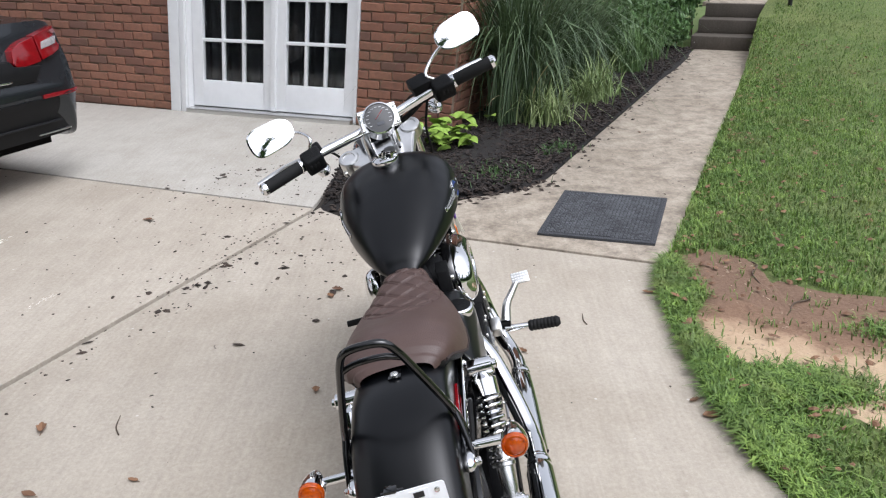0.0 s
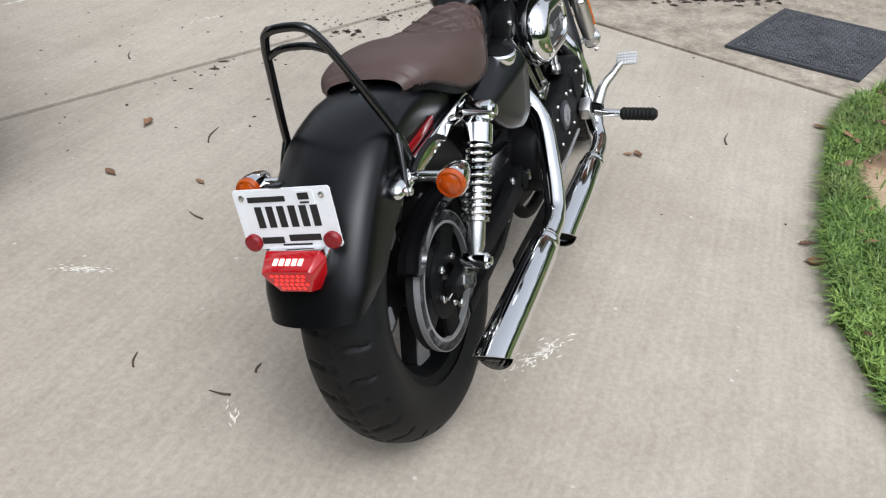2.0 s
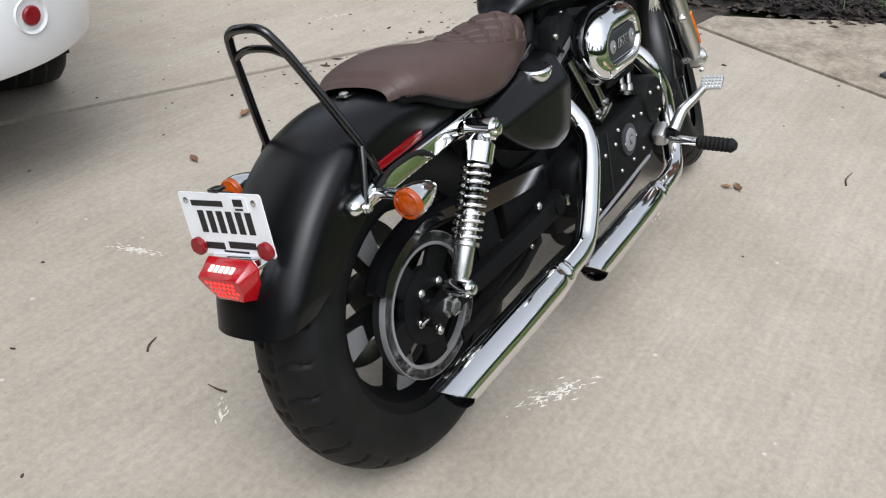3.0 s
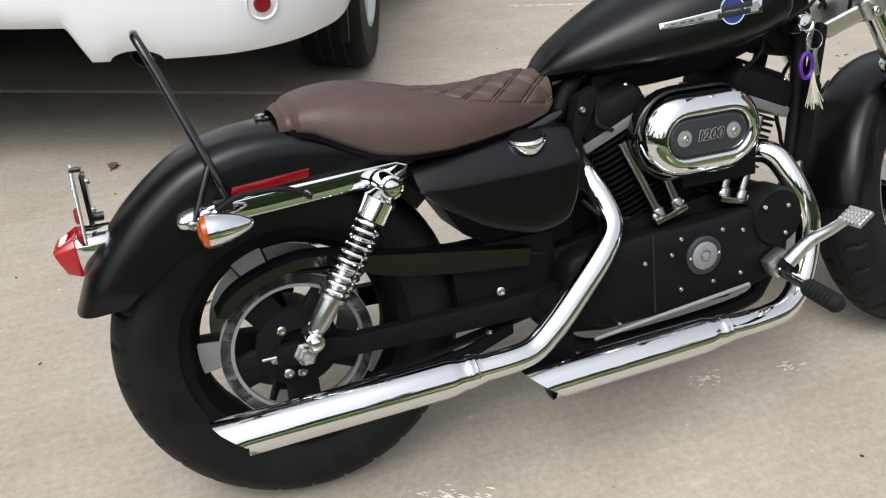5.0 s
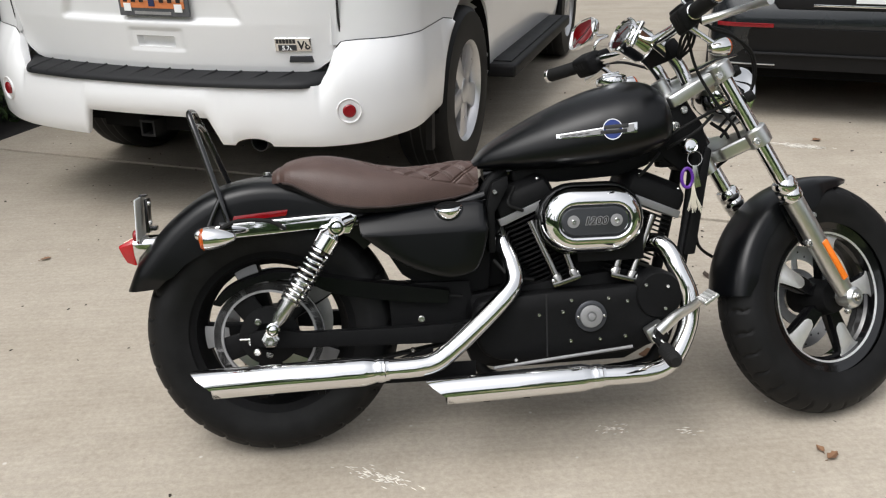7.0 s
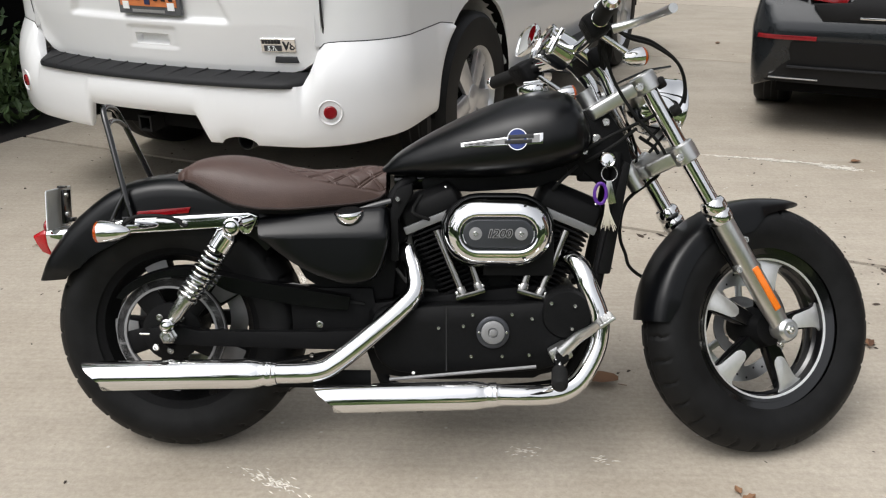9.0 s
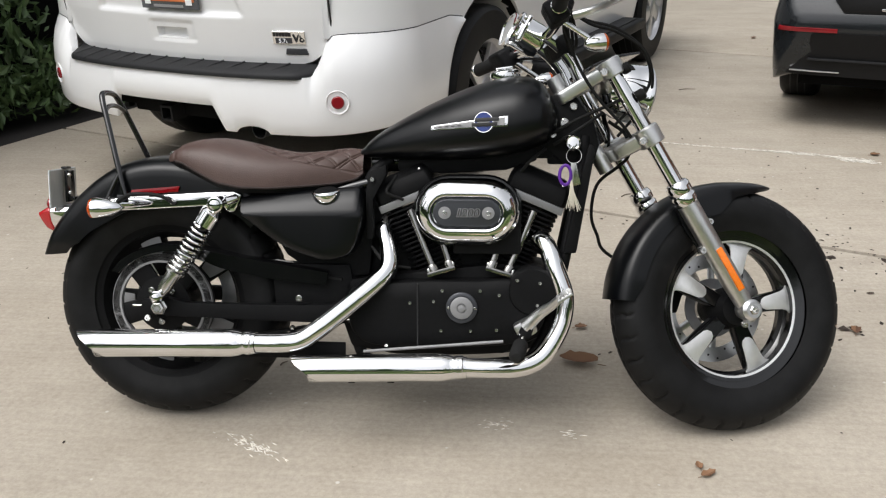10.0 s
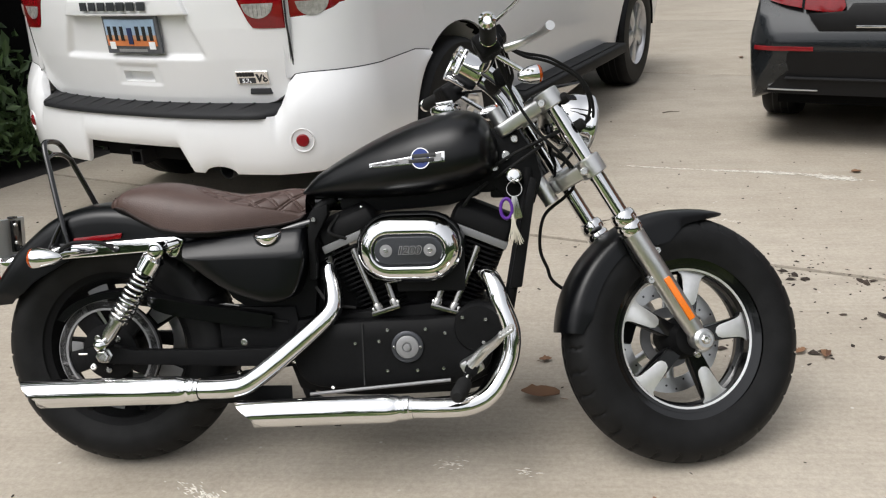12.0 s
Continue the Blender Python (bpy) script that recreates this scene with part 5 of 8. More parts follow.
# Shock absorbers
for s in (1, -1):
    a, b = Vector((0.176, -s * 0.150, 0.590)), Vector((0.012, -s * 0.150, 0.350))
    d = (b - a).normalized()
    m = axis(a, d)
    L = (b - a).length
    shock = Geo().lathe([(0.0, 0.0), (0.016, 0.012), (0.024, 0.024), (0.0285, 0.028), (0.0285, 0.064), (0.025, 0.066)], m, 28).part("shock_absorber", CHROME, bike, "chrome coil-over shock absorber")
    Geo().lathe([(0.015, 0.06), (0.015, L - 0.09)], m, 24).part("bump_sleeve", GLOSSBLK, shock)
    Geo().lathe([(0.0175, 0.15), (0.0175, L - 0.085), (0.0255, L - 0.083), (0.0255, L - 0.076), (0.0185, L - 0.074), (0.0185, L - 0.03), (0.013, L - 0.012), (0.013, L)], m, 24).part("damper", STEEL, shock)
    pts = [m @ Vector((0.0252 * math.cos(t), 0.0252 * math.sin(t), 0.070 + (L - 0.070 - 0.086) * t / (2 * math.pi * 9.5))) for t in np.linspace(0, 2 * math.pi * 9.5, 230)]
    Geo().tube(pts, 0.0037, 8).part("spring", CHROME, shock)
    for p, r, h in ((a, 0.0205, 0.026), (b, 0.0165, 0.024)):
        Geo().lathe([(r, -h), (r, h), (r * 0.8, h + 0.003), (r * 0.55, h + 0.003), (r * 0.55, h + 0.010), (r * 0.3, h + 0.012)], axis(p, (0, -s, 0)), 24).part("eyelet", CHROME, shock, sharp=28)
    cyl(a + Vector((0, s * 0.01, 0)), a + Vector((0.035, s * 0.035, 0.012)), 0.012).part("mount", CHROME, shock)

# Foot controls
for s in (1, -1):
    m = Matrix.Scale(s, 4, (0, 1, 0))
    c = Geo().box((0, 0, 0), (0.05, 0.035, 0.045), m @ Matrix.Translation((0.955, -0.165, 0.290)) @ pose(0, 0, 0, 0, -30, 0)).part("foot_control", ALU, bike, "aluminium foot control bracket", bevel=0.010)
    Geo().tube([m @ Vector(p) for p in ((0.97, -0.09, 0.30), (0.955, -0.21, 0.288))], 0.016, 14).part("boss", WRINKLE, c)
    Geo().tube([m @ Vector(p) for p in ((0.948, -0.19, 0.280), (0.944, -0.268, 0.272))], 0.011, 12).part("peg_mount", CHROME, c)
    prof = [(0.012, 0)] + [(0.0185 if k % 2 else 0.0165, 0.004 + 0.0055 * k) for k in range(17)] + [(0.010, 0.100)]
    Geo().lathe(prof, axis(m @ Vector((0.944, -0.262, 0.272)), m.to_3x3() @ Vector((-0.10, -1, -0.05))), 20).part("foot_peg", RUBBER, c, "black ribbed rubber foot peg")
    Geo().tube([m @ Vector(p) for p in ((0.955, -0.198, 0.300), (0.990, -0.212, 0.338), (1.016, -0.236, 0.362), (1.034, -0.258, 0.385))], [0.016, 0.0135, 0.011, 0.010], 12, smooth=5).part("pedal_arm", ALU, c)
    PD = m @ Matrix.Translation((1.044, -0.274, 0.394)) @ pose(0, 0, 0, 0, -35, 0)
    if s > 0:
        pad = Geo().box((0, 0, 0), (0.040, 0.056, 0.008), PD).part("brake_pad", ALU, c, bevel=0.002)
        for i in range(4):
            for j in range(6):
                Geo().box((-0.0145 + 0.0097 * i, -0.0225 + 0.009 * j, 0.005), (0.0062, 0.0062, 0.004), PD).part("stud", ALU_FACE, c)
    else:
        cyl(m @ Vector((1.036, -0.23, 0.393)), m @ Vector((1.036, -0.30, 0.393)), 0.010).part("shift_peg", RUBBER, c)

# Ignition lock with keys
lock = Geo().lathe([(0.021, 0), (0.021, 0.045), (0.017, 0.052), (0.014, 0.050), (0.008, 0.051), (0, 0.051)], axis((1.066, -0.055, 0.742), (0, -1, 0.1)), 28).part("ignition_lock", CHROME, bike, "chrome ignition lock with hanging keys")
ring = [Vector((1.067 + 0.0185 * math.cos(t), -0.128 + 0.002 * math.sin(t), 0.715 + 0.0185 * math.sin(t))) for t in np.linspace(0, 2 * math.pi, 28, endpoint=False)]
Geo().tube(ring, 0.0012, 6, closed=True).part("key_ring", STEEL, lock)
K = Matrix.Translation((1.066, -0.131, 0.700))
for a, col, w in ((-14, STEEL, 0.012), (6, ALU, 0.010), (-4, STEEL, 0.009)):
    Geo().box((0, 0, -0.030), (w, 0.0022, 0.056), K @ pose(0.0, -0.003 * (a / 10), 0, 4, a, 0)).part("key", col, lock, bevel=0.0008)
pr = [Vector((1.047 + 0.014 * math.cos(t), -0.130, 0.668 + 0.024 * math.sin(t))) for t in np.linspace(0, 2 * math.pi, 20, endpoint=False)]
Geo().tube(pr, 0.0042, 8, closed=True).part("fob", PURPLE, lock, "purple plastic ring fob")
rnd = random.Random(5)
tas = Geo()
for k in range(46):
    x, y = rnd.uniform(-0.006, 0.006), rnd.uniform(-0.005, 0.005)
    tas.tube([(1.062 + x * 0.3, -0.131 + y * 0.3, 0.655), (1.064 + x, -0.132 + y, 0.625), (1.068 + x * 2.6 + rnd.uniform(-0.004, 0.004), -0.134 + y * 2, 0.585 + rnd.uniform(-0.006, 0.01))], 0.0009, 4, smooth=3)
tas.part("tassel", TASSEL, lock, "frayed white thread tassel")

# Front end, turned to the left about the raked steering axis
STEER, RAKE = radians(20), radians(31)
Q = Vector((1.039, 0, 0.872))
AX = Vector((-math.sin(RAKE), 0, math.cos(RAKE)))
FWD = Vector((math.cos(RAKE), 0, math.sin(RAKE)))
FRAME = Matrix(((FWD.x, 0, AX.x, Q.x), (0, 1, 0, 0), (FWD.z, 0, AX.z, Q.z), (0, 0, 0, 1)))  # ahead, left, up along the axis
FM = FRAME @ Matrix.Rotation(STEER, 4, "Z")
UN = FM @ FRAME.inverted()  # turns a point of the straight front end


def F(f, y, s):
    return FM @ Vector((f, y, s))


OFF, LEG = 0.097, 0.108
fork = Geo().tube([F(0, 0, -0.235), F(0, 0, 0.045)], 0.02, 16).part("fork", ALU, bike, "silver telescopic front fork")
for s, h in ((-0.012, 0.017), (-0.205, 0.019)):
    k = 1.0 if s > -0.1 else 0.0
    g = Geo().prism([(0.02 - 0.055 * k, -0.05), (0.06 - 0.01 * k, -0.10), (0.10, -0.138), (0.13, -0.115), (0.125, -0.05), (0.115, 0.0), (0.125, 0.05), (0.13, 0.115), (0.10, 0.138), (0.06 - 0.01 * k, 0.10), (0.02 - 0.055 * k, 0.05)], FM, s - h, s + h)
    g.part("fork_clamp", ALU, fork, "cast aluminium fork clamp", bevel=0.009, seg=3)
    for sd in (-1, 1):
        Geo().lathe([(0.028, s - h - 0.005), (0.032, s - h - 0.002), (0.0325, s), (0.032, s + h + 0.002), (0.029, s + h + 0.005), (0.021, s + h + 0.006), (0.019, s + h + 0.002), (0, s + h + 0.002)], FM @ Matrix.Translation((OFF, sd * LEG, 0)), 24).part("clamp_eye", ALU, fork)
        bolt_at(F(OFF - 0.034, sd * 0.136, s), FM.to_3x3() @ Vector((-0.3, sd, 0)), 0.010, fork)
g = Geo().box((-0.050, -0.05, -0.066), (0.066, 0.022, 0.028), FM @ pose(0, 0, 0, 0, 30, -20)).part("riser_bracket", ALU, fork, bevel=0.006)
for sd in (-1, 1):
    L = FM @ Matrix.Translation((OFF, sd * LEG, 0))
    Geo().lathe([(0.0195, -0.36), (0.0195, 0.0)], L, 24).part("fork_tube", CHROME, fork, "polished fork tube")
    Geo().lathe([(0.0205, -0.338), (0.027, -0.340), (0.031, -0.348), (0.031, -0.366), (0.028, -0.372), (0.031, -0.378), (0.031, -0.392), (0.0275, -0.400)], L, 28).part("dust_cover", CHROME, fork)
    Geo().lathe([(0.0265, -0.395), (0.0265, -0.62), (0.024, -0.66), (0.022, -0.70), (0.023, -0.735), (0.015, -0.742), (0.0, -0.742)], L, 28).part("slider", ALU, fork, "satin aluminium fork slider")
    Geo().lathe([(0.025, -0.020), (0.027, 0.0), (0.027, 0.022), (0.02, 0.030), (0.012, 0.030), (0.010, 0.022)], Matrix.Translation(F(OFF, sd * LEG, -0.712)) @ (FM.to_3x3() @ Matrix(((1, 0, 0), (0, 0, sd), (0, 1, 0)))).to_4x4(), 24).part("axle_boss", ALU, fork)
    Geo().lathe([(0.0125, 0.0), (0.0125, 0.012), (0.009, 0.014), (0.007, 0.014), (0.0065, 0.004)], axis(F(OFF, sd * (LEG + 0.020), -0.712), FM.to_3x3() @ Vector((0, sd, 0))), 6).part("axle_nut", STEEL, fork, sharp=20)
    bolt_at(F(OFF - 0.030, sd * (LEG + 0.004), -0.735), FM.to_3x3() @ Vector((-0.3, sd, -0.2)), 0.008, fork, h=0.012, name="pinch_bolt")
    Geo().box((0.0, sd * 0.0265, -0.592), (0.017, 0.007, 0.120), L).part("side_reflector", ORANGE, fork, "orange strip reflector", bevel=0.002)
    for ss, dx in ((-0.468, 0.026), (-0.52, -0.030)):
        bolt_at(F(OFF + dx, sd * LEG - sd * 0.004, ss), FM.to_3x3() @ Vector((0, sd, 0)), 0.010, fork, h=0.016)
        Geo().box((dx * 0.6, -sd * 0.004, ss), (0.03, 0.012, 0.022), L).part("lug", ALU, fork, bevel=0.003)
    Geo().lathe([(0.012, 0), (0.014, 0.004), (0.014, 0.018), (0.011, 0.022), (0.005, 0.022)], axis(F(OFF + 0.018, sd * (LEG + 0.012), -0.105), FM.to_3x3() @ Vector((0.75, sd * 0.6, 0))), 18).part("rubber_stop", RUBBER, fork)
    Geo().lathe([(0.012, 0), (0.014, 0.004), (0.014, 0.018), (0.011, 0.022), (0.005, 0.022)], axis(F(OFF + 0.018, sd * (LEG + 0.012), -0.030), FM.to_3x3() @ Vector((0.75, sd * 0.6, 0))), 18).part("rubber_stop", RUBBER, fork)

# Front wheel
WC = F(OFF, 0, -0.712)
WR = (FM.to_3x3() @ FRAME.to_3x3().inverted()).to_4x4()
FW = Matrix.Translation(WC) @ WR @ Matrix.Rotation(radians(90), 4, "X")

front_wheel = rim_geo(0.206, 0.047, FW).part("front_wheel", GLOSSBLK, bike, "black and machined five-spoke front wheel")
tyre_geo(0.319, 0.068, 0.202, FW, 32, 2).part("tyre", TYRE, front_wheel, "black rubber front tyre with cut tread", sharp=60)
for sg in (1, -1):
    Geo().lathe([(0.171, sg * 0.018), (0.1725, sg * 0.0385), (0.1790, sg * 0.0405), (0.188, sg * 0.0430), (0.194, sg * 0.034)], FW, 72, caps=False).part("rim_lip", GLOSSBLK, front_wheel)
    Geo().lathe([(0.1735, sg * 0.0395), (0.1785, sg * 0.0415), (0.1790, sg * 0.0425), (0.1735, sg * 0.0410)], FW, 72, caps=False).part("rim_edge", ALU_FACE, front_wheel, "bright machined rim edge")
Geo().lathe([(0.02, -0.072), (0.045, -0.068), (0.050, -0.03), (0.056, 0.0), (0.050, 0.03), (0.042, 0.062), (0.02, 0.068)], FW, 36).part("hub", WRINKLE, front_wheel)
for k in range(5):
    a = radians(8 + 72 * k)
    spoke_geo(FW, a, 0.040, 0.176, 0.019, 0.027, 0.022, 0.012, 0.015).part("spoke", GLOSSBLK, front_wheel)
    poly = [(0.088, -0.0115), (0.083, 0.0), (0.088, 0.0115), (0.098, 0.0172), (0.122, 0.0205), (0.149, 0.0240), (0.161, 0.0285), (0.1695, 0.0400), (0.1735, 0.0), (0.1695, -0.0400), (0.161, -0.0285), (0.149, -0.0240), (0.122, -0.0205), (0.098, -0.0172)]
    Geo().prism(poly, FW @ Matrix.Rotation(a, 4, "Z") @ Matrix.Translation((0, 0, 0.036)) @ pose(0, 0, 0, 0, 4, 0), 0.0, 0.0045).part("spoke_face", ALU_FACE, front_wheel, "machined bright spoke face", bevel=0.001)
dd = disc_geo(FW, 0.108, 0.147, -0.072, 0.0025, 0, 0).part("brake_disc", ALU, front_wheel, "drilled steel brake disc")
disc_geo(FW, 0.052, 0.080, -0.070, 0.003, 0, 0).part("disc_carrier", PULLEY, front_wheel)
for k in range(6):
    spoke_geo(FW, radians(30 + 60 * k), 0.076, 0.112, 0.010, 0.010, -0.071, -0.072, 0.002).part("disc_arm", ALU, front_wheel)
for k in range(30):
    a, r = radians(12 * k), (0.118, 0.128, 0.138)[k % 3]
    for yy in (-0.0694, -0.0748):
        Geo().lathe([(0.0032, 0.0), (0.003, 0.0003)], FW @ Matrix.Translation((r * math.cos(a), r * math.sin(a), yy - (0.0003 if yy < -0.073 else 0))), 8).part("drill_hole", INK, front_wheel)
cal = FW @ Matrix.Rotation(radians(160), 4, "Z")
Geo().box((0.132, 0, -0.075), (0.062, 0.105, 0.052), cal).part("brake_caliper", WRINKLE, bike, "black front brake caliper", bevel=0.010)
cyl(F(OFF, -LEG - 0.02, -0.712), F(OFF, LEG + 0.02, -0.712), 0.0105).part("front_axle", STEEL, front_wheel)

# Front fender
rings = []
for i in range(49):
    f = i / 48
    ang = radians(67.5 + f * 107.5)
    c = WC + WR.to_3x3() @ Vector((0.335 * math.cos(ang), 0, 0.335 * math.sin(ang))) * (1 + 0.045 * max(0.0, 1 - f / 0.22) ** 1.6)
    n = (WC - c).normalized()
    yv = WR.to_3x3() @ Vector((0, 1, 0))
    wide = np.interp(f, (0, 0.03, 0.10, 0.25, 0.9, 1), (0.010, 0.030, 0.054, 0.073, 0.074, 0.068))
    depth = np.interp(f, (0, 0.12, 0.22, 0.31, 0.38, 0.47, 0.65, 0.92, 1), (0.002, 0.006, 0.012, 0.048, 0.048, 0.022, 0.024, 0.028, 0.010))
    ring = []
    for k in range(17):
        t = -90 + 180 * k / 16
        s, q = math.sin(radians(t)), math.cos(radians(t))
        ring.append(c + yv * (wide * math.copysign(abs(s) ** 0.8, s)) + n * (min(0.036, wide * 0.5) * (1 - q ** 0.8)))
    ring = [ring[0] + n * depth] + ring + [ring[-1] + n * depth]
    rings.append(ring)
Geo().rings(rings, wrap=False).part("front_fender", MATTE, bike, "matte black front fender", solid=0.0035, sharp=60)
for sd in (-1, 1):
    g = Geo().rings([[F(OFF + 0.008 + a, sd * (0.079 + b), ss) for a, b in ((-w, -0.003), (w, -0.003), (w, 0.003), (-w, 0.003))] for ss, w in ((-0.40, 0.030), (-0.46, 0.036), (-0.53, 0.030))])
    g.part("fender_bracket", MATTE, bike, bevel=0.002)

# Handlebar, gauge and controls
BARPTS = [(-0.035, -0.370, 0.186), (-0.010, -0.26, 0.170), (0.010, -0.20, 0.160), (0.020, -0.13, 0.148), (0.022, -0.06, 0.142), (0.022, 0.0, 0.142)]
BARPTS += [(f, -y, s) for f, y, s in BARPTS[-2::-1]]
hb = Geo().tube([F(*p) for p in BARPTS], 0.0135, 16, smooth=6).part("handlebar", CHROME, bike, "chrome handlebar with black grips")
for sd in (-1, 1):
    Geo().tube([F(0.045, sd * 0.042, 0.0), F(0.050, sd * 0.042, 0.05), F(0.040, sd * 0.042, 0.10), F(0.022, sd * 0.042, 0.142)], 0.0165, 16, smooth=5).part("riser", CHROME, hb)
    tip, inner = F(-0.035, sd * 0.370, 0.186), F(-0.010, sd * 0.26, 0.170)
    d = (tip - inner).normalized()
    Geo().lathe([(0.0165, 0.0), (0.0185, 0.003), (0.0185, 0.112), (0.0165, 0.114)], axis(tip - d * 0.118, d), 22).part("grip", RUBBER, hb, "black rubber grip")
    Geo().lathe([(0.0165, -0.006), (0.0185, -0.004), (0.0185, 0.006), (0.012, 0.012), (0.008, 0.008)], axis(tip, d), 22).part("grip_end", CHROME, hb)
    Geo().lathe([(0.0185, -0.010), (0.0195, -0.008), (0.0195, 0.004), (0.017, 0.006)], axis(tip - d * 0.122, d), 22).part("grip_collar", CHROME, hb)
    H = Matrix.Translation(tip - d * 0.158) @ Matrix((FM.to_3x3() @ Vector((1, 0, 0)), d, FM.to_3x3() @ Vector((0, 0, 1)))).transposed().to_4x4()
    sw = Geo().box((-0.006, -0.004, 0.0), (0.056, 0.062, 0.056), H).part("switch_housing", WRINKLE, hb, "black switch housing", bevel=0.012, seg=3)
    for k in (-1, 0, 1):
        Geo().box((-0.032, 0.012 * k, 0.006), (0.006, 0.008, 0.016), H).part("switch", RUBBER, sw, bevel=0.002)
    Geo().box((0.020, -0.028, 0.004), (0.040, 0.034, 0.030), H).part("lever_mount", WRINKLE, hb, bevel=0.008)
    Geo().tube([F(*p) for p in ((0.030, sd * 0.215, 0.136), (0.066, sd * 0.250, 0.122), (0.081, sd * 0.310, 0.113), (0.075, sd * 0.382, 0.108))], [0.011, 0.0095, 0.0085, 0.0105], 12, smooth=5).part("lever", ALU, hb, "polished control lever")
    if sd < 0:
        Geo().box((0.030, -0.055, 0.020), (0.052, 0.060, 0.034), H).part("brake_reservoir", WRINKLE, hb, bevel=0.007)
    # bar-mounted turn signal
    S0 = F(0.070, sd * 0.195, 0.050)
    back = FM.to_3x3() @ Vector((-0.93, 0, 0.37))
    sg = Geo().lathe([(0.0, 0.048), (0.009, 0.045), (0.016, 0.034), (0.0205, 0.018), (0.0220, 0.006), (0.0220, 0.0), (0.019, 0.0)], axis(S0, back), 26).part("turn_signal", CHROME, bike, "chrome bullet turn signal with amber lens")
    Geo().lathe([(0.0212, 0.0), (0.0212, 0.005), (0.018, 0.009), (0.009, 0.012), (0, 0.013)], axis(S0, -back), 26).part("lens", AMBER, sg)
    cyl(S0 + back * 0.018, H @ Vector((0.0, -0.025, -0.015)), 0.007).part("stalk", CHROME, sg)
    # mirror
    base = H @ Vector((0.018, -0.010, 0.020))
    mc = F(0.081, 0.284, 0.238) if sd > 0 else F(0.081, -0.330, 0.248)
    mir = Geo().tube([base, base + FM.to_3x3() @ Vector((0.020, -sd * 0.016, 0.020)), mc + FM.to_3x3() @ Vector((0.014, -sd * 0.070, -0.040)), mc + FM.to_3x3() @ Vector((0.010, -sd * 0.012, -0.020))], 0.0048, 10, smooth=5).part("mirror_stem", CHROME, bike, "chrome mirror on a bent stem")
    nrm = (FM.to_3x3() @ FRAME.to_3x3().inverted() @ Vector((-0.955, -sd * 0.04, 0.30))).normalized()
    rt = (FM.to_3x3() @ Vector((0.0, 1, 0.0)))
    rt = (rt - nrm * rt.dot(nrm)).normalized()
    upv = nrm.cross(rt)
    MM = Matrix.Translation(mc) @ Matrix((rt, upv, nrm)).transposed().to_4x4()
    if MM.to_3x3().determinant() < 0:
        MM = MM @ Matrix.Scale(-1, 4, (0, 1, 0))
    flare = 1 if (MM.to_3x3() @ Vector((0, 1, 0))).z > 0 else -1

    def glassy(k, z):
        return [MM @ Vector((0.066 * k * math.copysign(abs(math.cos(t)) ** 0.62, math.cos(t)), 0.041 * k * math.copysign(abs(math.sin(t)) ** 0.72, math.sin(t)) * (1 + 0.16 * sd * math.cos(t)), z)) for t in np.linspace(0, 2 * math.pi, 40, endpoint=False)]
    Geo().rings([glassy(0.35, -0.024), glassy(0.72, -0.020), glassy(0.95, -0.010), glassy(1.02, -0.002), glassy(1.02, 0.004), glassy(0.95, 0.005), glassy(0.94, 0.002)]).part("mirror_shell", CHROME, mir, sharp=50)
    Geo().rings([glassy(0.945, 0.0012), glassy(0.94, 0.0020)] + [glassy(k, 0.0020 + 0.0028 * (0.884 - k * k)) for k in (0.92, 0.8, 0.65, 0.5, 0.35, 0.2, 0.02)]).part("mirror_glass", chrome_mat("mirror_silver", (0.92, 0.93, 0.93), 0.01), mir, "silvered mirror glass", sharp=30)

GD = FM.to_3x3() @ FRAME.to_3x3().inverted() @ Vector((-0.885, 0, 0.465))
GC = F(-0.022, -0.004, 0.195)
ga = Geo().lathe([(0.020, -0.078), (0.040, -0.070), (0.0445, -0.058), (0.0445, -0.004), (0.047, 0.0), (0.047, 0.007), (0.043, 0.009), (0.041, 0.004)], axis(GC, GD), 40).part("speedometer", CHROME, bike, "chrome cased speedometer with dark dial")
Geo().lathe([(0.0415, 0.0), (0.0415, 0.0045), (0, 0.005)], axis(GC, GD), 40).part("dial", CARGLASS, ga)
GA = axis(GC, GD)
for k in range(13):
    t = radians(-30 + 20 * k)
    Geo().box((0.033 * math.cos(t), 0.033 * math.sin(t), 0.0056), (0.008, 0.0012, 0.0008), GA @ Matrix.Identity(4)).part("tick", LETTER, ga)
Geo().box((0.008, 0.006, 0.006), (0.034, 0.0016, 0.001), GA @ pose(0, 0, 0, 0, 0, 40)).part("needle", RED_LENS, ga)
Geo().box((0, -0.016, 0.0056), (0.022, 0.010, 0.0008), GA).part("display", INSERT, ga)
g = Geo().box((0.0, 0.004, -0.010), (0.116, 0.070, 0.012), GA).part("gauge_bracket", CHROME, ga, "chrome gauge flange", bevel=0.005, seg=3)
for a in (-1, 1):
    bolt_at(GA @ Vector((a * 0.051, 0.028, -0.004)), GD, 0.006, ga)
    bolt_at(GA @ Vector((a * 0.051, -0.020, -0.004)), GD, 0.006, ga)

Geo().box((0.048, -0.01, 0.100), (0.045, 0.11, 0.050), FM).part("wiring_cover", WRINKLE, hb, bevel=0.015)
for k in range(4):
    Geo().tube([F(0.01 + 0.008 * k, -0.20, 0.14), F(0.03 + 0.006 * k, -0.12, 0.115 - 0.01 * k), F(0.05, -0.05, 0.06), F(0.02 + 0.01 * k, -0.04, -0.02)], 0.004, 6, smooth=5).part("wire", RUBBER, hb)

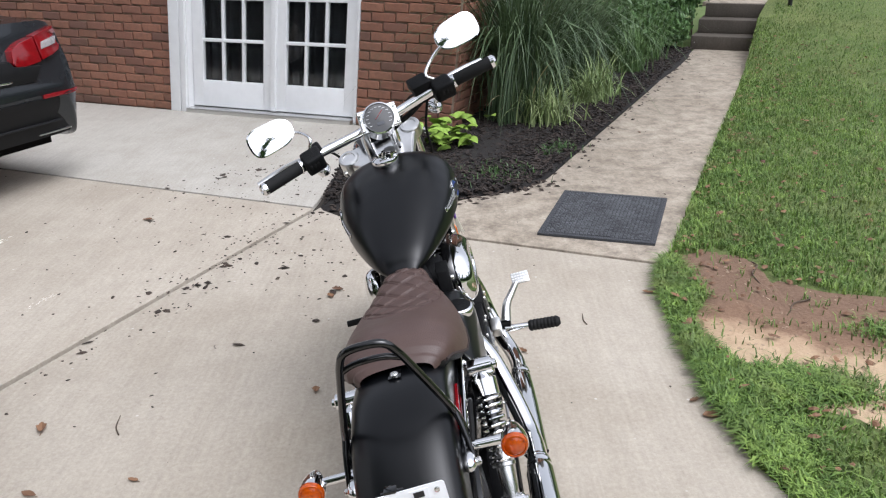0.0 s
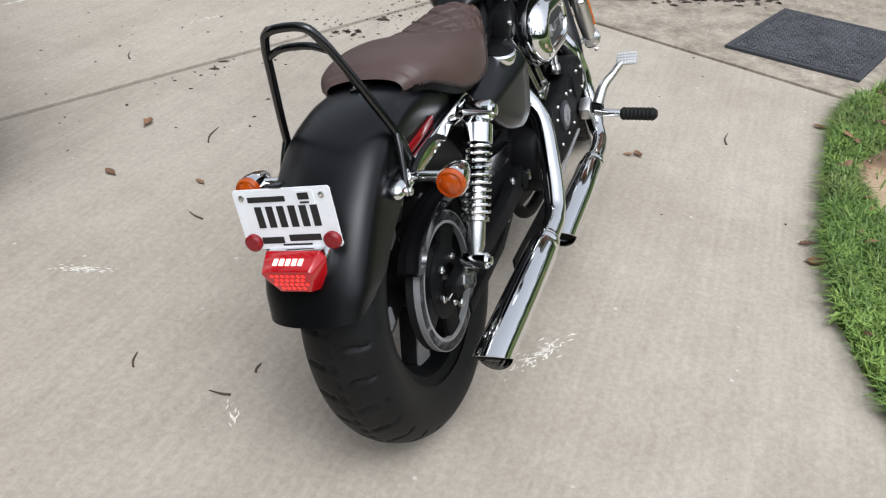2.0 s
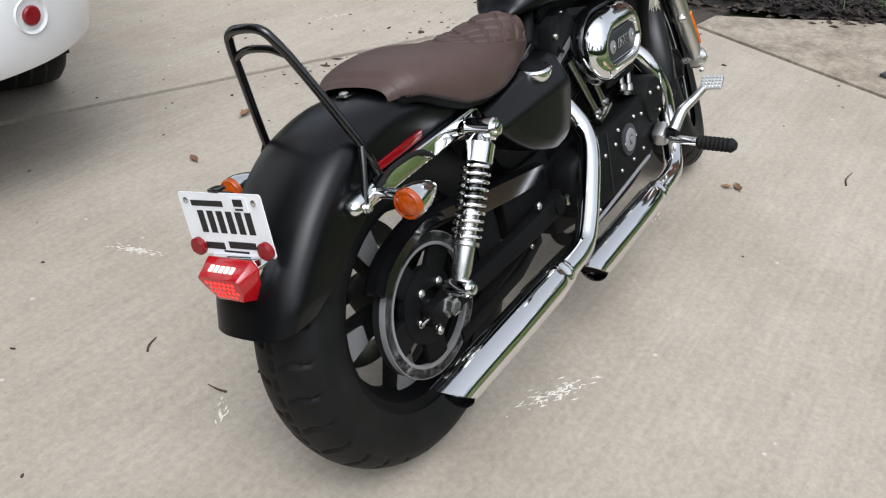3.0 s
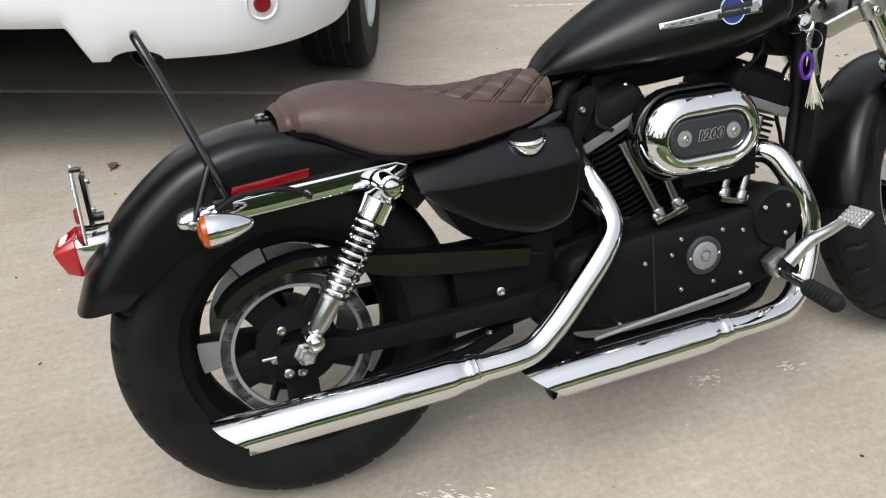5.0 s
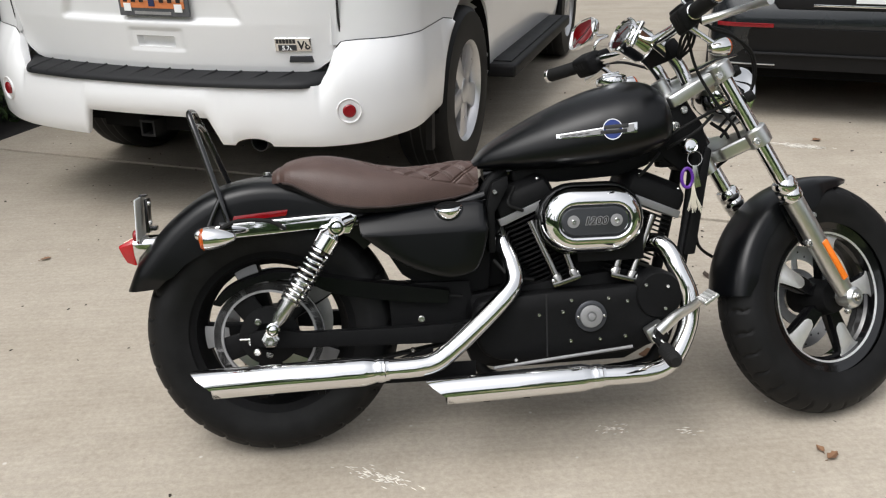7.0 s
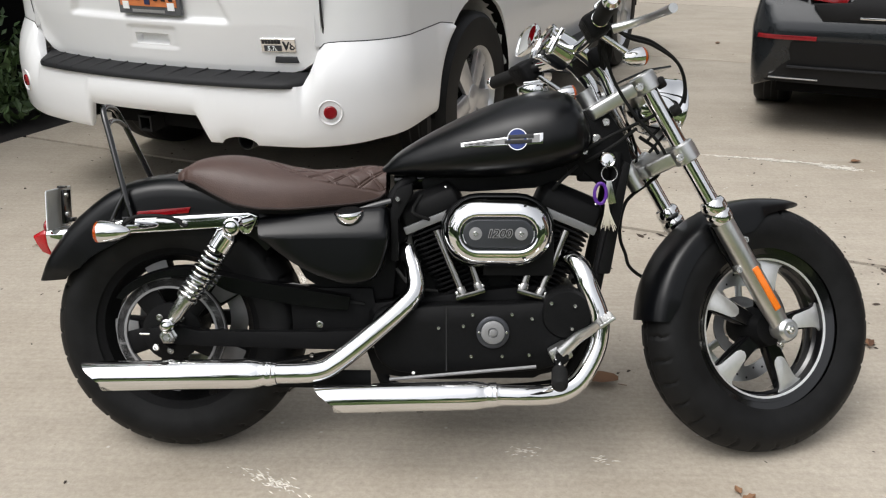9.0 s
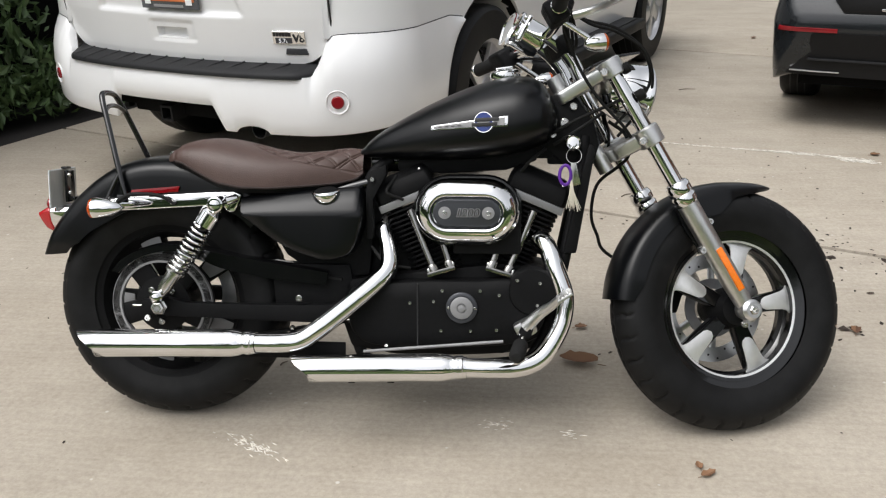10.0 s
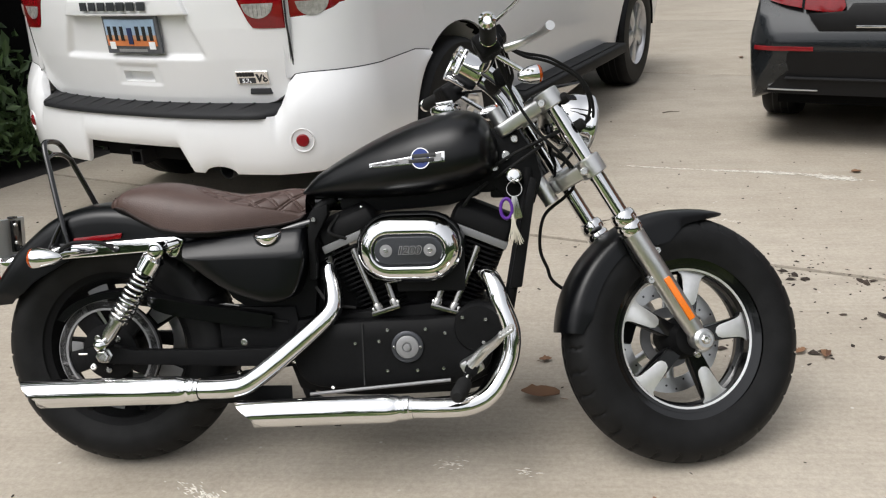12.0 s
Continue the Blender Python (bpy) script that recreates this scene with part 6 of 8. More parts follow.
# Head lamp
HD = (FM.to_3x3() @ FRAME.to_3x3().inverted() @ Vector((0.985, 0, -0.17))).normalized()
HC = F(0.165, 0, -0.095)
hl = Geo().lathe([(0.0, -0.095), (0.030, -0.090), (0.055, -0.070), (0.070, -0.040), (0.076, -0.010), (0.078, 0.018), (0.081, 0.022), (0.081, 0.032), (0.074, 0.036)], axis(HC, HD), 44).part("head_lamp", CHROME, bike, "round chrome head lamp")
Geo().lathe([(0.075, 0.030), (0.070, 0.040), (0.045, 0.050), (0, 0.054)], axis(HC, HD), 44).part("lamp_lens", CLEARLENS, hl)
V = FRAME.inverted()
g = Geo().rings([[F(f, y, s + h) for y in np.linspace(-0.06, 0.06, 7) for h in (0,)] + [F(f, y, s - 0.006) for y in np.linspace(0.06, -0.06, 7)] for f, s, h in ((0.085, 0.020, 0.006), (0.15, 0.012, 0.006), (0.215, -0.012, 0.004))])
g.part("lamp_visor", GLOSSBLK, hl, "black lamp visor", bevel=0.002)
# Cables from the controls
for sd, pts in ((-1, ((0.03, -0.215, 0.145), (0.07, -0.19, 0.10), (0.125, -0.175, 0.055), (0.175, -0.15, -0.02), (0.165, -0.10, -0.10), (0.06, -0.05, -0.14))), (-1, ((0.03, -0.20, 0.15), (0.08, -0.17, 0.11), (0.145, -0.15, 0.06), (0.195, -0.12, -0.03), (0.175, -0.07, -0.12), (0.06, -0.03, -0.17))), (-1, ((0.02, -0.17, 0.14), (0.015, -0.135, 0.04), (0.02, -0.130, -0.06), (0.05, -0.11, -0.15), (0.07, -0.075, -0.205))), (1, ((0.03, 0.215, 0.145), (0.09, 0.18, 0.10), (0.14, 0.13, 0.0), (0.10, 0.08, -0.14), (0.05, 0.05, -0.20)))):
    Geo().tube([F(*p) for p in pts], 0.0039, 8, smooth=8).part("cable", RUBBER, bike)
Geo().tube([Vector((1.160, 0.0, 0.80)), Vector((1.205, 0.0, 0.765)), Vector((1.215, 0.010, 0.713)), Vector((1.194, 0.030, 0.684)), Vector((1.140, 0.040, 0.635)), Vector((1.127, 0.050, 0.556)), Vector((1.144, 0.060, 0.500)), Vector((1.181, 0.070, 0.441)), F(OFF - 0.05, 0.09, -0.62)], 0.0046, 8, smooth=8).part("brake_hose", RUBBER, bike)


# ---- the house: brick walls and white double doors ----
WU = 4.59  # the front wall's face on the grid
# The drive falls away across the house: its plumb lines lean against the paving.
PLUMB = GRID @ Matrix(((1, 0, 0, 0), (0, 1, -0.11, 0), (0, 0, 1, 0), (0, 0, 0, 1)))


def wall_box(name, u0, u1, v0, v1, z0, z1, mat, label):
    ob = Geo().box(((u0 + u1) / 2, (v0 + v1) / 2, (z0 + z1) / 2), (u1 - u0, v1 - v0, z1 - z0), PLUMB).part(name, mat)
    return tagged(ob, label, "wall", kind="structure")


wall_left = wall_box("wall_front", WU + 0.012, WU + 0.25, 4.66, 14.0, -0.1, 2.75, MORTAR, "red brick wall with pale mortar joints")
wall_pier = wall_box("wall_pier", WU + 0.012, WU + 0.25, 2.043, 2.855, -0.1, 2.75, MORTAR, "red brick pier beside the doors")
wall_head = wall_box("wall_lintel", WU + 0.012, WU + 0.25, 2.855, 4.66, 2.22, 2.75, MORTAR, "brick wall above the doors")
wall_side = wall_box("wall_side", WU + 0.25, 12.0, 2.043, 2.25, -0.1, 2.75, MORTAR, "red brick side wall behind the planting")
back = wall_box("wall_back", 11.8, 12.0, 2.25, 14.0, -0.1, 2.75, MORTAR, "plain brick back wall")
roof = Geo().rings([[grid(u, v, z) for u, z in ((4.50, 2.75), (4.50, 2.86), (8.3, 4.4), (12.4, 2.82), (12.4, 2.70))] for v in (1.6, 14.3)]).part("roof", plain("grey_shingles", (0.10, 0.095, 0.09), 0.9, vary=0.3, scale=12))
tagged(roof, "grey shingled roof", "roof", kind="structure")

# White frame and double doors
tagged(Geo().box((WU + 0.05, 4.564, 1.10), (0.16, 0.190, 2.24), PLUMB).part("trim", WHITE, bevel=0.01), "wide white door casing", "trim", kind="structure")
tagged(Geo().box((WU - 0.028, 4.600, 1.10), (0.03, 0.105, 2.24), PLUMB).part("trim", WHITE, bevel=0.006), "white door casing moulding", "trim", kind="structure")
tagged(Geo().box((WU - 0.034, 4.510, 1.10), (0.02, 0.05, 2.24), PLUMB).part("trim", WHITE, bevel=0.006), "white door casing moulding", "trim", kind="structure")
tagged(Geo().box((WU + 0.05, 2.869, 1.10), (0.10, 0.026, 2.24), PLUMB).part("trim", WHITE, bevel=0.004), "narrow white door jamb", "trim", kind="structure")
tagged(Geo().box((WU + 0.05, 3.67, 2.18), (0.14, 1.58, 0.10), PLUMB).part("trim", WHITE, bevel=0.006), "white door head", "trim", kind="structure")
tagged(Geo().box((WU + 0.03, 3.67, 0.012), (0.20, 1.60, 0.05), PLUMB).part("threshold", ALU, bevel=0.006), "worn pale metal threshold", "threshold", kind="structure")


def door_leaf(v0, v1, name):
    """A door with a kick panel, stiles, muntins and panes."""
    d = thing(name, Matrix.Identity(4), "white painted French door with dark curtained panes", "door", "double doors of the house", "structure")
    u, w = WU + 0.055, v1 - v0
    st = 0.105
    for vv in (v0 + st / 2, v1 - st / 2):
        Geo().box((u, vv, 1.075), (0.044, st, 2.06), PLUMB).part("stile", WHITE, d, bevel=0.004)
    pv0, pv1 = v0 + st, v1 - st
    Geo().box((u, (v0 + v1) / 2, 0.155), (0.044, w - 2 * st, 0.22), PLUMB).part("kick_panel", WHITE, d, bevel=0.003)
    Geo().box((u, (v0 + v1) / 2, 2.035), (0.044, w - 2 * st, 0.14), PLUMB).part("top_rail", WHITE, d, bevel=0.003)
    z0, z1, rows = 0.265, 1.965, 5
    for k in range(1, 3):
        vv = pv0 + (pv1 - pv0) * k / 3
        Geo().box((u, vv, (z0 + z1) / 2), (0.036, 0.026, z1 - z0), PLUMB).part("muntin", WHITE, d, bevel=0.006)
    for k in range(1, rows):
        zz = z0 + (z1 - z0) * k / rows
        Geo().box((u - 0.001, (pv0 + pv1) / 2, zz), (0.036, pv1 - pv0, 0.026), PLUMB).part("muntin", WHITE, d, bevel=0.006)
    for i in range(3):
        for j in range(rows):
            a, b = pv0 + (pv1 - pv0) * (i + 0.5) / 3, z0 + (z1 - z0) * (j + 0.5) / rows
            Geo().box((u + 0.006, a, b), (0.004, (pv1 - pv0) / 3 - 0.02, (z1 - z0) / rows - 0.02), PLUMB).part("pane", GLASS, d)
    return d


door_leaf(3.648, 4.464, "door_1")
door_leaf(2.884, 3.641, "door_2")
tagged(Geo().box((WU + 0.022, 3.645, 1.075), (0.03, 0.05, 2.06), PLUMB).part("astragal", WHITE, bevel=0.008), "white strip covering the gap between the doors", "trim", kind="structure")
for z in (0.42, 1.0):
    tagged(Geo().lathe([(0.028, 0), (0.030, 0.006), (0.012, 0.012), (0.012, 0.035), (0.026, 0.045), (0.028, 0.06), (0, 0.07)] if z > 0.9 else [(0.004, 0), (0.004, 0.002), (0, 0.002)], PLUMB @ Matrix.Translation((WU + 0.033, 3.700, z)) @ pose(0, 0, 0, 0, -90, 0), 20).part("door_knob", STEEL), "dull metal door knob on the white door", "knob")
folds = []
for k in range(121):
    v = 2.89 + 1.57 * k / 120
    folds.append((WU + 0.14 + 0.016 * math.sin(v * 62) + 0.008 * math.sin(v * 23 + 1), v))
cur = Geo().rings([[PLUMB @ Vector((a, v, z)) for a, v in folds] for z in (0.05, 1.0, 2.1)], wrap=False).part("curtain", CURTAIN, solid=0.003)
tagged(cur, "dark grey curtain hanging behind the door panes", "curtain")
# Side window behind the tall grass
win = thing("window_1", Matrix.Identity(4), "dark side window with a pale frame", "window", kind="structure")
Geo().box((6.0, 2.035, 1.35), (0.95, 0.03, 1.5), PLUMB).part("pane", CARGLASS, win)
for a, b, c, d in ((5.5, 1.35, 0.06, 1.6), (6.5, 1.35, 0.06, 1.6), (6.0, 0.58, 1.06, 0.06), (6.0, 2.12, 1.06, 0.06)):
    Geo().box((a, 2.03, b), (c, 0.05, d), PLUMB).part("window_frame", WHITE, win, bevel=0.005)


# ---- cars ----
def car_shell(rear_v, length, cu, stations, wheels, sill, arch_r, wheel_z, step=0.04):
    """Sections from tail to nose. stations: (distance from the tail, bottom, half at bottom, shoulder z, half at shoulder, belt z, half at belt).
    The lower rim of each flank rises over the wheels."""
    ss = np.arange(0, length + 1e-6, step)
    cols = list(zip(*stations))
    rings = []
    for s in ss:
        zb, hb, zs, hs, zt, ht = (float(np.interp(s, cols[0], c)) for c in cols[1:])
        low = zb
        for w in wheels:
            d = abs(s - w)
            if d < arch_r:
                low = max(low, wheel_z + math.sqrt(arch_r ** 2 - d ** 2))
        prof = []
        for k in range(13):
            f = k / 12
            z = low + (zt - low) * f
            zz = zb + (zt - zb) * ((z - zb) / (zt - zb))
            half = float(np.interp(zz, (zb, zb + 0.10, zs, zt), (hb, hb + (hs - hb) * 0.45, hs, ht)))
            prof.append((half, z))
        half = [(max(0.0, prof[0][0] - (0.10 if low == zb else 0.022)), low + 0.03 if low == zb else low), (prof[0][0] - 0.015, low)] + prof
        top = [(prof[-1][0] - 0.05, zt + 0.015), (0.0, zt + 0.03)]
        right = half + top
        rings.append([grid(cu + h, rear_v + s, z) for h, z in right] + [grid(cu - h, rear_v + s, z) for h, z in right[-2::-1]])
    return Geo().rings(rings)


def car_wheel(m, r, width, rim_r, car, spokes, name="wheel", broad=1.0):
    """A wheel about m's z axis, which points outward."""
    w = Geo().lathe([(rim_r * 0.9, -width / 2), (rim_r, -width / 2 + 0.02), (rim_r * 0.95, 0), (rim_r * 0.97, width / 2 - 0.03), (rim_r * 1.03, width / 2 - 0.006), (rim_r * 1.0, width / 2), (rim_r * 0.95, width / 2 - 0.012), (rim_r * 0.90, width / 2 - 0.05), (rim_r * 0.88, -width / 2 + 0.02)], m, 48, caps=False).part(name, WHEELALU, car, "alloy wheel")
    prof = [(rim_r, -width / 2), (rim_r * 1.1, -width * 0.53), (r * 0.93, -width * 0.51), (r * 0.985, -width * 0.43), (r, -width * 0.3), (r, width * 0.3), (r * 0.985, width * 0.43), (r * 0.93, width * 0.51), (rim_r * 1.1, width * 0.53), (rim_r, width / 2)]
    Geo().lathe(prof, m, 64, caps=False).part("tyre", TYRE, w, "black car tyre")
    for j in range(3):
        rr = Geo().lathe([(r + 0.0012, width * (-0.2 + 0.2 * j) - 0.004), (r + 0.0012, width * (-0.2 + 0.2 * j) + 0.004)], m, 64, caps=False)
        rr.part("tread_groove", INK, w)
    for k in range(spokes):
        spoke_geo(m, 2 * math.pi * k / spokes, 0.035, rim_r * 0.93, 0.030 * broad, 0.042 * broad, width / 2 - 0.030, width / 2 - 0.035, 0.012).part("spoke", WHEELALU, w)
    Geo().lathe([(0.062, width / 2 - 0.04), (0.060, width / 2 - 0.015), (0.04, width / 2 - 0.008), (0, width / 2 - 0.006)], m, 28).part("hub_cap", WHEELALU, w)
    Geo().lathe([(rim_r * 0.86, -0.02), (rim_r * 0.86, 0.0), (0, 0.0)], m, 32).part("brake_drum", UNDER, w)
    return w


# White estate car
SU, SV = -1.19, 1.25
PIV = Matrix.Translation(grid(-0.25, 2.4))
suv = thing("estate_car", PIV @ pose(0, 0, 0, 0, 0, 1.0) @ PIV.inverted(), "large white four-wheel-drive estate car parked on the driveway", "car")
st = [(0.0, 0.60, 0.78, 0.72, 0.80, 1.02, 0.80), (0.05, 0.60, 0.86, 0.72, 0.885, 1.03, 0.875), (0.11, 0.60, 0.92, 0.72, 0.945, 1.04, 0.93), (0.2, 0.60, 0.955, 0.72, 0.982, 1.05, 0.965), (0.33, 0.60, 0.97, 0.72, 1.004, 1.06, 0.985), (0.64, 0.60, 0.97, 0.72, 1.008, 1.06, 0.99), (0.66, 0.40, 0.96, 0.75, 1.003, 1.06, 0.990), (1.2, 0.38, 0.96, 0.80, 1.005, 1.07, 0.99), (3.2, 0.36, 0.96, 0.80, 1.005, 1.07, 0.99), (4.3, 0.36, 0.96, 0.80, 1.005, 1.08, 0.97), (4.9, 0.40, 0.92, 0.75, 0.96, 1.00, 0.90), (5.2, 0.48, 0.80, 0.70, 0.84, 0.85, 0.78)]
body = car_shell(SV + 0.84, 4.285, SU, [(max(0.0, s - 0.715), *r) for s, *r in st if s > 0.65], (0.31, 3.41), 0.38, 0.475, 0.41).part("body", CARWHITE, suv, "white painted body", sharp=40)
# greenhouse
rings = []
for s, zt, hb, ht in ((0.26, 1.25, 0.70, 0.66), (0.30, 1.50, 0.78, 0.68), (0.40, 1.80, 0.90, 0.72), (0.55, 1.88, 0.955, 0.76), (2.2, 1.92, 0.965, 0.76), (3.1, 1.86, 0.955, 0.74), (3.55, 1.52, 0.945, 0.80), (4.0, 1.12, 0.93, 0.90)):
    rings.append([grid(SU + h, SV + s, z) for h, z in ((hb, 1.02), (hb * 0.985, 1.06), (ht + 0.03, zt - 0.12), (ht - 0.03, zt - 0.02), (0, zt))] + [grid(SU - h, SV + s, z) for h, z in ((ht - 0.03, zt - 0.02), (ht + 0.03, zt - 0.12), (hb * 0.985, 1.06), (hb, 1.02))])
Geo().rings(rings).part("cabin", CARWHITE, suv, "white roof and pillars", bevel=0.0, sharp=50)
for s0, s1 in ((0.62, 1.30), (1.42, 2.30), (2.42, 3.20)):
    for sd in (1, -1):
        Geo().rings([[grid(SU + sd * (h + o), SV + s, z) for h, z in ((0.955, 1.12), (0.79, 1.76))] + [grid(SU + sd * (h + o + 0.006), SV + s, z) for h, z in ((0.79, 1.76), (0.955, 1.12))] for s, o in ((s0, 0.002), (s1, 0.002))]).part("side_window", CARGLASS, suv)
# The tail: one curved surface carries gate, lamps and fittings; h runs across the car, from its middle
def tail_v(h, z):
    """How far the tail's skin lies ahead of the rearmost line."""
    return float(np.interp(z, (0.64, 0.70, 0.86, 0.98, 1.08, 1.3, 1.8), (0.045, 0.03, 0.008, 0, 0, 0.02, 0.25))) + 0.055 + 0.12 * (abs(h) / 0.74) ** 2.2


def soft_step(x, a, b):
    t = min(1.0, max(0.0, (x - a) / (b - a)))
    return t * t * (3 - 2 * t)


def hollow(h, z):
    """Pressed recesses for the number plate and the handle."""
    w = 0.42 - (z - 0.86) * 0.42
    d = 0.022 * soft_step(w - abs(h + 0.02), 0.0, 0.03) * soft_step(z, 0.858, 0.885)
    d += 0.006 * soft_step(0.124 - abs(h - 0.016), 0, 0.008) * soft_step(0.0455 - abs(z - 0.7965), 0, 0.008)
    d += 0.030 * soft_step(0.084 - abs(h - 0.012), 0, 0.010) * soft_step(0.021 - abs(z - 0.788), 0, 0.007)
    return d


def gate_half(z):
    return float(np.interp(z, (0.675, 0.69, 0.72, 0.76, 0.80, 1.0, 1.3, 1.8), (0.60, 0.655, 0.70, 0.730, 0.740, 0.745, 0.743, 0.66)))


zs = list(np.arange(0.675, 1.115, 0.0075)) + [1.14, 1.2, 1.26, 1.32, 1.45, 1.6, 1.75]
gate = Geo().rings([[grid(SU + a * gate_half(z), SV + tail_v(a * gate_half(z), z) + hollow(a * gate_half(z), z), z) for a in np.linspace(-1, 1, 141)] + [grid(SU + a * gate_half(z), SV + tail_v(a * gate_half(z), z) + 0.06, z) for a in np.linspace(1, -1, 141)] for z in zs]).part("tailgate", CARWHITE, suv, "white tailgate with a recess for the number plate", sharp=60)


def tail(h0, h1, z0, z1, off, d, mat, name, label="", parent=None, bevel=0.004, taper=0.0):
    """A block that follows the tail; off is how far it stands out."""
    def at(h, z, o):
        return grid(SU + h, SV + tail_v(h, z) - o, z)
    low = [(float(h), z0) for h in np.linspace(h0, h1, 21)]
    up = [(float(h), z1) for h in np.linspace(h1 - taper, h0 + taper, 21)]
    g = Geo().rings([[at(h, z, o) for h, z in low + up] for o in (off, off - d)])
    return g.part(name, mat, parent or suv, label, bevel=bevel, seg=3)


tail(-0.56, 0.56, 1.36, 1.72, 0.012, 0.03, CARGLASS, "rear_window", parent=gate)
bar = tail(-0.352, 0.345, 1.040, 1.108, 0.020, 0.04, CARWHITE, "name_bar", "white garnish with dark raised bars", gate, 0.010, 0.03)
for k in range(7):
    tail(-0.225 + 0.056 * k, -0.225 + 0.056 * k + 0.040, 1.062, 1.096, 0.024, 0.006, INSERT, "bar", parent=bar, bevel=0.001)
sp = tail(-0.122, 0.184, 0.886, 1.040, 0.004, 0.014, plain("grey_plate_surround", (0.10, 0.105, 0.115), 0.4), "number_plate", "framed number plate with dark bars on blue and orange", bevel=0.003)
tail(-0.108, 0.170, 0.962, 1.026, 0.0065, 0.003, PLATE_BLUE, "plate_band", parent=sp, bevel=0.0)
tail(-0.108, 0.170, 0.945, 0.962, 0.0065, 0.003, plain("pale_orange_plate_band", (0.56, 0.30, 0.18), 0.4), "plate_band", parent=sp, bevel=0.0)
tail(-0.108, 0.170, 0.918, 0.945, 0.0065, 0.003, PLATE_ORANGE, "plate_band", parent=sp, bevel=0.0)
for k in range(6):
    x = -0.098 + 0.036 * k + (0.052 if k > 2 else 0)
    tail(x + 0.004, x + 0.022, 0.940, 0.998, 0.0085, 0.002, INK, "bar", parent=sp, bevel=0.0)
tail(0.018, 0.044, 0.925, 0.992, 0.0085, 0.002, plain("dark_blue_plate_print", (0.02, 0.03, 0.09), 0.5), "bar", parent=sp, bevel=0.0)
tail(-0.05, 0.11, 0.894, 0.905, 0.0065, 0.002, LETTER, "bar", parent=sp, bevel=0.0)
for x in (-0.095, 0.128):
    tail(x, x + 0.032, 0.905, 0.935, 0.0085, 0.002, PLATE, "sticker", parent=sp, bevel=0.0)
b1 = tail(0.507, 0.643, 0.760, 0.813, 0.006, 0.010, CHROME, "badge", "chrome badge with raised characters", gate, 0.002)
for k in range(6):
    tail(0.513 + 0.0125 * k, 0.523 + 0.0125 * k, 0.792, 0.808, 0.0085, 0.004, INK, "bar", parent=b1, bevel=0)
tail(0.520, 0.588, 0.764, 0.786, 0.0075, 0.003, INSERT, "panel", parent=b1, bevel=0)
tail(0.552, 0.645, 0.718, 0.743, 0.006, 0.010, INSERT, "badge", "small dark badge", gate, 0.003, 0.006)


def lettering(body, size, m, parent, mat, label):
    """Raised characters as one mesh."""
    c = bpy.data.curves.new("characters", "FONT")
    c.body, c.size, c.extrude, c.offset, c.align_x = body, size, 0.001, size * 0.02, "CENTER"
    tmp = new("characters_outline", c)
    bpy.context.view_layer.update()
    ob = new("characters", bpy.data.meshes.new_from_object(tmp))
    bpy.data.objects.remove(tmp)
    ob.data.materials.clear()
    ob.data.materials.append(mat)
    ob.parent = parent
    ob.matrix_basis = m
    ob["label"] = label
    return ob


for body_text, size, h, z, mt in (("V8", 0.044, 0.617, 0.770, INK), ("5.7L", 0.024, 0.554, 0.767, PLATE)):
    lettering(body_text, size, GRID @ Matrix.Translation((SU + h, SV + tail_v(h, z) - 0.0095, z)) @ pose(0, 0, 0, 90, 0, 24), b1, mt, "raised characters " + body_text)


# Bumper plan: nearly straight, a round corner, then along the flank to the wheel arch
def bumper_plan(t):
    q = abs(t)
    if q < 0.52:
        h, v = 0.70 * q / 0.52, 0.005 + 0.09 * (q / 0.52) ** 2.4
    elif q < 0.80:
        f = (q - 0.52) / 0.28
        h = (1 - f) ** 2 * 0.70 + 2 * f * (1 - f) * 1.008 + f * f * 1.012
        v = (1 - f) ** 2 * 0.095 + 2 * f * (1 - f) * 0.19 + f * f * 0.45
    else:
        h, v = 1.012, 0.45 + 0.40 * (q - 0.80) / 0.20
    return math.copysign(h, t), v


def outward(t):
    h, v = bumper_plan(t)
    h2, v2 = bumper_plan(t + 0.004 if t < 0.99 else t)
    if t >= 0.99:
        h, v = bumper_plan(t - 0.004)
    return Vector((v2 - v, -(h2 - h), 0)).normalized()


def low_line(u, v):
    z = 0.402
    if -0.318 < u < 0.235:
        z = 0.507
    elif -0.340 < u <= -0.318:
        z = 0.402 + 0.105 * (u + 0.340) / 0.022
    elif 0.235 <= u < 0.290:
        z = 0.507 - 0.105 * (u - 0.235) / 0.055
    if 0.345 < u < 0.50:
        z = max(z, 0.402 + 0.030 * math.sin(math.pi * (u - 0.345) / 0.155) ** 0.5)
    z += float(np.interp(v, (0, 0.09, 0.25, 0.65), (0, 0, 0.025, 0.045)))
    if v > 0.66:
        z = max(z, 0.41 + math.sqrt(max(0, 0.470 ** 2 - (1.15 - v) ** 2)))
    return z


def top_line(t):
    return float(np.interp(abs(t), (0, 0.515, 0.53, 0.545, 0.56, 0.60, 0.80, 0.94, 1), (0.640, 0.640, 0.690, 0.768, 0.797, 0.803, 0.806, 0.815, 0.795)))


def set_in(t):
    """How far the bumper's upper edge leans in to meet the body."""
    return float(np.interp(abs(t), (0, 0.50, 0.55, 0.70, 0.80, 1), (0.012, 0.012, 0.070, 0.040, 0.018, 0.010)))


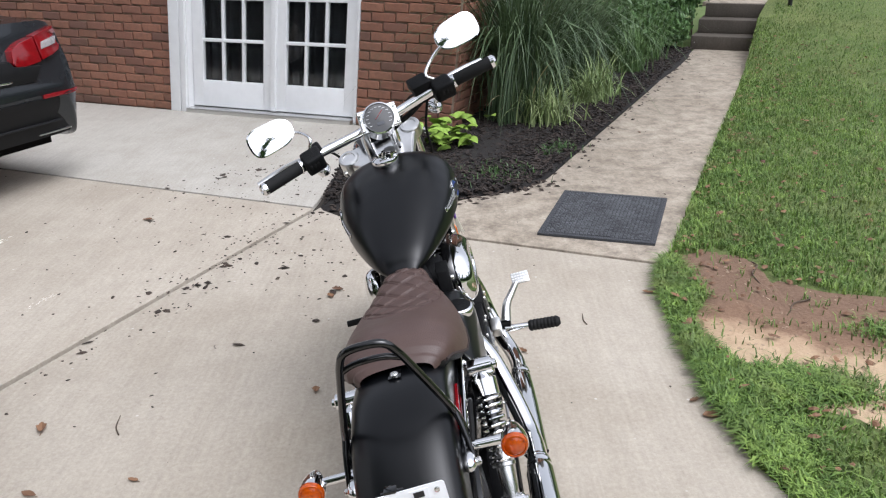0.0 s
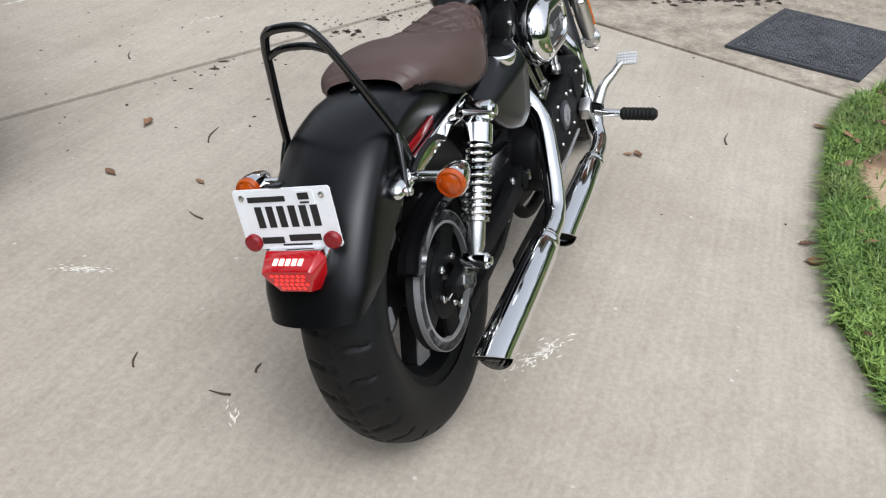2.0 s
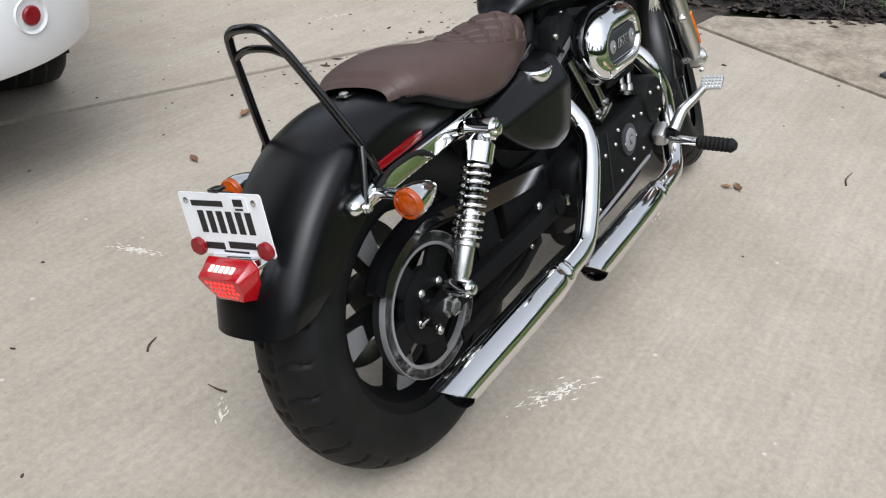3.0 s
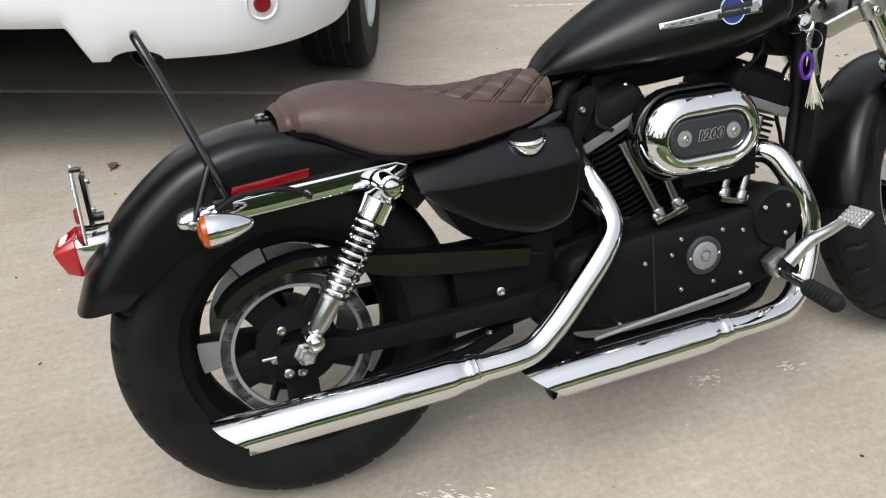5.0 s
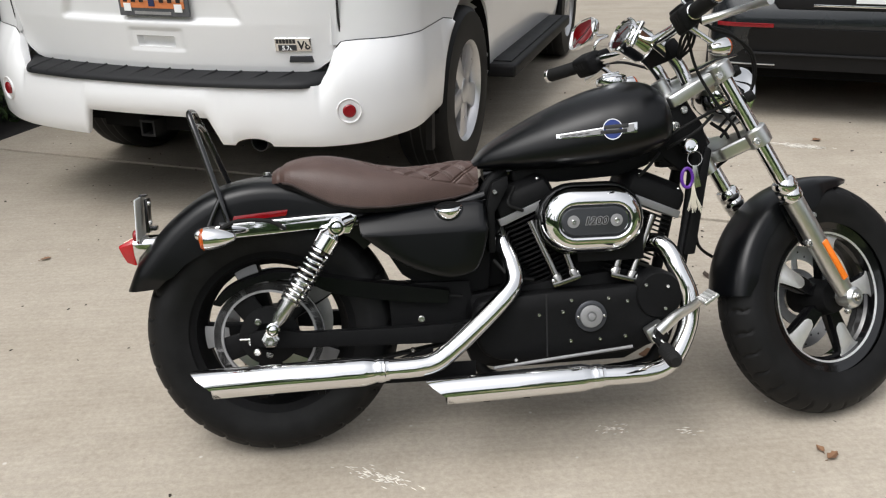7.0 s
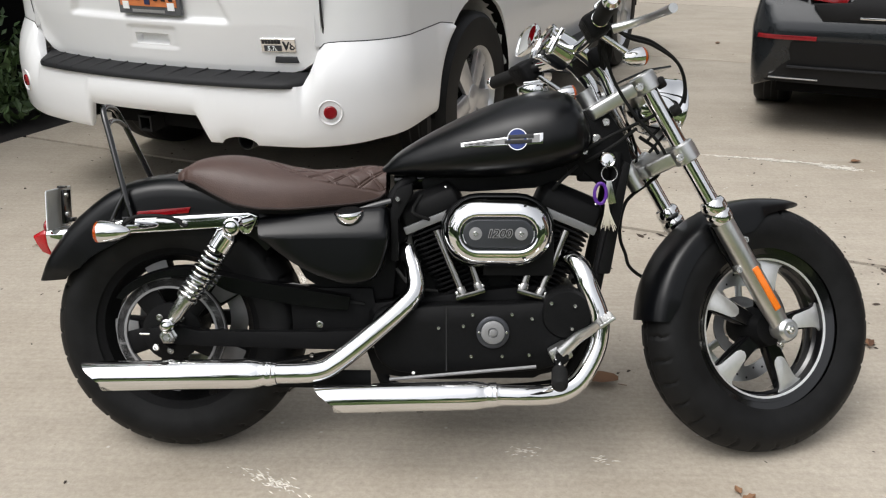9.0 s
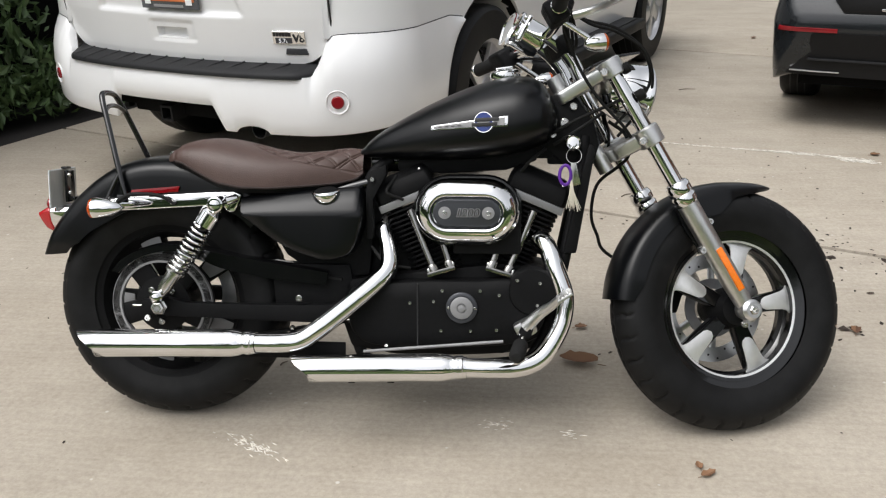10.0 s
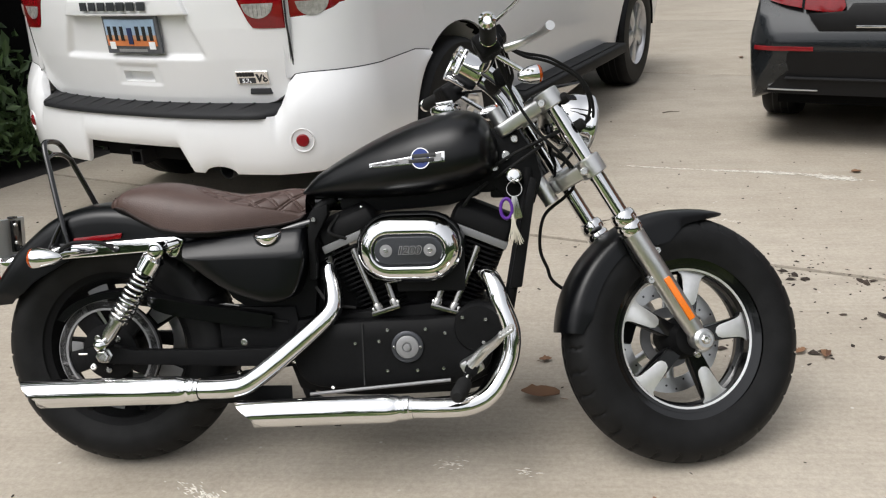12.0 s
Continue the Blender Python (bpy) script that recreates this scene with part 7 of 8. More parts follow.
rings = []
for t in np.linspace(-1, 1, 361):
    h, v = bumper_plan(t)
    out, lo, hi, si = outward(t), low_line(h, v), top_line(t), set_in(t)
    lo = min(lo, hi - 0.01)
    ring = [(-0.026, lo + 0.004), (-0.012, lo - 0.002), (-0.003, lo + 0.012), (0.004, lo + (hi - lo) * 0.25), (0.006, lo + (hi - lo) * 0.48), (0.003 - si * 0.08, lo + (hi - lo) * 0.66), (-si * 0.35, lo + (hi - lo) * 0.82), (-si * 0.8, lo + (hi - lo) * 0.95), (-si, hi), (-si - 0.03, hi - 0.003)]
    rings.append([grid(SU + h + out.x * o, SV + v + out.y * o, z) for o, z in ring])
bump = Geo().rings(rings, wrap=False).part("bumper", CARWHITE, suv, "white wrap-round bumper", sharp=50)


def corner(t, z):
    """The body's skin above the bumper, from the gate's edge to the wheel arch."""
    h, v = bumper_plan(t)
    o = -set_in(t) - 0.001 - float(np.interp(z, (0.80, 1.06, 1.3), (0.0, 0.012, 0.05)))
    n = outward(t)
    return Vector((h + n.x * o, v + n.y * o, z))


for sd in (1, -1):
    ts = [sd * q for q in np.linspace(0.5415, 1.0, 52)]
    tops = [0.785, 0.80, 0.83, 0.88, 0.94, 1.0, 1.06, 1.12, 1.2, 1.3]
    panel = Geo().rings([[grid(SU + c.x, SV + c.y, c.z) for c in (corner(t, z) for z in tops)] + [grid(SU + c.x * 0.985, SV + c.y + 0.012, c.z) for c in (corner(t, z) for z in tops[::-1])] for t in ts]).part("quarter_panel", CARWHITE, suv)
    Geo().tube([grid(SU + c.x, SV + c.y, c.z) for c in (corner(sd * q, top_line(q) + 0.002) for q in np.linspace(0.548, 1.0, 44))], 0.0022, 6).part("bumper_seam", INK, suv)
    Geo().tube([grid(SU + sd * 0.7475, SV + tail_v(0.7475, z) + (0.002 if z < 1 else -0.001), z) for z in (0.765, 0.80, 0.9, 1.0, 1.1, 1.2, 1.3)], 0.0045, 6).part("gate_seam", INK, suv)
    # lamps: one piece on the gate, one on the corner
    tab = sorted((abs(corner(q, 1.1).x), corner(q, 1.1).y) for q in np.linspace(0.552, 0.85, 60))

    def skin(h, z, o, inner):
        v = tail_v(h, z) if inner else float(np.interp(h, [a for a, b in tab], [b for a, b in tab]))
        return grid(SU + sd * h, SV + v - o, z)
    lamps = []
    for inner, hs, zb in ((True, (0.50, 0.559, 0.60, 0.615, 0.64, 0.68, 0.742), (1.22, 1.10, 1.003, 0.983, 0.980, 0.979, 0.979)), (False, (0.752, 0.80, 0.85, 0.898, 0.93, 0.955, 0.975, 0.985), (0.979, 0.981, 0.985, 0.992, 1.010, 1.036, 1.075, 1.12))):
        cols = np.linspace(hs[0], hs[-1], 26)
        g = Geo().rings([[skin(h, float(np.interp(h, hs, zb)) + (1.30 - float(np.interp(h, hs, zb))) * f, 0.010 * min(1, 6 * f + 0.3), inner) for f in np.linspace(0, 1, 13)] + [skin(h, float(np.interp(h, hs, zb)) + (1.30 - float(np.interp(h, hs, zb))) * f, -0.012, inner) for f in np.linspace(1, 0, 13)] for h in cols])
        tl = g.part("tail_lamp", RED_LENS, suv, "red tail lamp with a clear band")
        c0, w = (0.648, 0.062) if inner else (0.835, 0.056)
        g = Geo().rings([[skin(h, zt, 0.0125, inner) for zt in (1.075 - 0.056 * math.sqrt(max(0.0, 1 - ((h - c0) / w) ** 2)) * f for f in (1, 0.75, 0.5, 0.25, 0))] + [skin(h, zt, 0.006, inner) for zt in (1.075 - 0.056 * math.sqrt(max(0.0, 1 - ((h - c0) / w) ** 2)) * f for f in (0, 0.25, 0.5, 0.75, 1))] for h in np.linspace(c0 - w * 0.995, c0 + w * 0.995, 17)])
        g.part("clear_band", CLEARLENS, tl, "clear reversing lens")
        for k in range(7):
            h = c0 - w * 0.8 + 1.6 * w * k / 6
            z0 = 1.075 - 0.050 * math.sqrt(max(0.0, 1 - ((h - c0) / w) ** 2))
            Geo().tube([skin(h, z0, 0.0130, inner), skin(h, 1.073, 0.0130, inner)], 0.0016, 5).part("flute", CLEARLENS, tl)

Geo().rings([[grid(SU + u, SV + v, z) for v, z in ((0.12 + 0.10 * (abs(u) / 0.86) ** 3, 0.60), (0.12 + 0.10 * (abs(u) / 0.86) ** 3, 0.645), (0.42, 0.66), (0.42, 0.60))] for u in np.linspace(-0.86, 0.86, 31)]).part("bumper_shelf", CARWHITE, suv)
g = Geo()
rows = []
for u in np.linspace(-0.70, 0.70, 57):
    vf = 0.005 + 0.09 * (abs(u) / 0.70) ** 2.4
    e = max(0.0, (abs(u) - 0.62) / 0.08) ** 2
    back = tail_v(u, 0.68) + 0.01
    front = vf - 0.004 + 0.075 * e
    rows.append([grid(SU + u, SV + v, z) for v, z in ((front + 0.02, 0.628), (front, 0.634), (front - 0.001, 0.646), (front + 0.006, 0.655), (front + 0.4 * (back - front), 0.666), (back, 0.682), (back, 0.63))])
pad = g.rings(rows).part("step_pad", PADPLASTIC, suv, "black ribbed bumper step pad", sharp=50)
for k in range(12):
    u = -0.58 + 0.102 * k
    f, b = 0.005 + 0.09 * (abs(u) / 0.70) ** 2.4, tail_v(u, 0.68)
    Geo().tube([grid(SU + u - 0.035, SV + f + 0.004, 0.652), grid(SU + u - 0.01, SV + f + 0.5 * (b - f), 0.667), grid(SU + u + 0.02, SV + b, 0.681)], 0.0045, 6, smooth=4).part("rib", PADPLASTIC, pad)
for sd in (1, -1):
    Rm = GRID @ Matrix.Translation((SU + sd * 0.800, SV + 0.124, 0.546)) @ pose(0, 0, 0, 90, 0, sd * 26)
    Geo().lathe([(0.050, -0.006), (0.047, 0.001), (0.038, -0.008), (0.028, -0.02)], Rm, 36, caps=False).part("reflector_recess", CARWHITE, bump)
    Geo().lathe([(0.025, -0.02), (0.026, 0.001), (0.022, 0.005), (0, 0.007)], Rm, 32).part("reflector", DARKRED, bump, "round red reflector")
Geo().box((SU, SV + 0.62, 0.50), (1.3, 0.85, 0.16), GRID).part("underbody", UNDER, suv)
Geo().box((SU, SV + 2.7, 0.50), (1.66, 4.6, 0.25), GRID).part("floor_pan", UNDER, suv)
# A near-black box fills the hitch opening in place of its shade
Geo().box((SU - 0.01, SV + 0.19, 0.475), (0.66, 0.10, 0.135), GRID).part("hitch_shade_fill", UNDER, suv, bevel=0.01)
Geo().rings([[grid(SU - 0.075 + a * k, SV + v, 0.432 + b * k) for a, b in ((-0.034, -0.034), (0.034, -0.034), (0.034, 0.034), (-0.034, 0.034))] for v, k in ((0.06, 0.72), (0.06, 1.0), (0.20, 1.0), (0.20, 0.72), (0.06, 0.72))], caps=False).part("receiver", BLACKPLASTIC, suv)
Geo().lathe([(0.034, 0), (0.038, 0.0), (0.038, 0.30), (0.034, 0.30)], axis(grid(SU + 0.43, SV + 0.07, 0.408), GRID.to_3x3() @ Vector((0, 1, 0.02))), 24, caps=False).part("exhaust_pipe", METAL_DARK, suv, "dull steel exhaust pipe")
for sd in (1, -1):
    for s in (1.15, 4.25):
        o = GRID @ Matrix.Translation((SU + sd * 0.875, SV + s, 0.405)) @ pose(0, 0, 0, 0, 90 * sd, 0)
        car_wheel(o, 0.405, 0.245, 0.245, suv, 5, broad=1.45)
        Geo().rings([[grid(SU + sd * 0.60, SV + s + 0.50 * math.cos(t), 0.41 + 0.50 * math.sin(t)) for t in np.linspace(0, math.pi, 20)], [grid(SU + sd * 0.99, SV + s + 0.472 * math.cos(t), 0.41 + 0.472 * math.sin(t)) for t in np.linspace(0, math.pi, 20)]], wrap=False).part("wheel_well", UNDER, suv)
        Geo().box((SU + sd * 0.60, SV + s, 0.68), (0.02, 1.02, 0.66), GRID).part("inner_well", UNDER, suv)
    g = Geo().box((SU + sd * 1.01, SV + 2.62, 0.395), (0.21, 1.86, 0.07), GRID)
    brd = g.part("running_board", BLACKPLASTIC, suv, "black running board", bevel=0.018, seg=3)
    Geo().box((SU + sd * 1.01, SV + 2.62, 0.4335), (0.13, 1.7, 0.008), GRID).part("tread_strip", PADPLASTIC, brd, bevel=0.003)
    Geo().box((SU + sd * 0.955, SV + 0.66, 0.36), (0.03, 0.04, 0.22), GRID).part("mud_flap", BLACKPLASTIC, suv)

# Dark saloon car
DU, DV = 1.80, 3.72
sedan = thing("saloon_car", Matrix.Identity(4), "dark grey saloon car parked on the driveway", "car")
st = [(0.0, 0.545, 0.76, 0.575, 0.78, 0.60, 0.77), (0.02, 0.47, 0.80, 0.575, 0.835, 0.64, 0.82), (0.05, 0.37, 0.84, 0.575, 0.875, 0.70, 0.85), (0.09, 0.30, 0.86, 0.58, 0.900, 0.78, 0.865), (0.14, 0.275, 0.88, 0.60, 0.915, 0.90, 0.865), (0.20, 0.26, 0.89, 0.62, 0.922, 0.97, 0.86), (0.5, 0.25, 0.91, 0.66, 0.93, 0.99, 0.85), (1.0, 0.24, 0.91, 0.68, 0.93, 1.00, 0.86), (3.4, 0.24, 0.91, 0.66, 0.93, 0.96, 0.87), (4.3, 0.24, 0.90, 0.62, 0.92, 0.84, 0.84), (4.75, 0.26, 0.82, 0.55, 0.84, 0.70, 0.75), (4.88, 0.30, 0.70, 0.50, 0.74, 0.62, 0.66)]
car_shell(DV, 4.88, DU, st, (1.02, 3.85), 0.24, 0.355, 0.33, 0.02).part("body", CARGREY, sedan, "dark grey painted body", sharp=40)
rings = []
for s, zt, hb, ht in ((0.35, 1.0, 0.80, 0.74), (0.9, 1.22, 0.84, 0.66), (1.35, 1.40, 0.85, 0.60), (2.1, 1.45, 0.85, 0.58), (2.8, 1.36, 0.85, 0.60), (3.5, 0.98, 0.84, 0.76)):
    rings.append([grid(DU + h, DV + s, z) for h, z in ((hb, 0.96), (ht + 0.03, zt - 0.06), (ht - 0.04, zt - 0.01), (0, zt))] + [grid(DU - h, DV + s, z) for h, z in ((ht - 0.04, zt - 0.01), (ht + 0.03, zt - 0.06), (hb, 0.96))])
Geo().rings(rings).part("cabin", CARGLASS, sedan, "dark glazed cabin", sharp=50)


def stail(u0, u1, z0, z1, v, d, mat, name, label="", bevel=0.005, parent=None, slope=0.0):
    g = Geo().rings([[grid(u, DV + vv + slope * (z - z0) + float(np.interp(abs(u - DU), (0, 0.70, 0.78, 0.835, 0.875, 0.90), (0, 0.0, 0.006, 0.022, 0.05, 0.09))), z) for u, z in [(a, z0) for a in np.linspace(u0, u1, 9)] + [(a, z1) for a in np.linspace(u1, u0, 9)]] for vv in (v, v + d)])
    return g.part(name, mat, parent or sedan, label, bevel=bevel)


def tail_line(h):
    """How far the saloon's tail curves forward towards its corners."""
    return float(np.interp(abs(h), (0, 0.60, 0.70, 0.78, 0.835, 0.875, 0.90), (0, 0.004, 0.010, 0.022, 0.042, 0.075, 0.12)))


for sd in (1, -1):
    for poly, lab in (([(0.645, 0.778), (0.74, 0.796), (0.81, 0.815), (0.870, 0.845), (0.892, 0.885), (0.880, 0.930), (0.84, 0.950), (0.645, 0.915)], "red wrap-round tail lamp"), ([(0.43, 0.786), (0.45, 0.754), (0.54, 0.760), (0.632, 0.772), (0.632, 0.910), (0.52, 0.885), (0.45, 0.850)], "red tail lamp on the boot lid")):
        tl = Geo().rings([[grid(DU + sd * a, DV + 0.030 + dv + 0.32 * (z - 0.75) + tail_line(a), z) for a, z in poly] for dv in (0.08, 0.0, -0.010)]).part("tail_lamp", RED_LENS, sedan, lab, bevel=0.004)
    Geo().rings([[grid(DU + sd * a, DV + 0.018 + dv + 0.32 * (z - 0.75) + tail_line(a), z) for a, z in ((0.66, 0.835), (0.80, 0.855), (0.83, 0.895), (0.68, 0.875))] for dv in (0.02, -0.002)]).part("clear_band", CLEARLENS, tl, bevel=0.003)
    a0, a1 = sorted((DU + sd * 0.565, DU + sd * 0.872))
    stail(a0, a1, 0.560, 0.583, -0.010, 0.03, DARKRED, "bumper_reflector", "narrow red bumper reflector", bevel=0.003)
    a0, a1 = sorted((DU + sd * 0.53, DU + sd * 0.79))
    stail(a0, a1, 0.338, 0.345, 0.042, 0.05, ALU, "exhaust_trim", bevel=0.003)
hs = np.linspace(-0.875, 0.875, 41)
Geo().rings([[grid(DU + h, DV + v + tail_line(h), z) for h in hs] + [grid(DU + h, DV + v + 0.05 + tail_line(h), z) for h in hs[::-1]] for z, v in ((0.560, -0.006), (0.545, -0.004), (0.50, 0.010), (0.45, 0.026), (0.41, 0.034), (0.38, 0.040), (0.318, 0.052))]).part("diffuser", BLACKPLASTIC, sedan, "black lower bumper", sharp=50)
stail(DU - 0.70, DU + 0.70, 0.404, 0.416, 0.020, 0.05, PADPLASTIC, "diffuser_rib", bevel=0.003)
Geo().rings([[grid(DU + h, DV + v + 0.32 * max(0, z - 0.75), z) for h, z in ((-0.55, 0.664), (0.55, 0.664), (0.61, 0.752), (0.42, 0.765), (0.40, 0.80), (-0.40, 0.80), (-0.42, 0.765), (-0.61, 0.752))] for v in (0.012, 0.06)]).part("boot_panel", BLACKPLASTIC, sedan, "black panel below the boot lid", bevel=0.008)
stail(DU - 0.37, DU + 0.37, 0.682, 0.694, 0.002, 0.03, CHROME, "boot_strip", bevel=0.003)
stail(DU - 0.155, DU + 0.155, 0.705, 0.80, 0.006, 0.02, PLATE, "number_plate", "pale number plate", bevel=0.002)
Geo().box((DU, DV + 2.4, 0.36), (1.5, 4.4, 0.24), GRID).part("floor_pan", UNDER, sedan)
for sd in (1, -1):
    for s in (1.02, 3.85):
        o = GRID @ Matrix.Translation((DU + sd * 0.815, DV + s, 0.33)) @ pose(0, 0, 0, 0, 90 * sd, 0)
        car_wheel(o, 0.33, 0.22, 0.225, sedan, 10)
        Geo().rings([[grid(DU + sd * 0.60, DV + s + 0.375 * math.cos(t), 0.33 + 0.375 * math.sin(t)) for t in np.linspace(0, math.pi, 20)], [grid(DU + sd * 0.885, DV + s + 0.365 * math.cos(t), 0.33 + 0.365 * math.sin(t)) for t in np.linspace(0, math.pi, 20)]], wrap=False).part("wheel_well", UNDER, sedan)


# ---- planting ----
BED = [(2.60, 1.99), (2.72, 1.80), (2.95, 1.52), (3.12, 1.26), (3.32, 1.07), (3.60, 0.985), (4.84, 0.965), (6.47, 0.935), (9.55, 0.91), (9.55, 2.04), (4.57, 2.04), (4.57, 2.40), (3.40, 2.32), (2.78, 2.08)]
g = Geo()
c0 = Vector((4.2, 1.6, 0))
rr = curve([Vector((u, v, 0)) for u, v in BED], 4, True)
co = []
for k in (1.0, 0.97, 0.9, 0.75, 0.5, 0.25, 0.05):
    co.append([grid(*(c0 + (p - c0) * k).xy, (-0.01 if k == 1 else 0.012 + 0.03 * (1 - k)) + 0.012 * noise.noise(p * 3 * k)) for p in rr])
g.rings(co)
tagged(g.part("planting_bed", MULCH), "dark mulched planting bed", "bed", kind="structure")
rg = np.random.default_rng(21)
ch_v, ch_f = [], []
for _ in range(11000):
    u, v = (rg.uniform(2.55, 5.6), rg.uniform(0.9, 2.4)) if rg.random() < 0.8 else (rg.uniform(5.5, 9.5), rg.uniform(0.9, 1.3))
    if not inside(BED, u, v):
        continue
    L, w, h = rg.uniform(0.015, 0.055), rg.uniform(0.006, 0.018), rg.uniform(0.003, 0.009)
    m = Matrix.Translation(grid(u, v, 0.018 + 0.02 * rg.random())) @ pose(0, 0, 0, *rg.uniform(-25, 25, 2), rg.uniform(0, 360))
    k = len(ch_v)
    ch_v += [m @ Vector((a * L / 2, b * w / 2, c * h)) for a in (-1, 1) for b in (-1, 1) for c in (0, 1)]
    ch_f += [(k, k + 1, k + 3, k + 2), (k + 4, k + 6, k + 7, k + 5), (k, k + 4, k + 5, k + 1), (k + 2, k + 3, k + 7, k + 6), (k + 1, k + 5, k + 7, k + 3)]
tagged(raw("mulch_chips", ch_v, ch_f, CHIP), "scattered dark bark chips", "mulch", kind="stuff")


def reeds(name, spots, count, height, spread, width, mat, seed, parent):
    """Long arching blades from a clump's base."""
    rg = np.random.default_rng(seed)
    vs, fs = [], []
    for _ in range(count):
        b = spots[rg.integers(len(spots))]
        az, h = rg.uniform(0, 2 * math.pi), rg.uniform(*height)
        out = h * abs(rg.normal(spread, spread * 0.5))
        d = Vector((math.cos(az), math.sin(az), 0))
        s = Vector((-d.y, d.x, 0)) * width * rg.uniform(0.6, 1.3)
        base = b + Vector((rg.normal(0, 0.07), rg.normal(0, 0.07), 0))
        droop = rg.uniform(0.05, 1.22)
        k = len(vs)
        for i in range(9):
            f = i / 8
            p = base + d * out * f ** 1.8 + Vector((0, 0, h * (f - droop * f ** 3 * 0.75)))
            w = s * (1 - f ** 2.2) + s * 0.05
            vs += [p - w, p + w]
        fs += [(k + 2 * i, k + 2 * i + 1, k + 2 * i + 3, k + 2 * i + 2) for i in range(8)]
    return raw(name, vs, fs, mat, parent, True)


def leaf_cloud(centres, radii, count, size, seed, squash=1.0, shell=0.55):
    """Small folded leaves spread through rough clumps."""
    rg = np.random.default_rng(seed)
    vs, fs = [], []
    for _ in range(count):
        i = rg.integers(len(centres))
        d = Vector(rg.normal(0, 1, 3)).normalized()
        r = radii[i] * (shell + (1 - shell) * rg.random()) * (1 + 0.25 * noise.noise(d * 2.3 + Vector((i, 0, 0))))
        p = Vector(centres[i]) + Vector((d.x, d.y, d.z * squash)) * r
        s = size * rg.uniform(0.6, 1.35)
        m = Matrix.Translation(p) @ Euler(rg.uniform(0, 6.28, 3)).to_matrix().to_4x4()
        k = len(vs)
        vs += [m @ Vector(q) for q in ((-s, 0, 0), (0, -s * 0.42, s * 0.12), (s, 0, 0), (0, s * 0.42, s * 0.12))]
        fs += [(k, k + 1, k + 2), (k, k + 2, k + 3)]
    return vs, fs


# Tall ornamental grass
for nm, sp, cnt, hh, sd, seed, lab in (("ornamental_grass", [(4.98, 1.72), (5.10, 1.58), (5.02, 1.62), (5.3, 1.7)], 950, (1.0, 2.1), 0.40, 31, "tall clump of arching grey-green grass"), ("ornamental_grass", [(6.3, 1.55), (6.6, 1.65), (6.1, 1.75), (6.9, 1.6)], 900, (0.9, 1.7), 0.42, 32, "second clump of tall arching grass")):
    cl = thing(nm, Matrix.Identity(4), lab, "grass", "grasses in the bed")
    reeds("foliage", [grid(u, v, 0.01) for u, v in sp], cnt, hh, sd, 0.0060, REED, seed, cl)
    reeds("dry_foliage", [grid(u, v, 0.01) for u, v in sp], 26, (0.25, 0.8), 0.3, 0.006, REED_DRY, seed + 5, cl)
cl = thing("sedge", Matrix.Identity(4), "low tuft of striped yellow-green grass", "grass", "grasses in the bed")
reeds("foliage", [grid(4.95, 1.42, 0.02), grid(5.05, 1.35, 0.02)], 240, (0.25, 0.50), 0.55, 0.0055, leaf_mat("striped_sedge", (0.17, 0.25, 0.07), (0.36, 0.42, 0.20)), 41, cl)
cl = thing("sedge", Matrix.Identity(4), "second low tuft of striped grass", "grass", "grasses in the bed")
reeds("foliage", [grid(5.9, 1.30, 0.02), grid(6.2, 1.25, 0.02)], 260, (0.25, 0.55), 0.55, 0.0055, leaf_mat("striped_sedge_far", (0.13, 0.21, 0.06), (0.30, 0.37, 0.16)), 42, cl)
cl = thing("ornamental_grass", Matrix.Identity(4), "soft mound of fine green grass near the steps", "grass", "grasses in the bed")
reeds("foliage", [grid(7.6 + 0.3 * k, 1.25 + 0.15 * (k % 3), 0.02) for k in range(6)], 1500, (0.35, 0.85), 0.45, 0.004, leaf_mat("fine_grass", (0.05, 0.11, 0.03), (0.15, 0.24, 0.08)), 43, cl)
# Shrubs up to the steps
for k, (u, v, r, h) in enumerate(((9.25, 1.22, 0.34, 0.30), (8.2, 1.5, 0.5, 0.5), (10.1, 1.18, 0.40, 0.75), (10.9, 1.12, 0.42, 0.95), (8.7, 1.55, 0.55, 0.55), (9.6, 1.5, 0.6, 0.75), (10.4, 1.6, 0.7, 0.9), (7.6, 1.95, 0.45, 0.8), (11.5, 1.7, 0.8, 1.2), (9.9, 1.30, 0.40, 0.50), (12.6, 1.5, 0.9, 1.0), (11.0, 1.25, 0.5, 1.0))):
    sh = thing("shrub", Matrix.Identity(4), "leafy green shrub in the bed", "shrub", "shrubs by the steps")
    Geo().tube([grid(u, v, 0.0), grid(u + 0.03, v, h * 0.5), grid(u, v + 0.05, h)], [0.02, 0.012, 0.005], 7).part("stem", BARK, sh)
    vs, fs = leaf_cloud([grid(u, v, h), grid(u + r * 0.5, v - 0.1, h * 0.8), grid(u - r * 0.4, v + 0.1, h * 0.75)], [r * 0.8, r * 0.6, r * 0.6], 2300, 0.036, 50 + k, 0.8, 0.3)
    raw("foliage", vs, fs, SHRUB, sh)
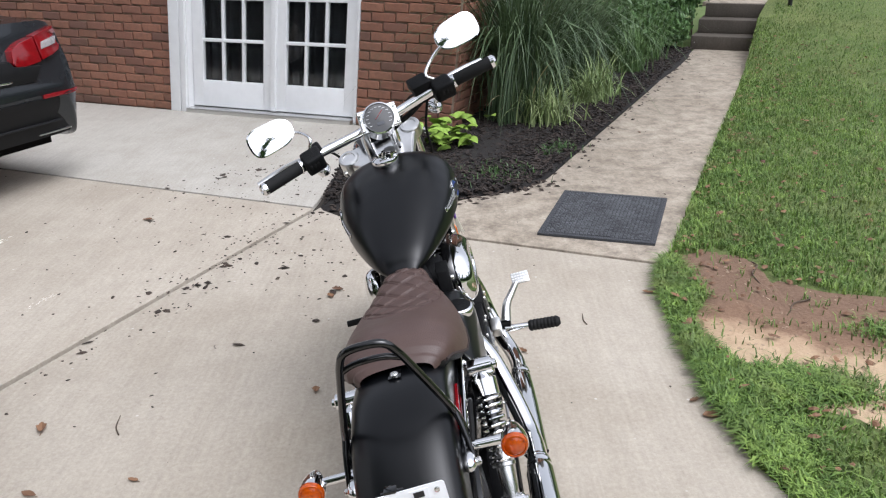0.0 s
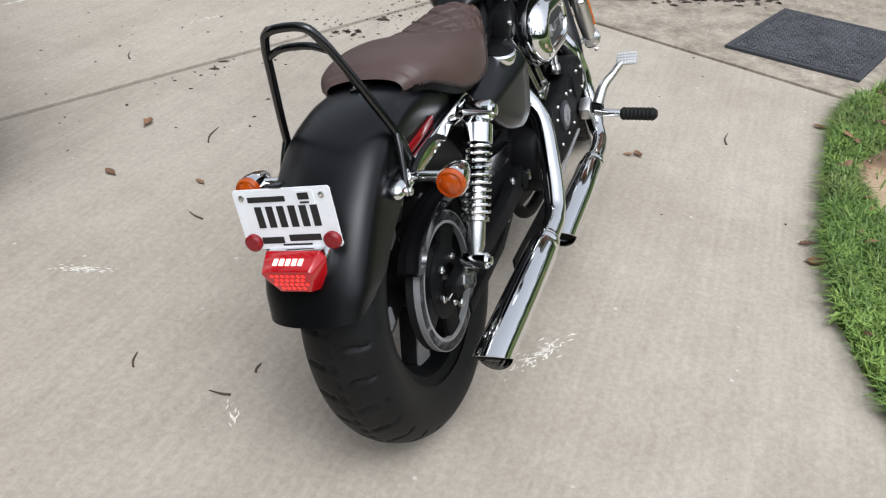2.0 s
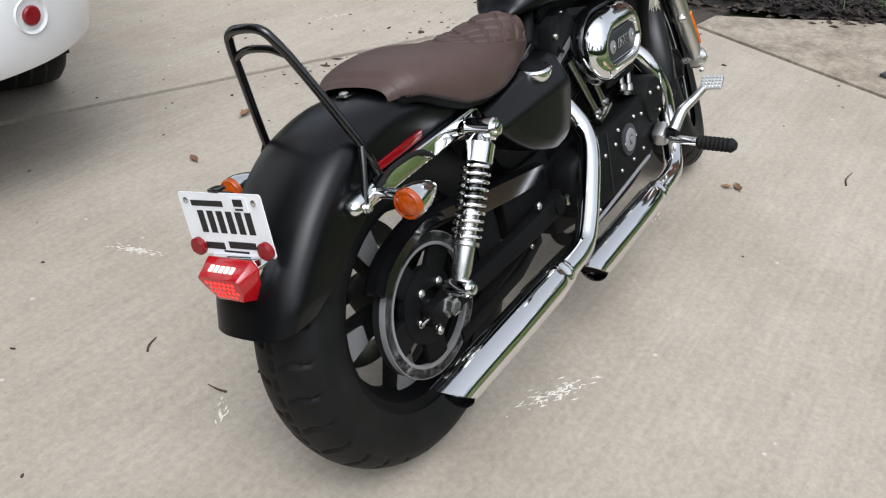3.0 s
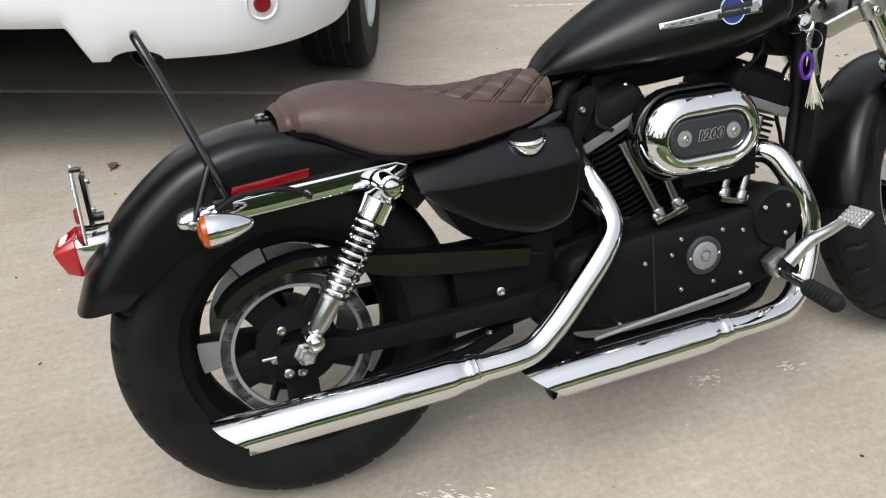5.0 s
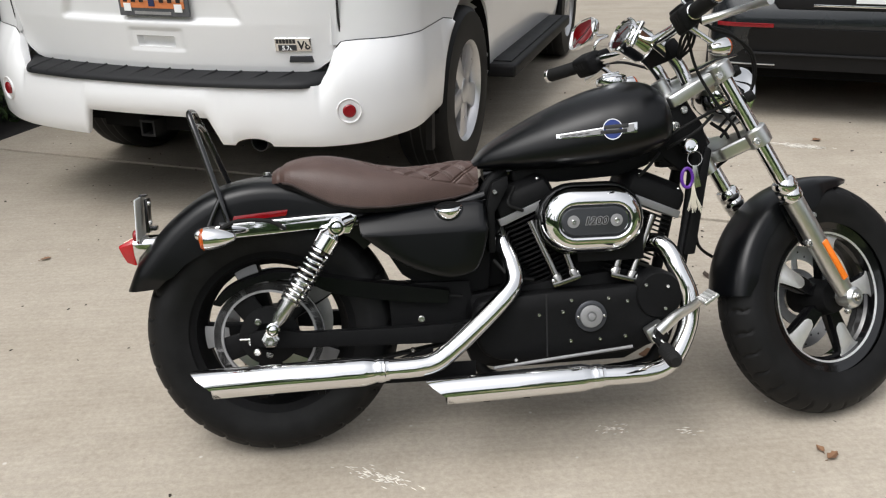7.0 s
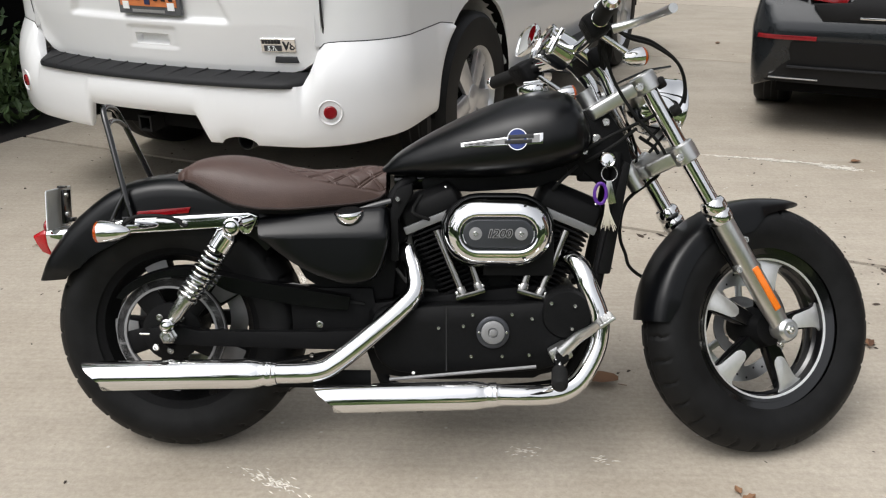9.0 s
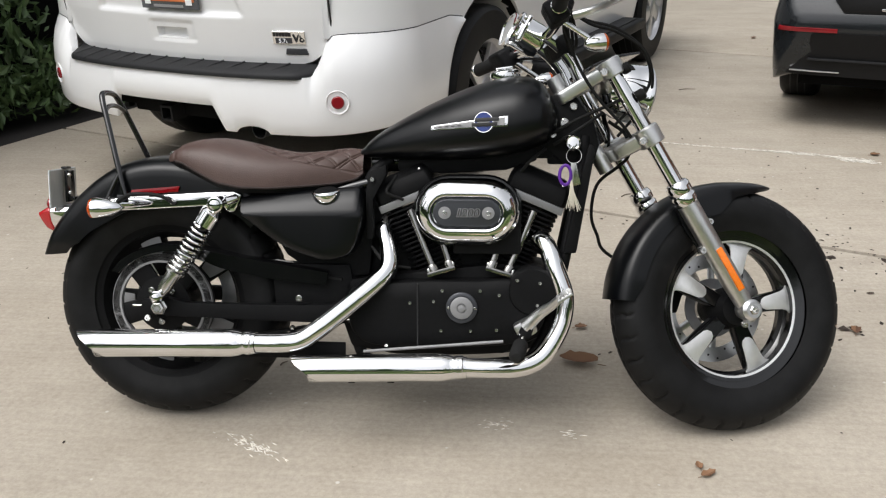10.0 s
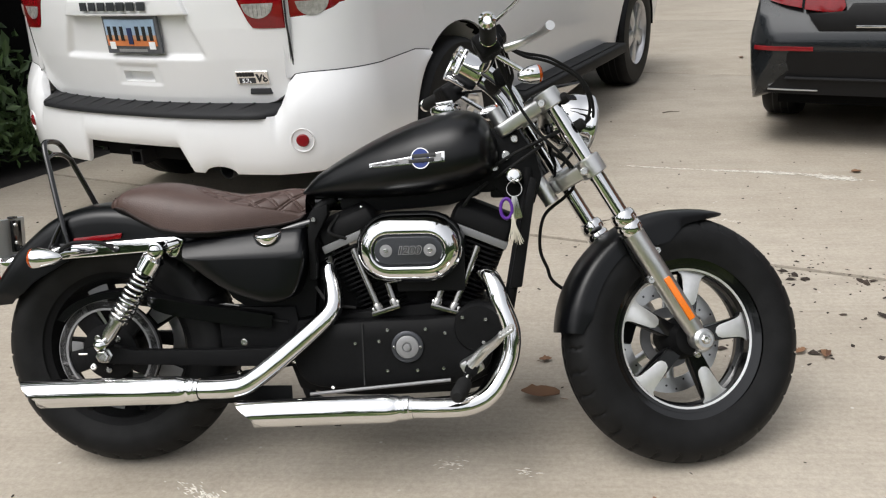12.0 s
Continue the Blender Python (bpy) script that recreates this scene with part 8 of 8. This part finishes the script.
# Yellow-green broad-leaved plant
hos = thing("broad_leaved_plant", Matrix.Identity(4), "yellow-green broad-leaved plant in the mulch", "plant")
rnd = random.Random(3)
for k in range(64):
    az, tilt, L = rnd.uniform(0, 360), rnd.uniform(15, 75), rnd.uniform(0.07, 0.125)
    h = rnd.uniform(0.04, 0.22)
    m = Matrix.Translation(grid(4.09 + rnd.gauss(0, 0.09), 1.83 + rnd.gauss(0, 0.09), h)) @ pose(0, 0, 0, 0, 0, az) @ pose(0, 0, 0, 0, -tilt + 40, 0)
    rings = []
    for i in range(7):
        f = i / 6
        w = L * 0.42 * math.sin(math.pi * min(1, f * 0.94 + 0.05)) ** 0.8
        rings.append([m @ Vector((L * f, y * w, abs(y) * w * 0.35 - 0.25 * L * f * f)) for y in (-1, -0.5, 0, 0.5, 1)])
    Geo().rings(rings, wrap=False).part("leaf", HOSTA, hos)
blades("bed_weeds", [grid(3.55 + rg.normal(0, 0.13), 1.30 + rg.normal(0, 0.12), 0.02) for _ in range(210)] + [grid(4.25 + rg.normal(0, 0.1), 1.08 + rg.normal(0, 0.06), 0.02) for _ in range(200)], SHRUB, "small green weeds in the mulch", "weeds", (0.02, 0.06), 0.0032, 1.2, 9)

# Hedge along the far edge of the drive
hedge = thing("hedge", Matrix.Identity(4), "dark green leafy hedge beside the driveway", "hedge")
cen, rad = [], []
rnd = random.Random(4)
# The top, out of view, is raised to block sky over the drive
for k in range(230):
    cen.append(grid((-3.45 if k % 2 else -4.35) + rnd.uniform(-0.25, 0.10), -0.5 + 0.06 * k, rnd.uniform(0.15, 2.0) if k % 3 else rnd.uniform(1.9, 3.3)))
    rad.append(rnd.uniform(0.35, 0.55))
vs, fs = leaf_cloud(cen, rad, 60000, 0.048, 61, 1.0, 0.45)
raw("foliage", vs, fs, HEDGE, hedge)
cen = [grid(-3.16 + rnd.uniform(-0.12, 0.06), -0.2 + 0.14 * k, rnd.uniform(0.08, 0.45)) for k in range(92)]
vs, fs = leaf_cloud(cen, [rnd.uniform(0.16, 0.28) for _ in cen], 13000, 0.040, 62, 0.8, 0.3)
raw("low_growth", [(v[0], v[1], abs(v[2])) for v in vs], fs, HEDGE, hedge)
for k in range(10):
    Geo().tube([grid(-3.5, 0.5 + 1.2 * k, -0.05), grid(-3.45, 0.55 + 1.2 * k, 0.7), grid(-3.5, 0.5 + 1.2 * k, 1.4)], [0.035, 0.025, 0.01], 7).part("stem", BARK, hedge)
# A near-black block stands in for the shade between the leaves
Geo().box((-3.92, 6.4, 1.45), (0.5, 13.0, 3.0), GRID).part("shade_core", UNDER, hedge, "near-black block put in for the hedge's inner shade")
tagged(Geo().box((-4.4, 5.0, -0.03), (2.92, 18.0, 0.05), GRID).part("planting_bed", MULCH), "dark bare earth below the hedge", "bed", kind="structure")

# Distant trees that close the view all round
rnd = random.Random(12)
cen, rad = [], []
for k in range(64):
    a = 2 * math.pi * k / 64
    R = rnd.uniform(40, 50)
    for j in range(3):
        cen.append(Vector((R * math.cos(a) + rnd.uniform(-2, 2), R * math.sin(a) + rnd.uniform(-2, 2), 2.0 + 4.2 * j + rnd.uniform(-1.2, 1.2))))
        rad.append(rnd.uniform(2.6, 4.2) * (1 - 0.12 * j))
vs, fs = leaf_cloud(cen, rad, 34000, 0.50, 71, 0.9, 0.3)
tagged(raw("backdrop", vs, fs, FOLIAGE_FAR), "belt of distant leafy trees", "trees", kind="structure")
# An added plain wall in leaf colour closes the gaps behind the belt
tagged(Geo().lathe([(54, -0.5), (54, 11.0)], Matrix.Identity(4), 64, caps=False).part("backdrop", FOLIAGE_FAR), "plain foliage-coloured wall added behind the distant trees", "trees", kind="structure")
# Unseen tall trees: three behind the hedge added as shade, the rest for reflections
for k, (u, v, h) in enumerate(((-5.8, 2.0, 8.5), (-5.7, 5.6, 9.0), (-6.4, 10.0, 9.5), (-14.5, -3.5, 9.5), (-16.0, -9.0, 12.5), (-11.0, -14.5, 10.0), (-4.0, -27.0, 11.0), (7.0, -26.0, 10.5), (17.0, -20.0, 10.0))):
    tr = thing("tree", Matrix.Identity(4), "unseen leafy tree added behind the hedge to shade the drive" if k < 3 else "tall leafy tree standing on the lawn across the drive", "tree", "trees behind the hedge" if k < 3 else "trees round the drive")
    Geo().tube([grid(u, v, -0.1), grid(u + 0.1, v, 2.2), grid(u - 0.05, v + 0.15, 4.5), grid(u, v, h * 0.8)], [0.19, 0.15, 0.10, 0.03], 10, smooth=4).part("trunk", BARK, tr)
    rnd = random.Random(80 + k)
    cen, rad = [], []
    for j in range(15):
        a, z = rnd.uniform(0, 2 * math.pi), rnd.uniform(3.4, h)
        q = rnd.uniform(0.6, 3.1 if k < 3 else 2.6) * (1 - 0.5 * (z - 3.4) / (h - 3.4))
        tip = grid(u + q * math.cos(a), v + q * math.sin(a), z)
        cen.append(tip)
        rad.append(rnd.uniform(0.8, 1.3))
        if j < 7:
            Geo().tube([grid(u, v + 0.05, z * 0.75), (grid(u, v, z * 0.85) + tip) / 2, tip], [0.06, 0.04, 0.012], 6, smooth=3).part("limb", BARK, tr)
    vs, fs = leaf_cloud(cen, rad, 6500, 0.15, 90 + k, 0.8, 0.2)
    raw("crown", vs, fs, SHRUB, tr)
# Post by the steps
tagged(cyl(grid(9.95, -0.12, 0.2), grid(9.95, -0.12, 1.6), 0.025).part("post", METAL_DARK), "thin dark metal post beside the steps", "post")


# ---- leaf litter, twigs and scuffs on the paving ----
def leaf_shape(m, L, wide, curl, seed):
    r = random.Random(seed)
    rings = []
    for i in range(9):
        f = i / 8
        w = L * wide * math.sin(math.pi * min(1, 0.06 + f * 0.92)) ** 0.75 * (1 + 0.25 * r.uniform(-1, 1) * (0 < i < 8))
        rings.append([m @ Vector((L * (f - 0.5), y * w, 0.003 + abs(y) * w * curl + curl * 0.35 * L * (f - 0.5) ** 2 * 2 + 0.0008 * r.uniform(-1, 1))) for y in (-1, -0.45, 0, 0.45, 1)])
    g = Geo().rings(rings, wrap=False)
    g.tube([m @ Vector((-L * 0.5, 0, 0.003)), m @ Vector((-L * 0.72, L * 0.05, 0.004))], 0.0009, 5)
    return g


LEAVES = [(1.410, -0.150, 0.045, 35, 1), (1.392, -0.118, 0.03, 100, 22), (1.115, 0.365, 0.115, 172, 2), (1.132, 0.588, 0.04, 10, 23), (0.946, -0.728, 0.060, 95, 3), (1.043, -0.696, 0.042, 120, 4), (0.56, 1.329, 0.05, 70, 24), (0.902, 1.443, 0.06, 20, 5), (1.932, -0.737, 0.06, 80, 8), (0.624, 1.051, 0.035, 70, 9), (2.72, 2.577, 0.055, 15, 10), (2.0, 0.62, 0.05, 75, 11), (2.15, 0.35, 0.06, 160, 12), (-1.038, 1.348, 0.04, 30, 13), (1.93, 0.64, 0.045, 220, 14), (2.993, 1.785, 0.05, 95, 15), (4.9, -1.3, 0.05, 10, 16), (5.5, -1.1, 0.06, 140, 17), (-0.35, 1.62, 0.05, 80, 19), (0.5, 6.6, 0.07, 40, 20), (2.9, 6.2, 0.08, 65, 21)]
for x, y, L, a, sd in LEAVES:
    ob = leaf_shape(Matrix.Translation((x, y, 0.001)) @ pose(0, 0, 0, 0, 0, a), L, 0.20 + 0.04 * (sd % 4), 0.35 + 0.15 * (sd % 3), sd).part("fallen_leaf", DEAD, solid=0.0006)
    tagged(ob, "curled dry brown fallen leaf on concrete", "leaf", "fallen leaves on the drive")
rnd = random.Random(9)
TWIGS = [(-0.135, 0.714, 0.05, 30), (-0.154, 0.483, 0.05, 100), (0.92, 1.20, 0.12, 20), (1.68, -0.42, 0.10, 5), (-0.05, 0.45, 0.03, 10), (0.22, 0.30, 0.03, 60), (0.45, 0.95, 0.06, 75), (1.4, 1.9, 0.08, 40), (2.0, 4.1, 0.12, 15)]
for x, y, L, a in TWIGS:
    m = Matrix.Translation((x, y, 0.003)) @ pose(0, 0, 0, 0, 0, a)
    ob = Geo().tube([m @ Vector((-L / 2, 0, 0)), m @ Vector((-L * 0.1, L * 0.06, 0.002)), m @ Vector((L / 2, -L * 0.05, 0))], [0.0028, 0.0024, 0.0012], 6, smooth=3).part("twig", BARK)
    tagged(ob, "short dark twig lying on concrete", "twig", "twigs on the drive")
# Crumbled leaves, thickest along the joints and the bed
rg = np.random.default_rng(77)
vs, fs = [], []


def crumb(u, v, s, z=0.001):
    m = Matrix.Translation(grid(u, v, z)) @ pose(0, 0, 0, rg.uniform(-20, 20), rg.uniform(-20, 20), rg.uniform(0, 360))
    k = len(vs)
    n = 5
    ring = [(s * rg.uniform(0.55, 1.1) * math.cos(2 * math.pi * i / n), s * rg.uniform(0.35, 0.8) * math.sin(2 * math.pi * i / n)) for i in range(n)]
    vs.extend(m @ Vector((x, y, 0)) for x, y in ring)
    vs.append(m @ Vector((0, 0, s * rg.uniform(0.12, 0.35))))
    fs.extend((k + i, k + (i + 1) % n, k + n) for i in range(n))


def scatter(n, u, su, v, sv, s0, s1, ok=None):
    for _ in range(n):
        a, b = rg.normal(u, su), rg.normal(v, sv)
        if ok and not ok(a, b):
            continue
        crumb(a, b, min(s1, s0 * (1 + rg.exponential(0.6))))


def paved(a, b):
    return -2.9 < a < 4.5 and not inside(BED, a, b) and b > edge_v(a) if a < 2.42 else True


# The thicker bits, where they have gathered
for u, v in ((1.66, 1.983), (1.68, 1.96), (1.70, 2.0), (1.919, 1.713), (1.574, 1.342), (1.60, 1.36), (1.753, 1.859), (1.162, 1.907), (1.14, 1.93), (0.814, 2.0), (0.742, 1.953), (1.282, 2.102), (1.754, 1.698), (1.308, 1.272), (1.019, 1.433), (2.942, 2.912), (2.97, 2.95), (2.9, 2.93), (2.312, 2.051), (2.506, 1.998), (2.53, 1.96), (3.298, 2.725), (2.075, 2.767), (2.611, 3.093), (3.155, 2.794), (3.18, 2.77), (2.779, 2.267), (1.39, 1.982), (1.434, 1.96), (1.478, 1.932), (1.421, 1.905)):
    crumb(u, v, rg.uniform(0.020, 0.034))
    for _ in range(3):
        crumb(u + rg.normal(0, 0.05), v + rg.normal(0, 0.05), rg.uniform(0.005, 0.012))
scatter(80, 2.2, 0.35, 2.05, 0.22, 0.006, 0.022, paved)
scatter(60, 1.5, 0.45, 2.02, 0.10, 0.006, 0.020, paved)
scatter(60, 3.0, 0.30, 2.7, 0.25, 0.006, 0.020, paved)
scatter(70, 1.9, 0.6, 2.5, 0.5, 0.005, 0.016, paved)
scatter(60, 2.0, 0.25, 1.7, 0.25, 0.006, 0.020, paved)
for _ in range(330):
    f = rg.random()
    a, b = np.interp(f, (0, 0.35, 0.6, 1), (2.62, 3.10, 3.5, 9.2)), np.interp(f, (0, 0.35, 0.6, 1), (1.95, 1.25, 0.97, 0.90))
    crumb(a + rg.normal(0, 0.07), b + rg.normal(-0.03, 0.06), rg.uniform(0.008, 0.034), 0.008)
for _ in range(380):
    crumb(rg.uniform(-2.6, 2.5), rg.uniform(-0.3, 6.5) if rg.random() < 0.4 else rg.normal(2.6, 0.8), rg.uniform(0.003, 0.011))
for _ in range(60):
    crumb(rg.uniform(2.5, 9.4), rg.uniform(0.15, 0.9), rg.uniform(0.004, 0.014), 0.007)
for _ in range(70):
    u = rg.uniform(2.4, 4.4)
    crumb(u, rg.uniform(2.2, 3.2), rg.uniform(0.005, 0.016))
tagged(raw("leaf_litter", vs, fs, CRUMB), "dark crumbled leaf litter on the paving", "litter", kind="stuff")
vs, fs = [], []
for _ in range(900):
    u = rg.uniform(0.0, 9.0)
    v = edge_v(u) - rg.exponential(0.8) - 0.02
    crumb(u, v, rg.uniform(0.008, 0.030), lawn_height(u, v) + rg.uniform(0.0, 0.03))
tagged(raw("lawn_litter", vs, fs, DEAD), "small brown leaves fallen in the lawn", "litter", kind="stuff")
vs, fs = [], []
for _ in range(420):
    u, v = rg.uniform(1.3, 2.7), rg.uniform(-1.8, -0.1)
    if inside(SOILPOLY, u, v):
        crumb(u, v, rg.uniform(0.004, 0.014), lawn_height(u, v) - 0.002)
tagged(raw("soil_crumbs", vs, fs, leaf_mat("soil_pebbles", (0.14, 0.08, 0.05), (0.52, 0.40, 0.28), 0.9)), "pebbles and clods on the bare soil", "pebbles", kind="stuff")
for u, v, L, a in ((2.45, -0.35, 0.30, 12), (2.15, -0.55, 0.24, -20), (1.75, -1.0, 0.30, 35), (2.0, -0.9, 0.18, 80)):
    p = GRID @ Matrix.Translation((u, v, lawn_height(u, v))) @ pose(0, 0, 0, 0, 0, a)
    ob = Geo().tube([p @ Vector((-L / 2, 0, -0.006)), p @ Vector((-L * 0.15, L * 0.08, 0.006)), p @ Vector((L * 0.2, -L * 0.04, 0.004)), p @ Vector((L / 2, L * 0.06, -0.006))], [0.002, 0.004, 0.0035, 0.002], 7, smooth=4).part("root", BARK)
    tagged(ob, "exposed thin tree root in bare soil", "root", "roots in the soil")
# White scuffs: thin flecks of worn surface
vs, fs = [], []


def scuff(x, y, L, w, a, n, big=1.0):
    for _ in range(n):
        f, g2 = rg.normal(0, 0.33), rg.normal(0, 0.33)
        px, py = x + math.cos(a) * f * L - math.sin(a) * g2 * w, y + math.sin(a) * f * L + math.cos(a) * g2 * w
        s = rg.uniform(0.0010, 0.0042) * big
        k = len(vs)
        t = a + rg.normal(0, 0.3)
        dx, dy = Vector((math.cos(t), math.sin(t), 0)) * s * 2.6, Vector((-math.sin(t), math.cos(t), 0)) * s * 0.45
        c = Vector((px, py, rg.uniform(0.0012, 0.0034)))
        vs.extend((c - dx, c - dy, c + dx, c + dy))
        fs.append((k, k + 1, k + 2, k + 3))


for x, y, L, w, a, n, *big in ((0.255, -0.122, 0.15, 0.035, -0.45, 110), (1.075, 0.0, 0.05, 0.03, 0.0, 18), (0.89, 0.025, 0.07, 0.035, 0.2, 30), (0.105, 1.06, 0.11, 0.022, -1.2, 90), (1.72, 2.765, 0.30, 0.015, -0.30, 70, 1.9), (2.05, 2.675, 0.30, 0.02, -0.27, 90, 1.9), (2.35, 2.595, 0.34, 0.03, -0.30, 170, 2.0), (2.60, 2.48, 0.16, 0.05, -0.34, 170, 2.0), (-0.2, 0.42, 0.06, 0.02, 0.6, 24), (-0.3, 1.25, 0.16, 0.03, 0.0, 50), (1.9, 1.9, 0.2, 0.03, -0.3, 25)):
    scuff(x, y, L, w, a, n, *big)
tagged(raw("scuffs", vs, fs, CHALK), "whitish scuff marks on the concrete", "scuffs", kind="stuff")


# ---- bricks, each a piece of its wall ----
BL, BH, BD, JT = 0.194, 0.062, 0.06, 0.0115
rnd = random.Random(8)


def brick_mesh(length, seed):
    r = random.Random(seed)
    bm = bmesh.new()
    bmesh.ops.create_cube(bm, size=1)
    for v in bm.verts:
        v.co = Vector((v.co.x * BD, v.co.y * length, v.co.z * BH)) + Vector((r.uniform(-1, 1), r.uniform(-1, 1), r.uniform(-1, 1))) * 0.0012
    es = [e for e in bm.edges if all(v.co.x < 0 for v in e.verts)]
    bmesh.ops.bevel(bm, geom=es, offset=0.004, segments=1, affect="EDGES")
    me = bpy.data.meshes.new("brick")
    bm.to_mesh(me)
    bm.free()
    me.materials.append(BRICK)
    return me


WHOLE = [brick_mesh(BL, k) for k in range(5)]
HALFB = [brick_mesh(0.091, 20 + k) for k in range(3)]
rest_v, rest_f = [], []
pieces = 0


def lay(wall, place, v0, v1, z0, z1, single):
    """Courses of bricks in running bond; place(v, z) is a brick's pose."""
    global pieces
    row_i = 0
    z = z0 + BH / 2
    while z < z1:
        v, first = v0, True
        while v < v1 - 0.03:
            ln = 0.091 if (first and row_i % 2) else BL
            ln = min(ln, v1 - v)
            m = place(v + ln / 2, z) @ Matrix.Translation((rnd.uniform(-0.003, 0.0015), 0, 0))
            me = rnd.choice(WHOLE if ln > 0.15 else HALFB)
            sc = ln / (BL if ln > 0.15 else 0.091)
            if single(v, z) and pieces < 290:
                ob = bpy.data.objects.new("brick", me)
                scene.collection.objects.link(ob)
                ob.parent = wall
                ob.matrix_basis = m @ Matrix.Diagonal((1, sc, 1, 1))
                pieces += 1
            else:
                k = len(rest_v)
                mm = m @ Matrix.Diagonal((1, sc, 1, 1))
                rest_v.extend(tuple(mm @ p.co) for p in me.vertices)
                rest_f.extend(tuple(i + k for i in p.vertices) for p in me.polygons)
            v += ln + JT
            first = False
        z += BH + JT
        row_i += 1


def front(v, z):
    return PLUMB @ Matrix.Translation((WU + BD / 2 - 0.004, v, z))


def flank(v, z):
    return PLUMB @ Matrix.Translation((v, 2.03 + BD / 2, z)) @ pose(0, 0, 0, 0, 0, 90)


lay(wall_left, front, 4.665, 7.2, 0.0, 2.7, lambda v, z: z < 1.12 and v < 6.2)
lay(wall_pier, front, 2.045, 2.850, 0.0, 2.7, lambda v, z: z < 1.3)
lay(wall_head, front, 2.86, 4.655, 2.24, 2.7, lambda v, z: False)
lay(wall_side, flank, WU + 0.06, 9.0, 0.0, 2.6, lambda v, z: z < 1.3 and v < 5.3)
me = bpy.data.meshes.new("bricks_beyond")
me.from_pydata(rest_v, [], rest_f)
me.materials.append(BRICK)
ob = new("bricks_beyond", me)
ob.parent = wall_left
ob["kind"] = "stuff"
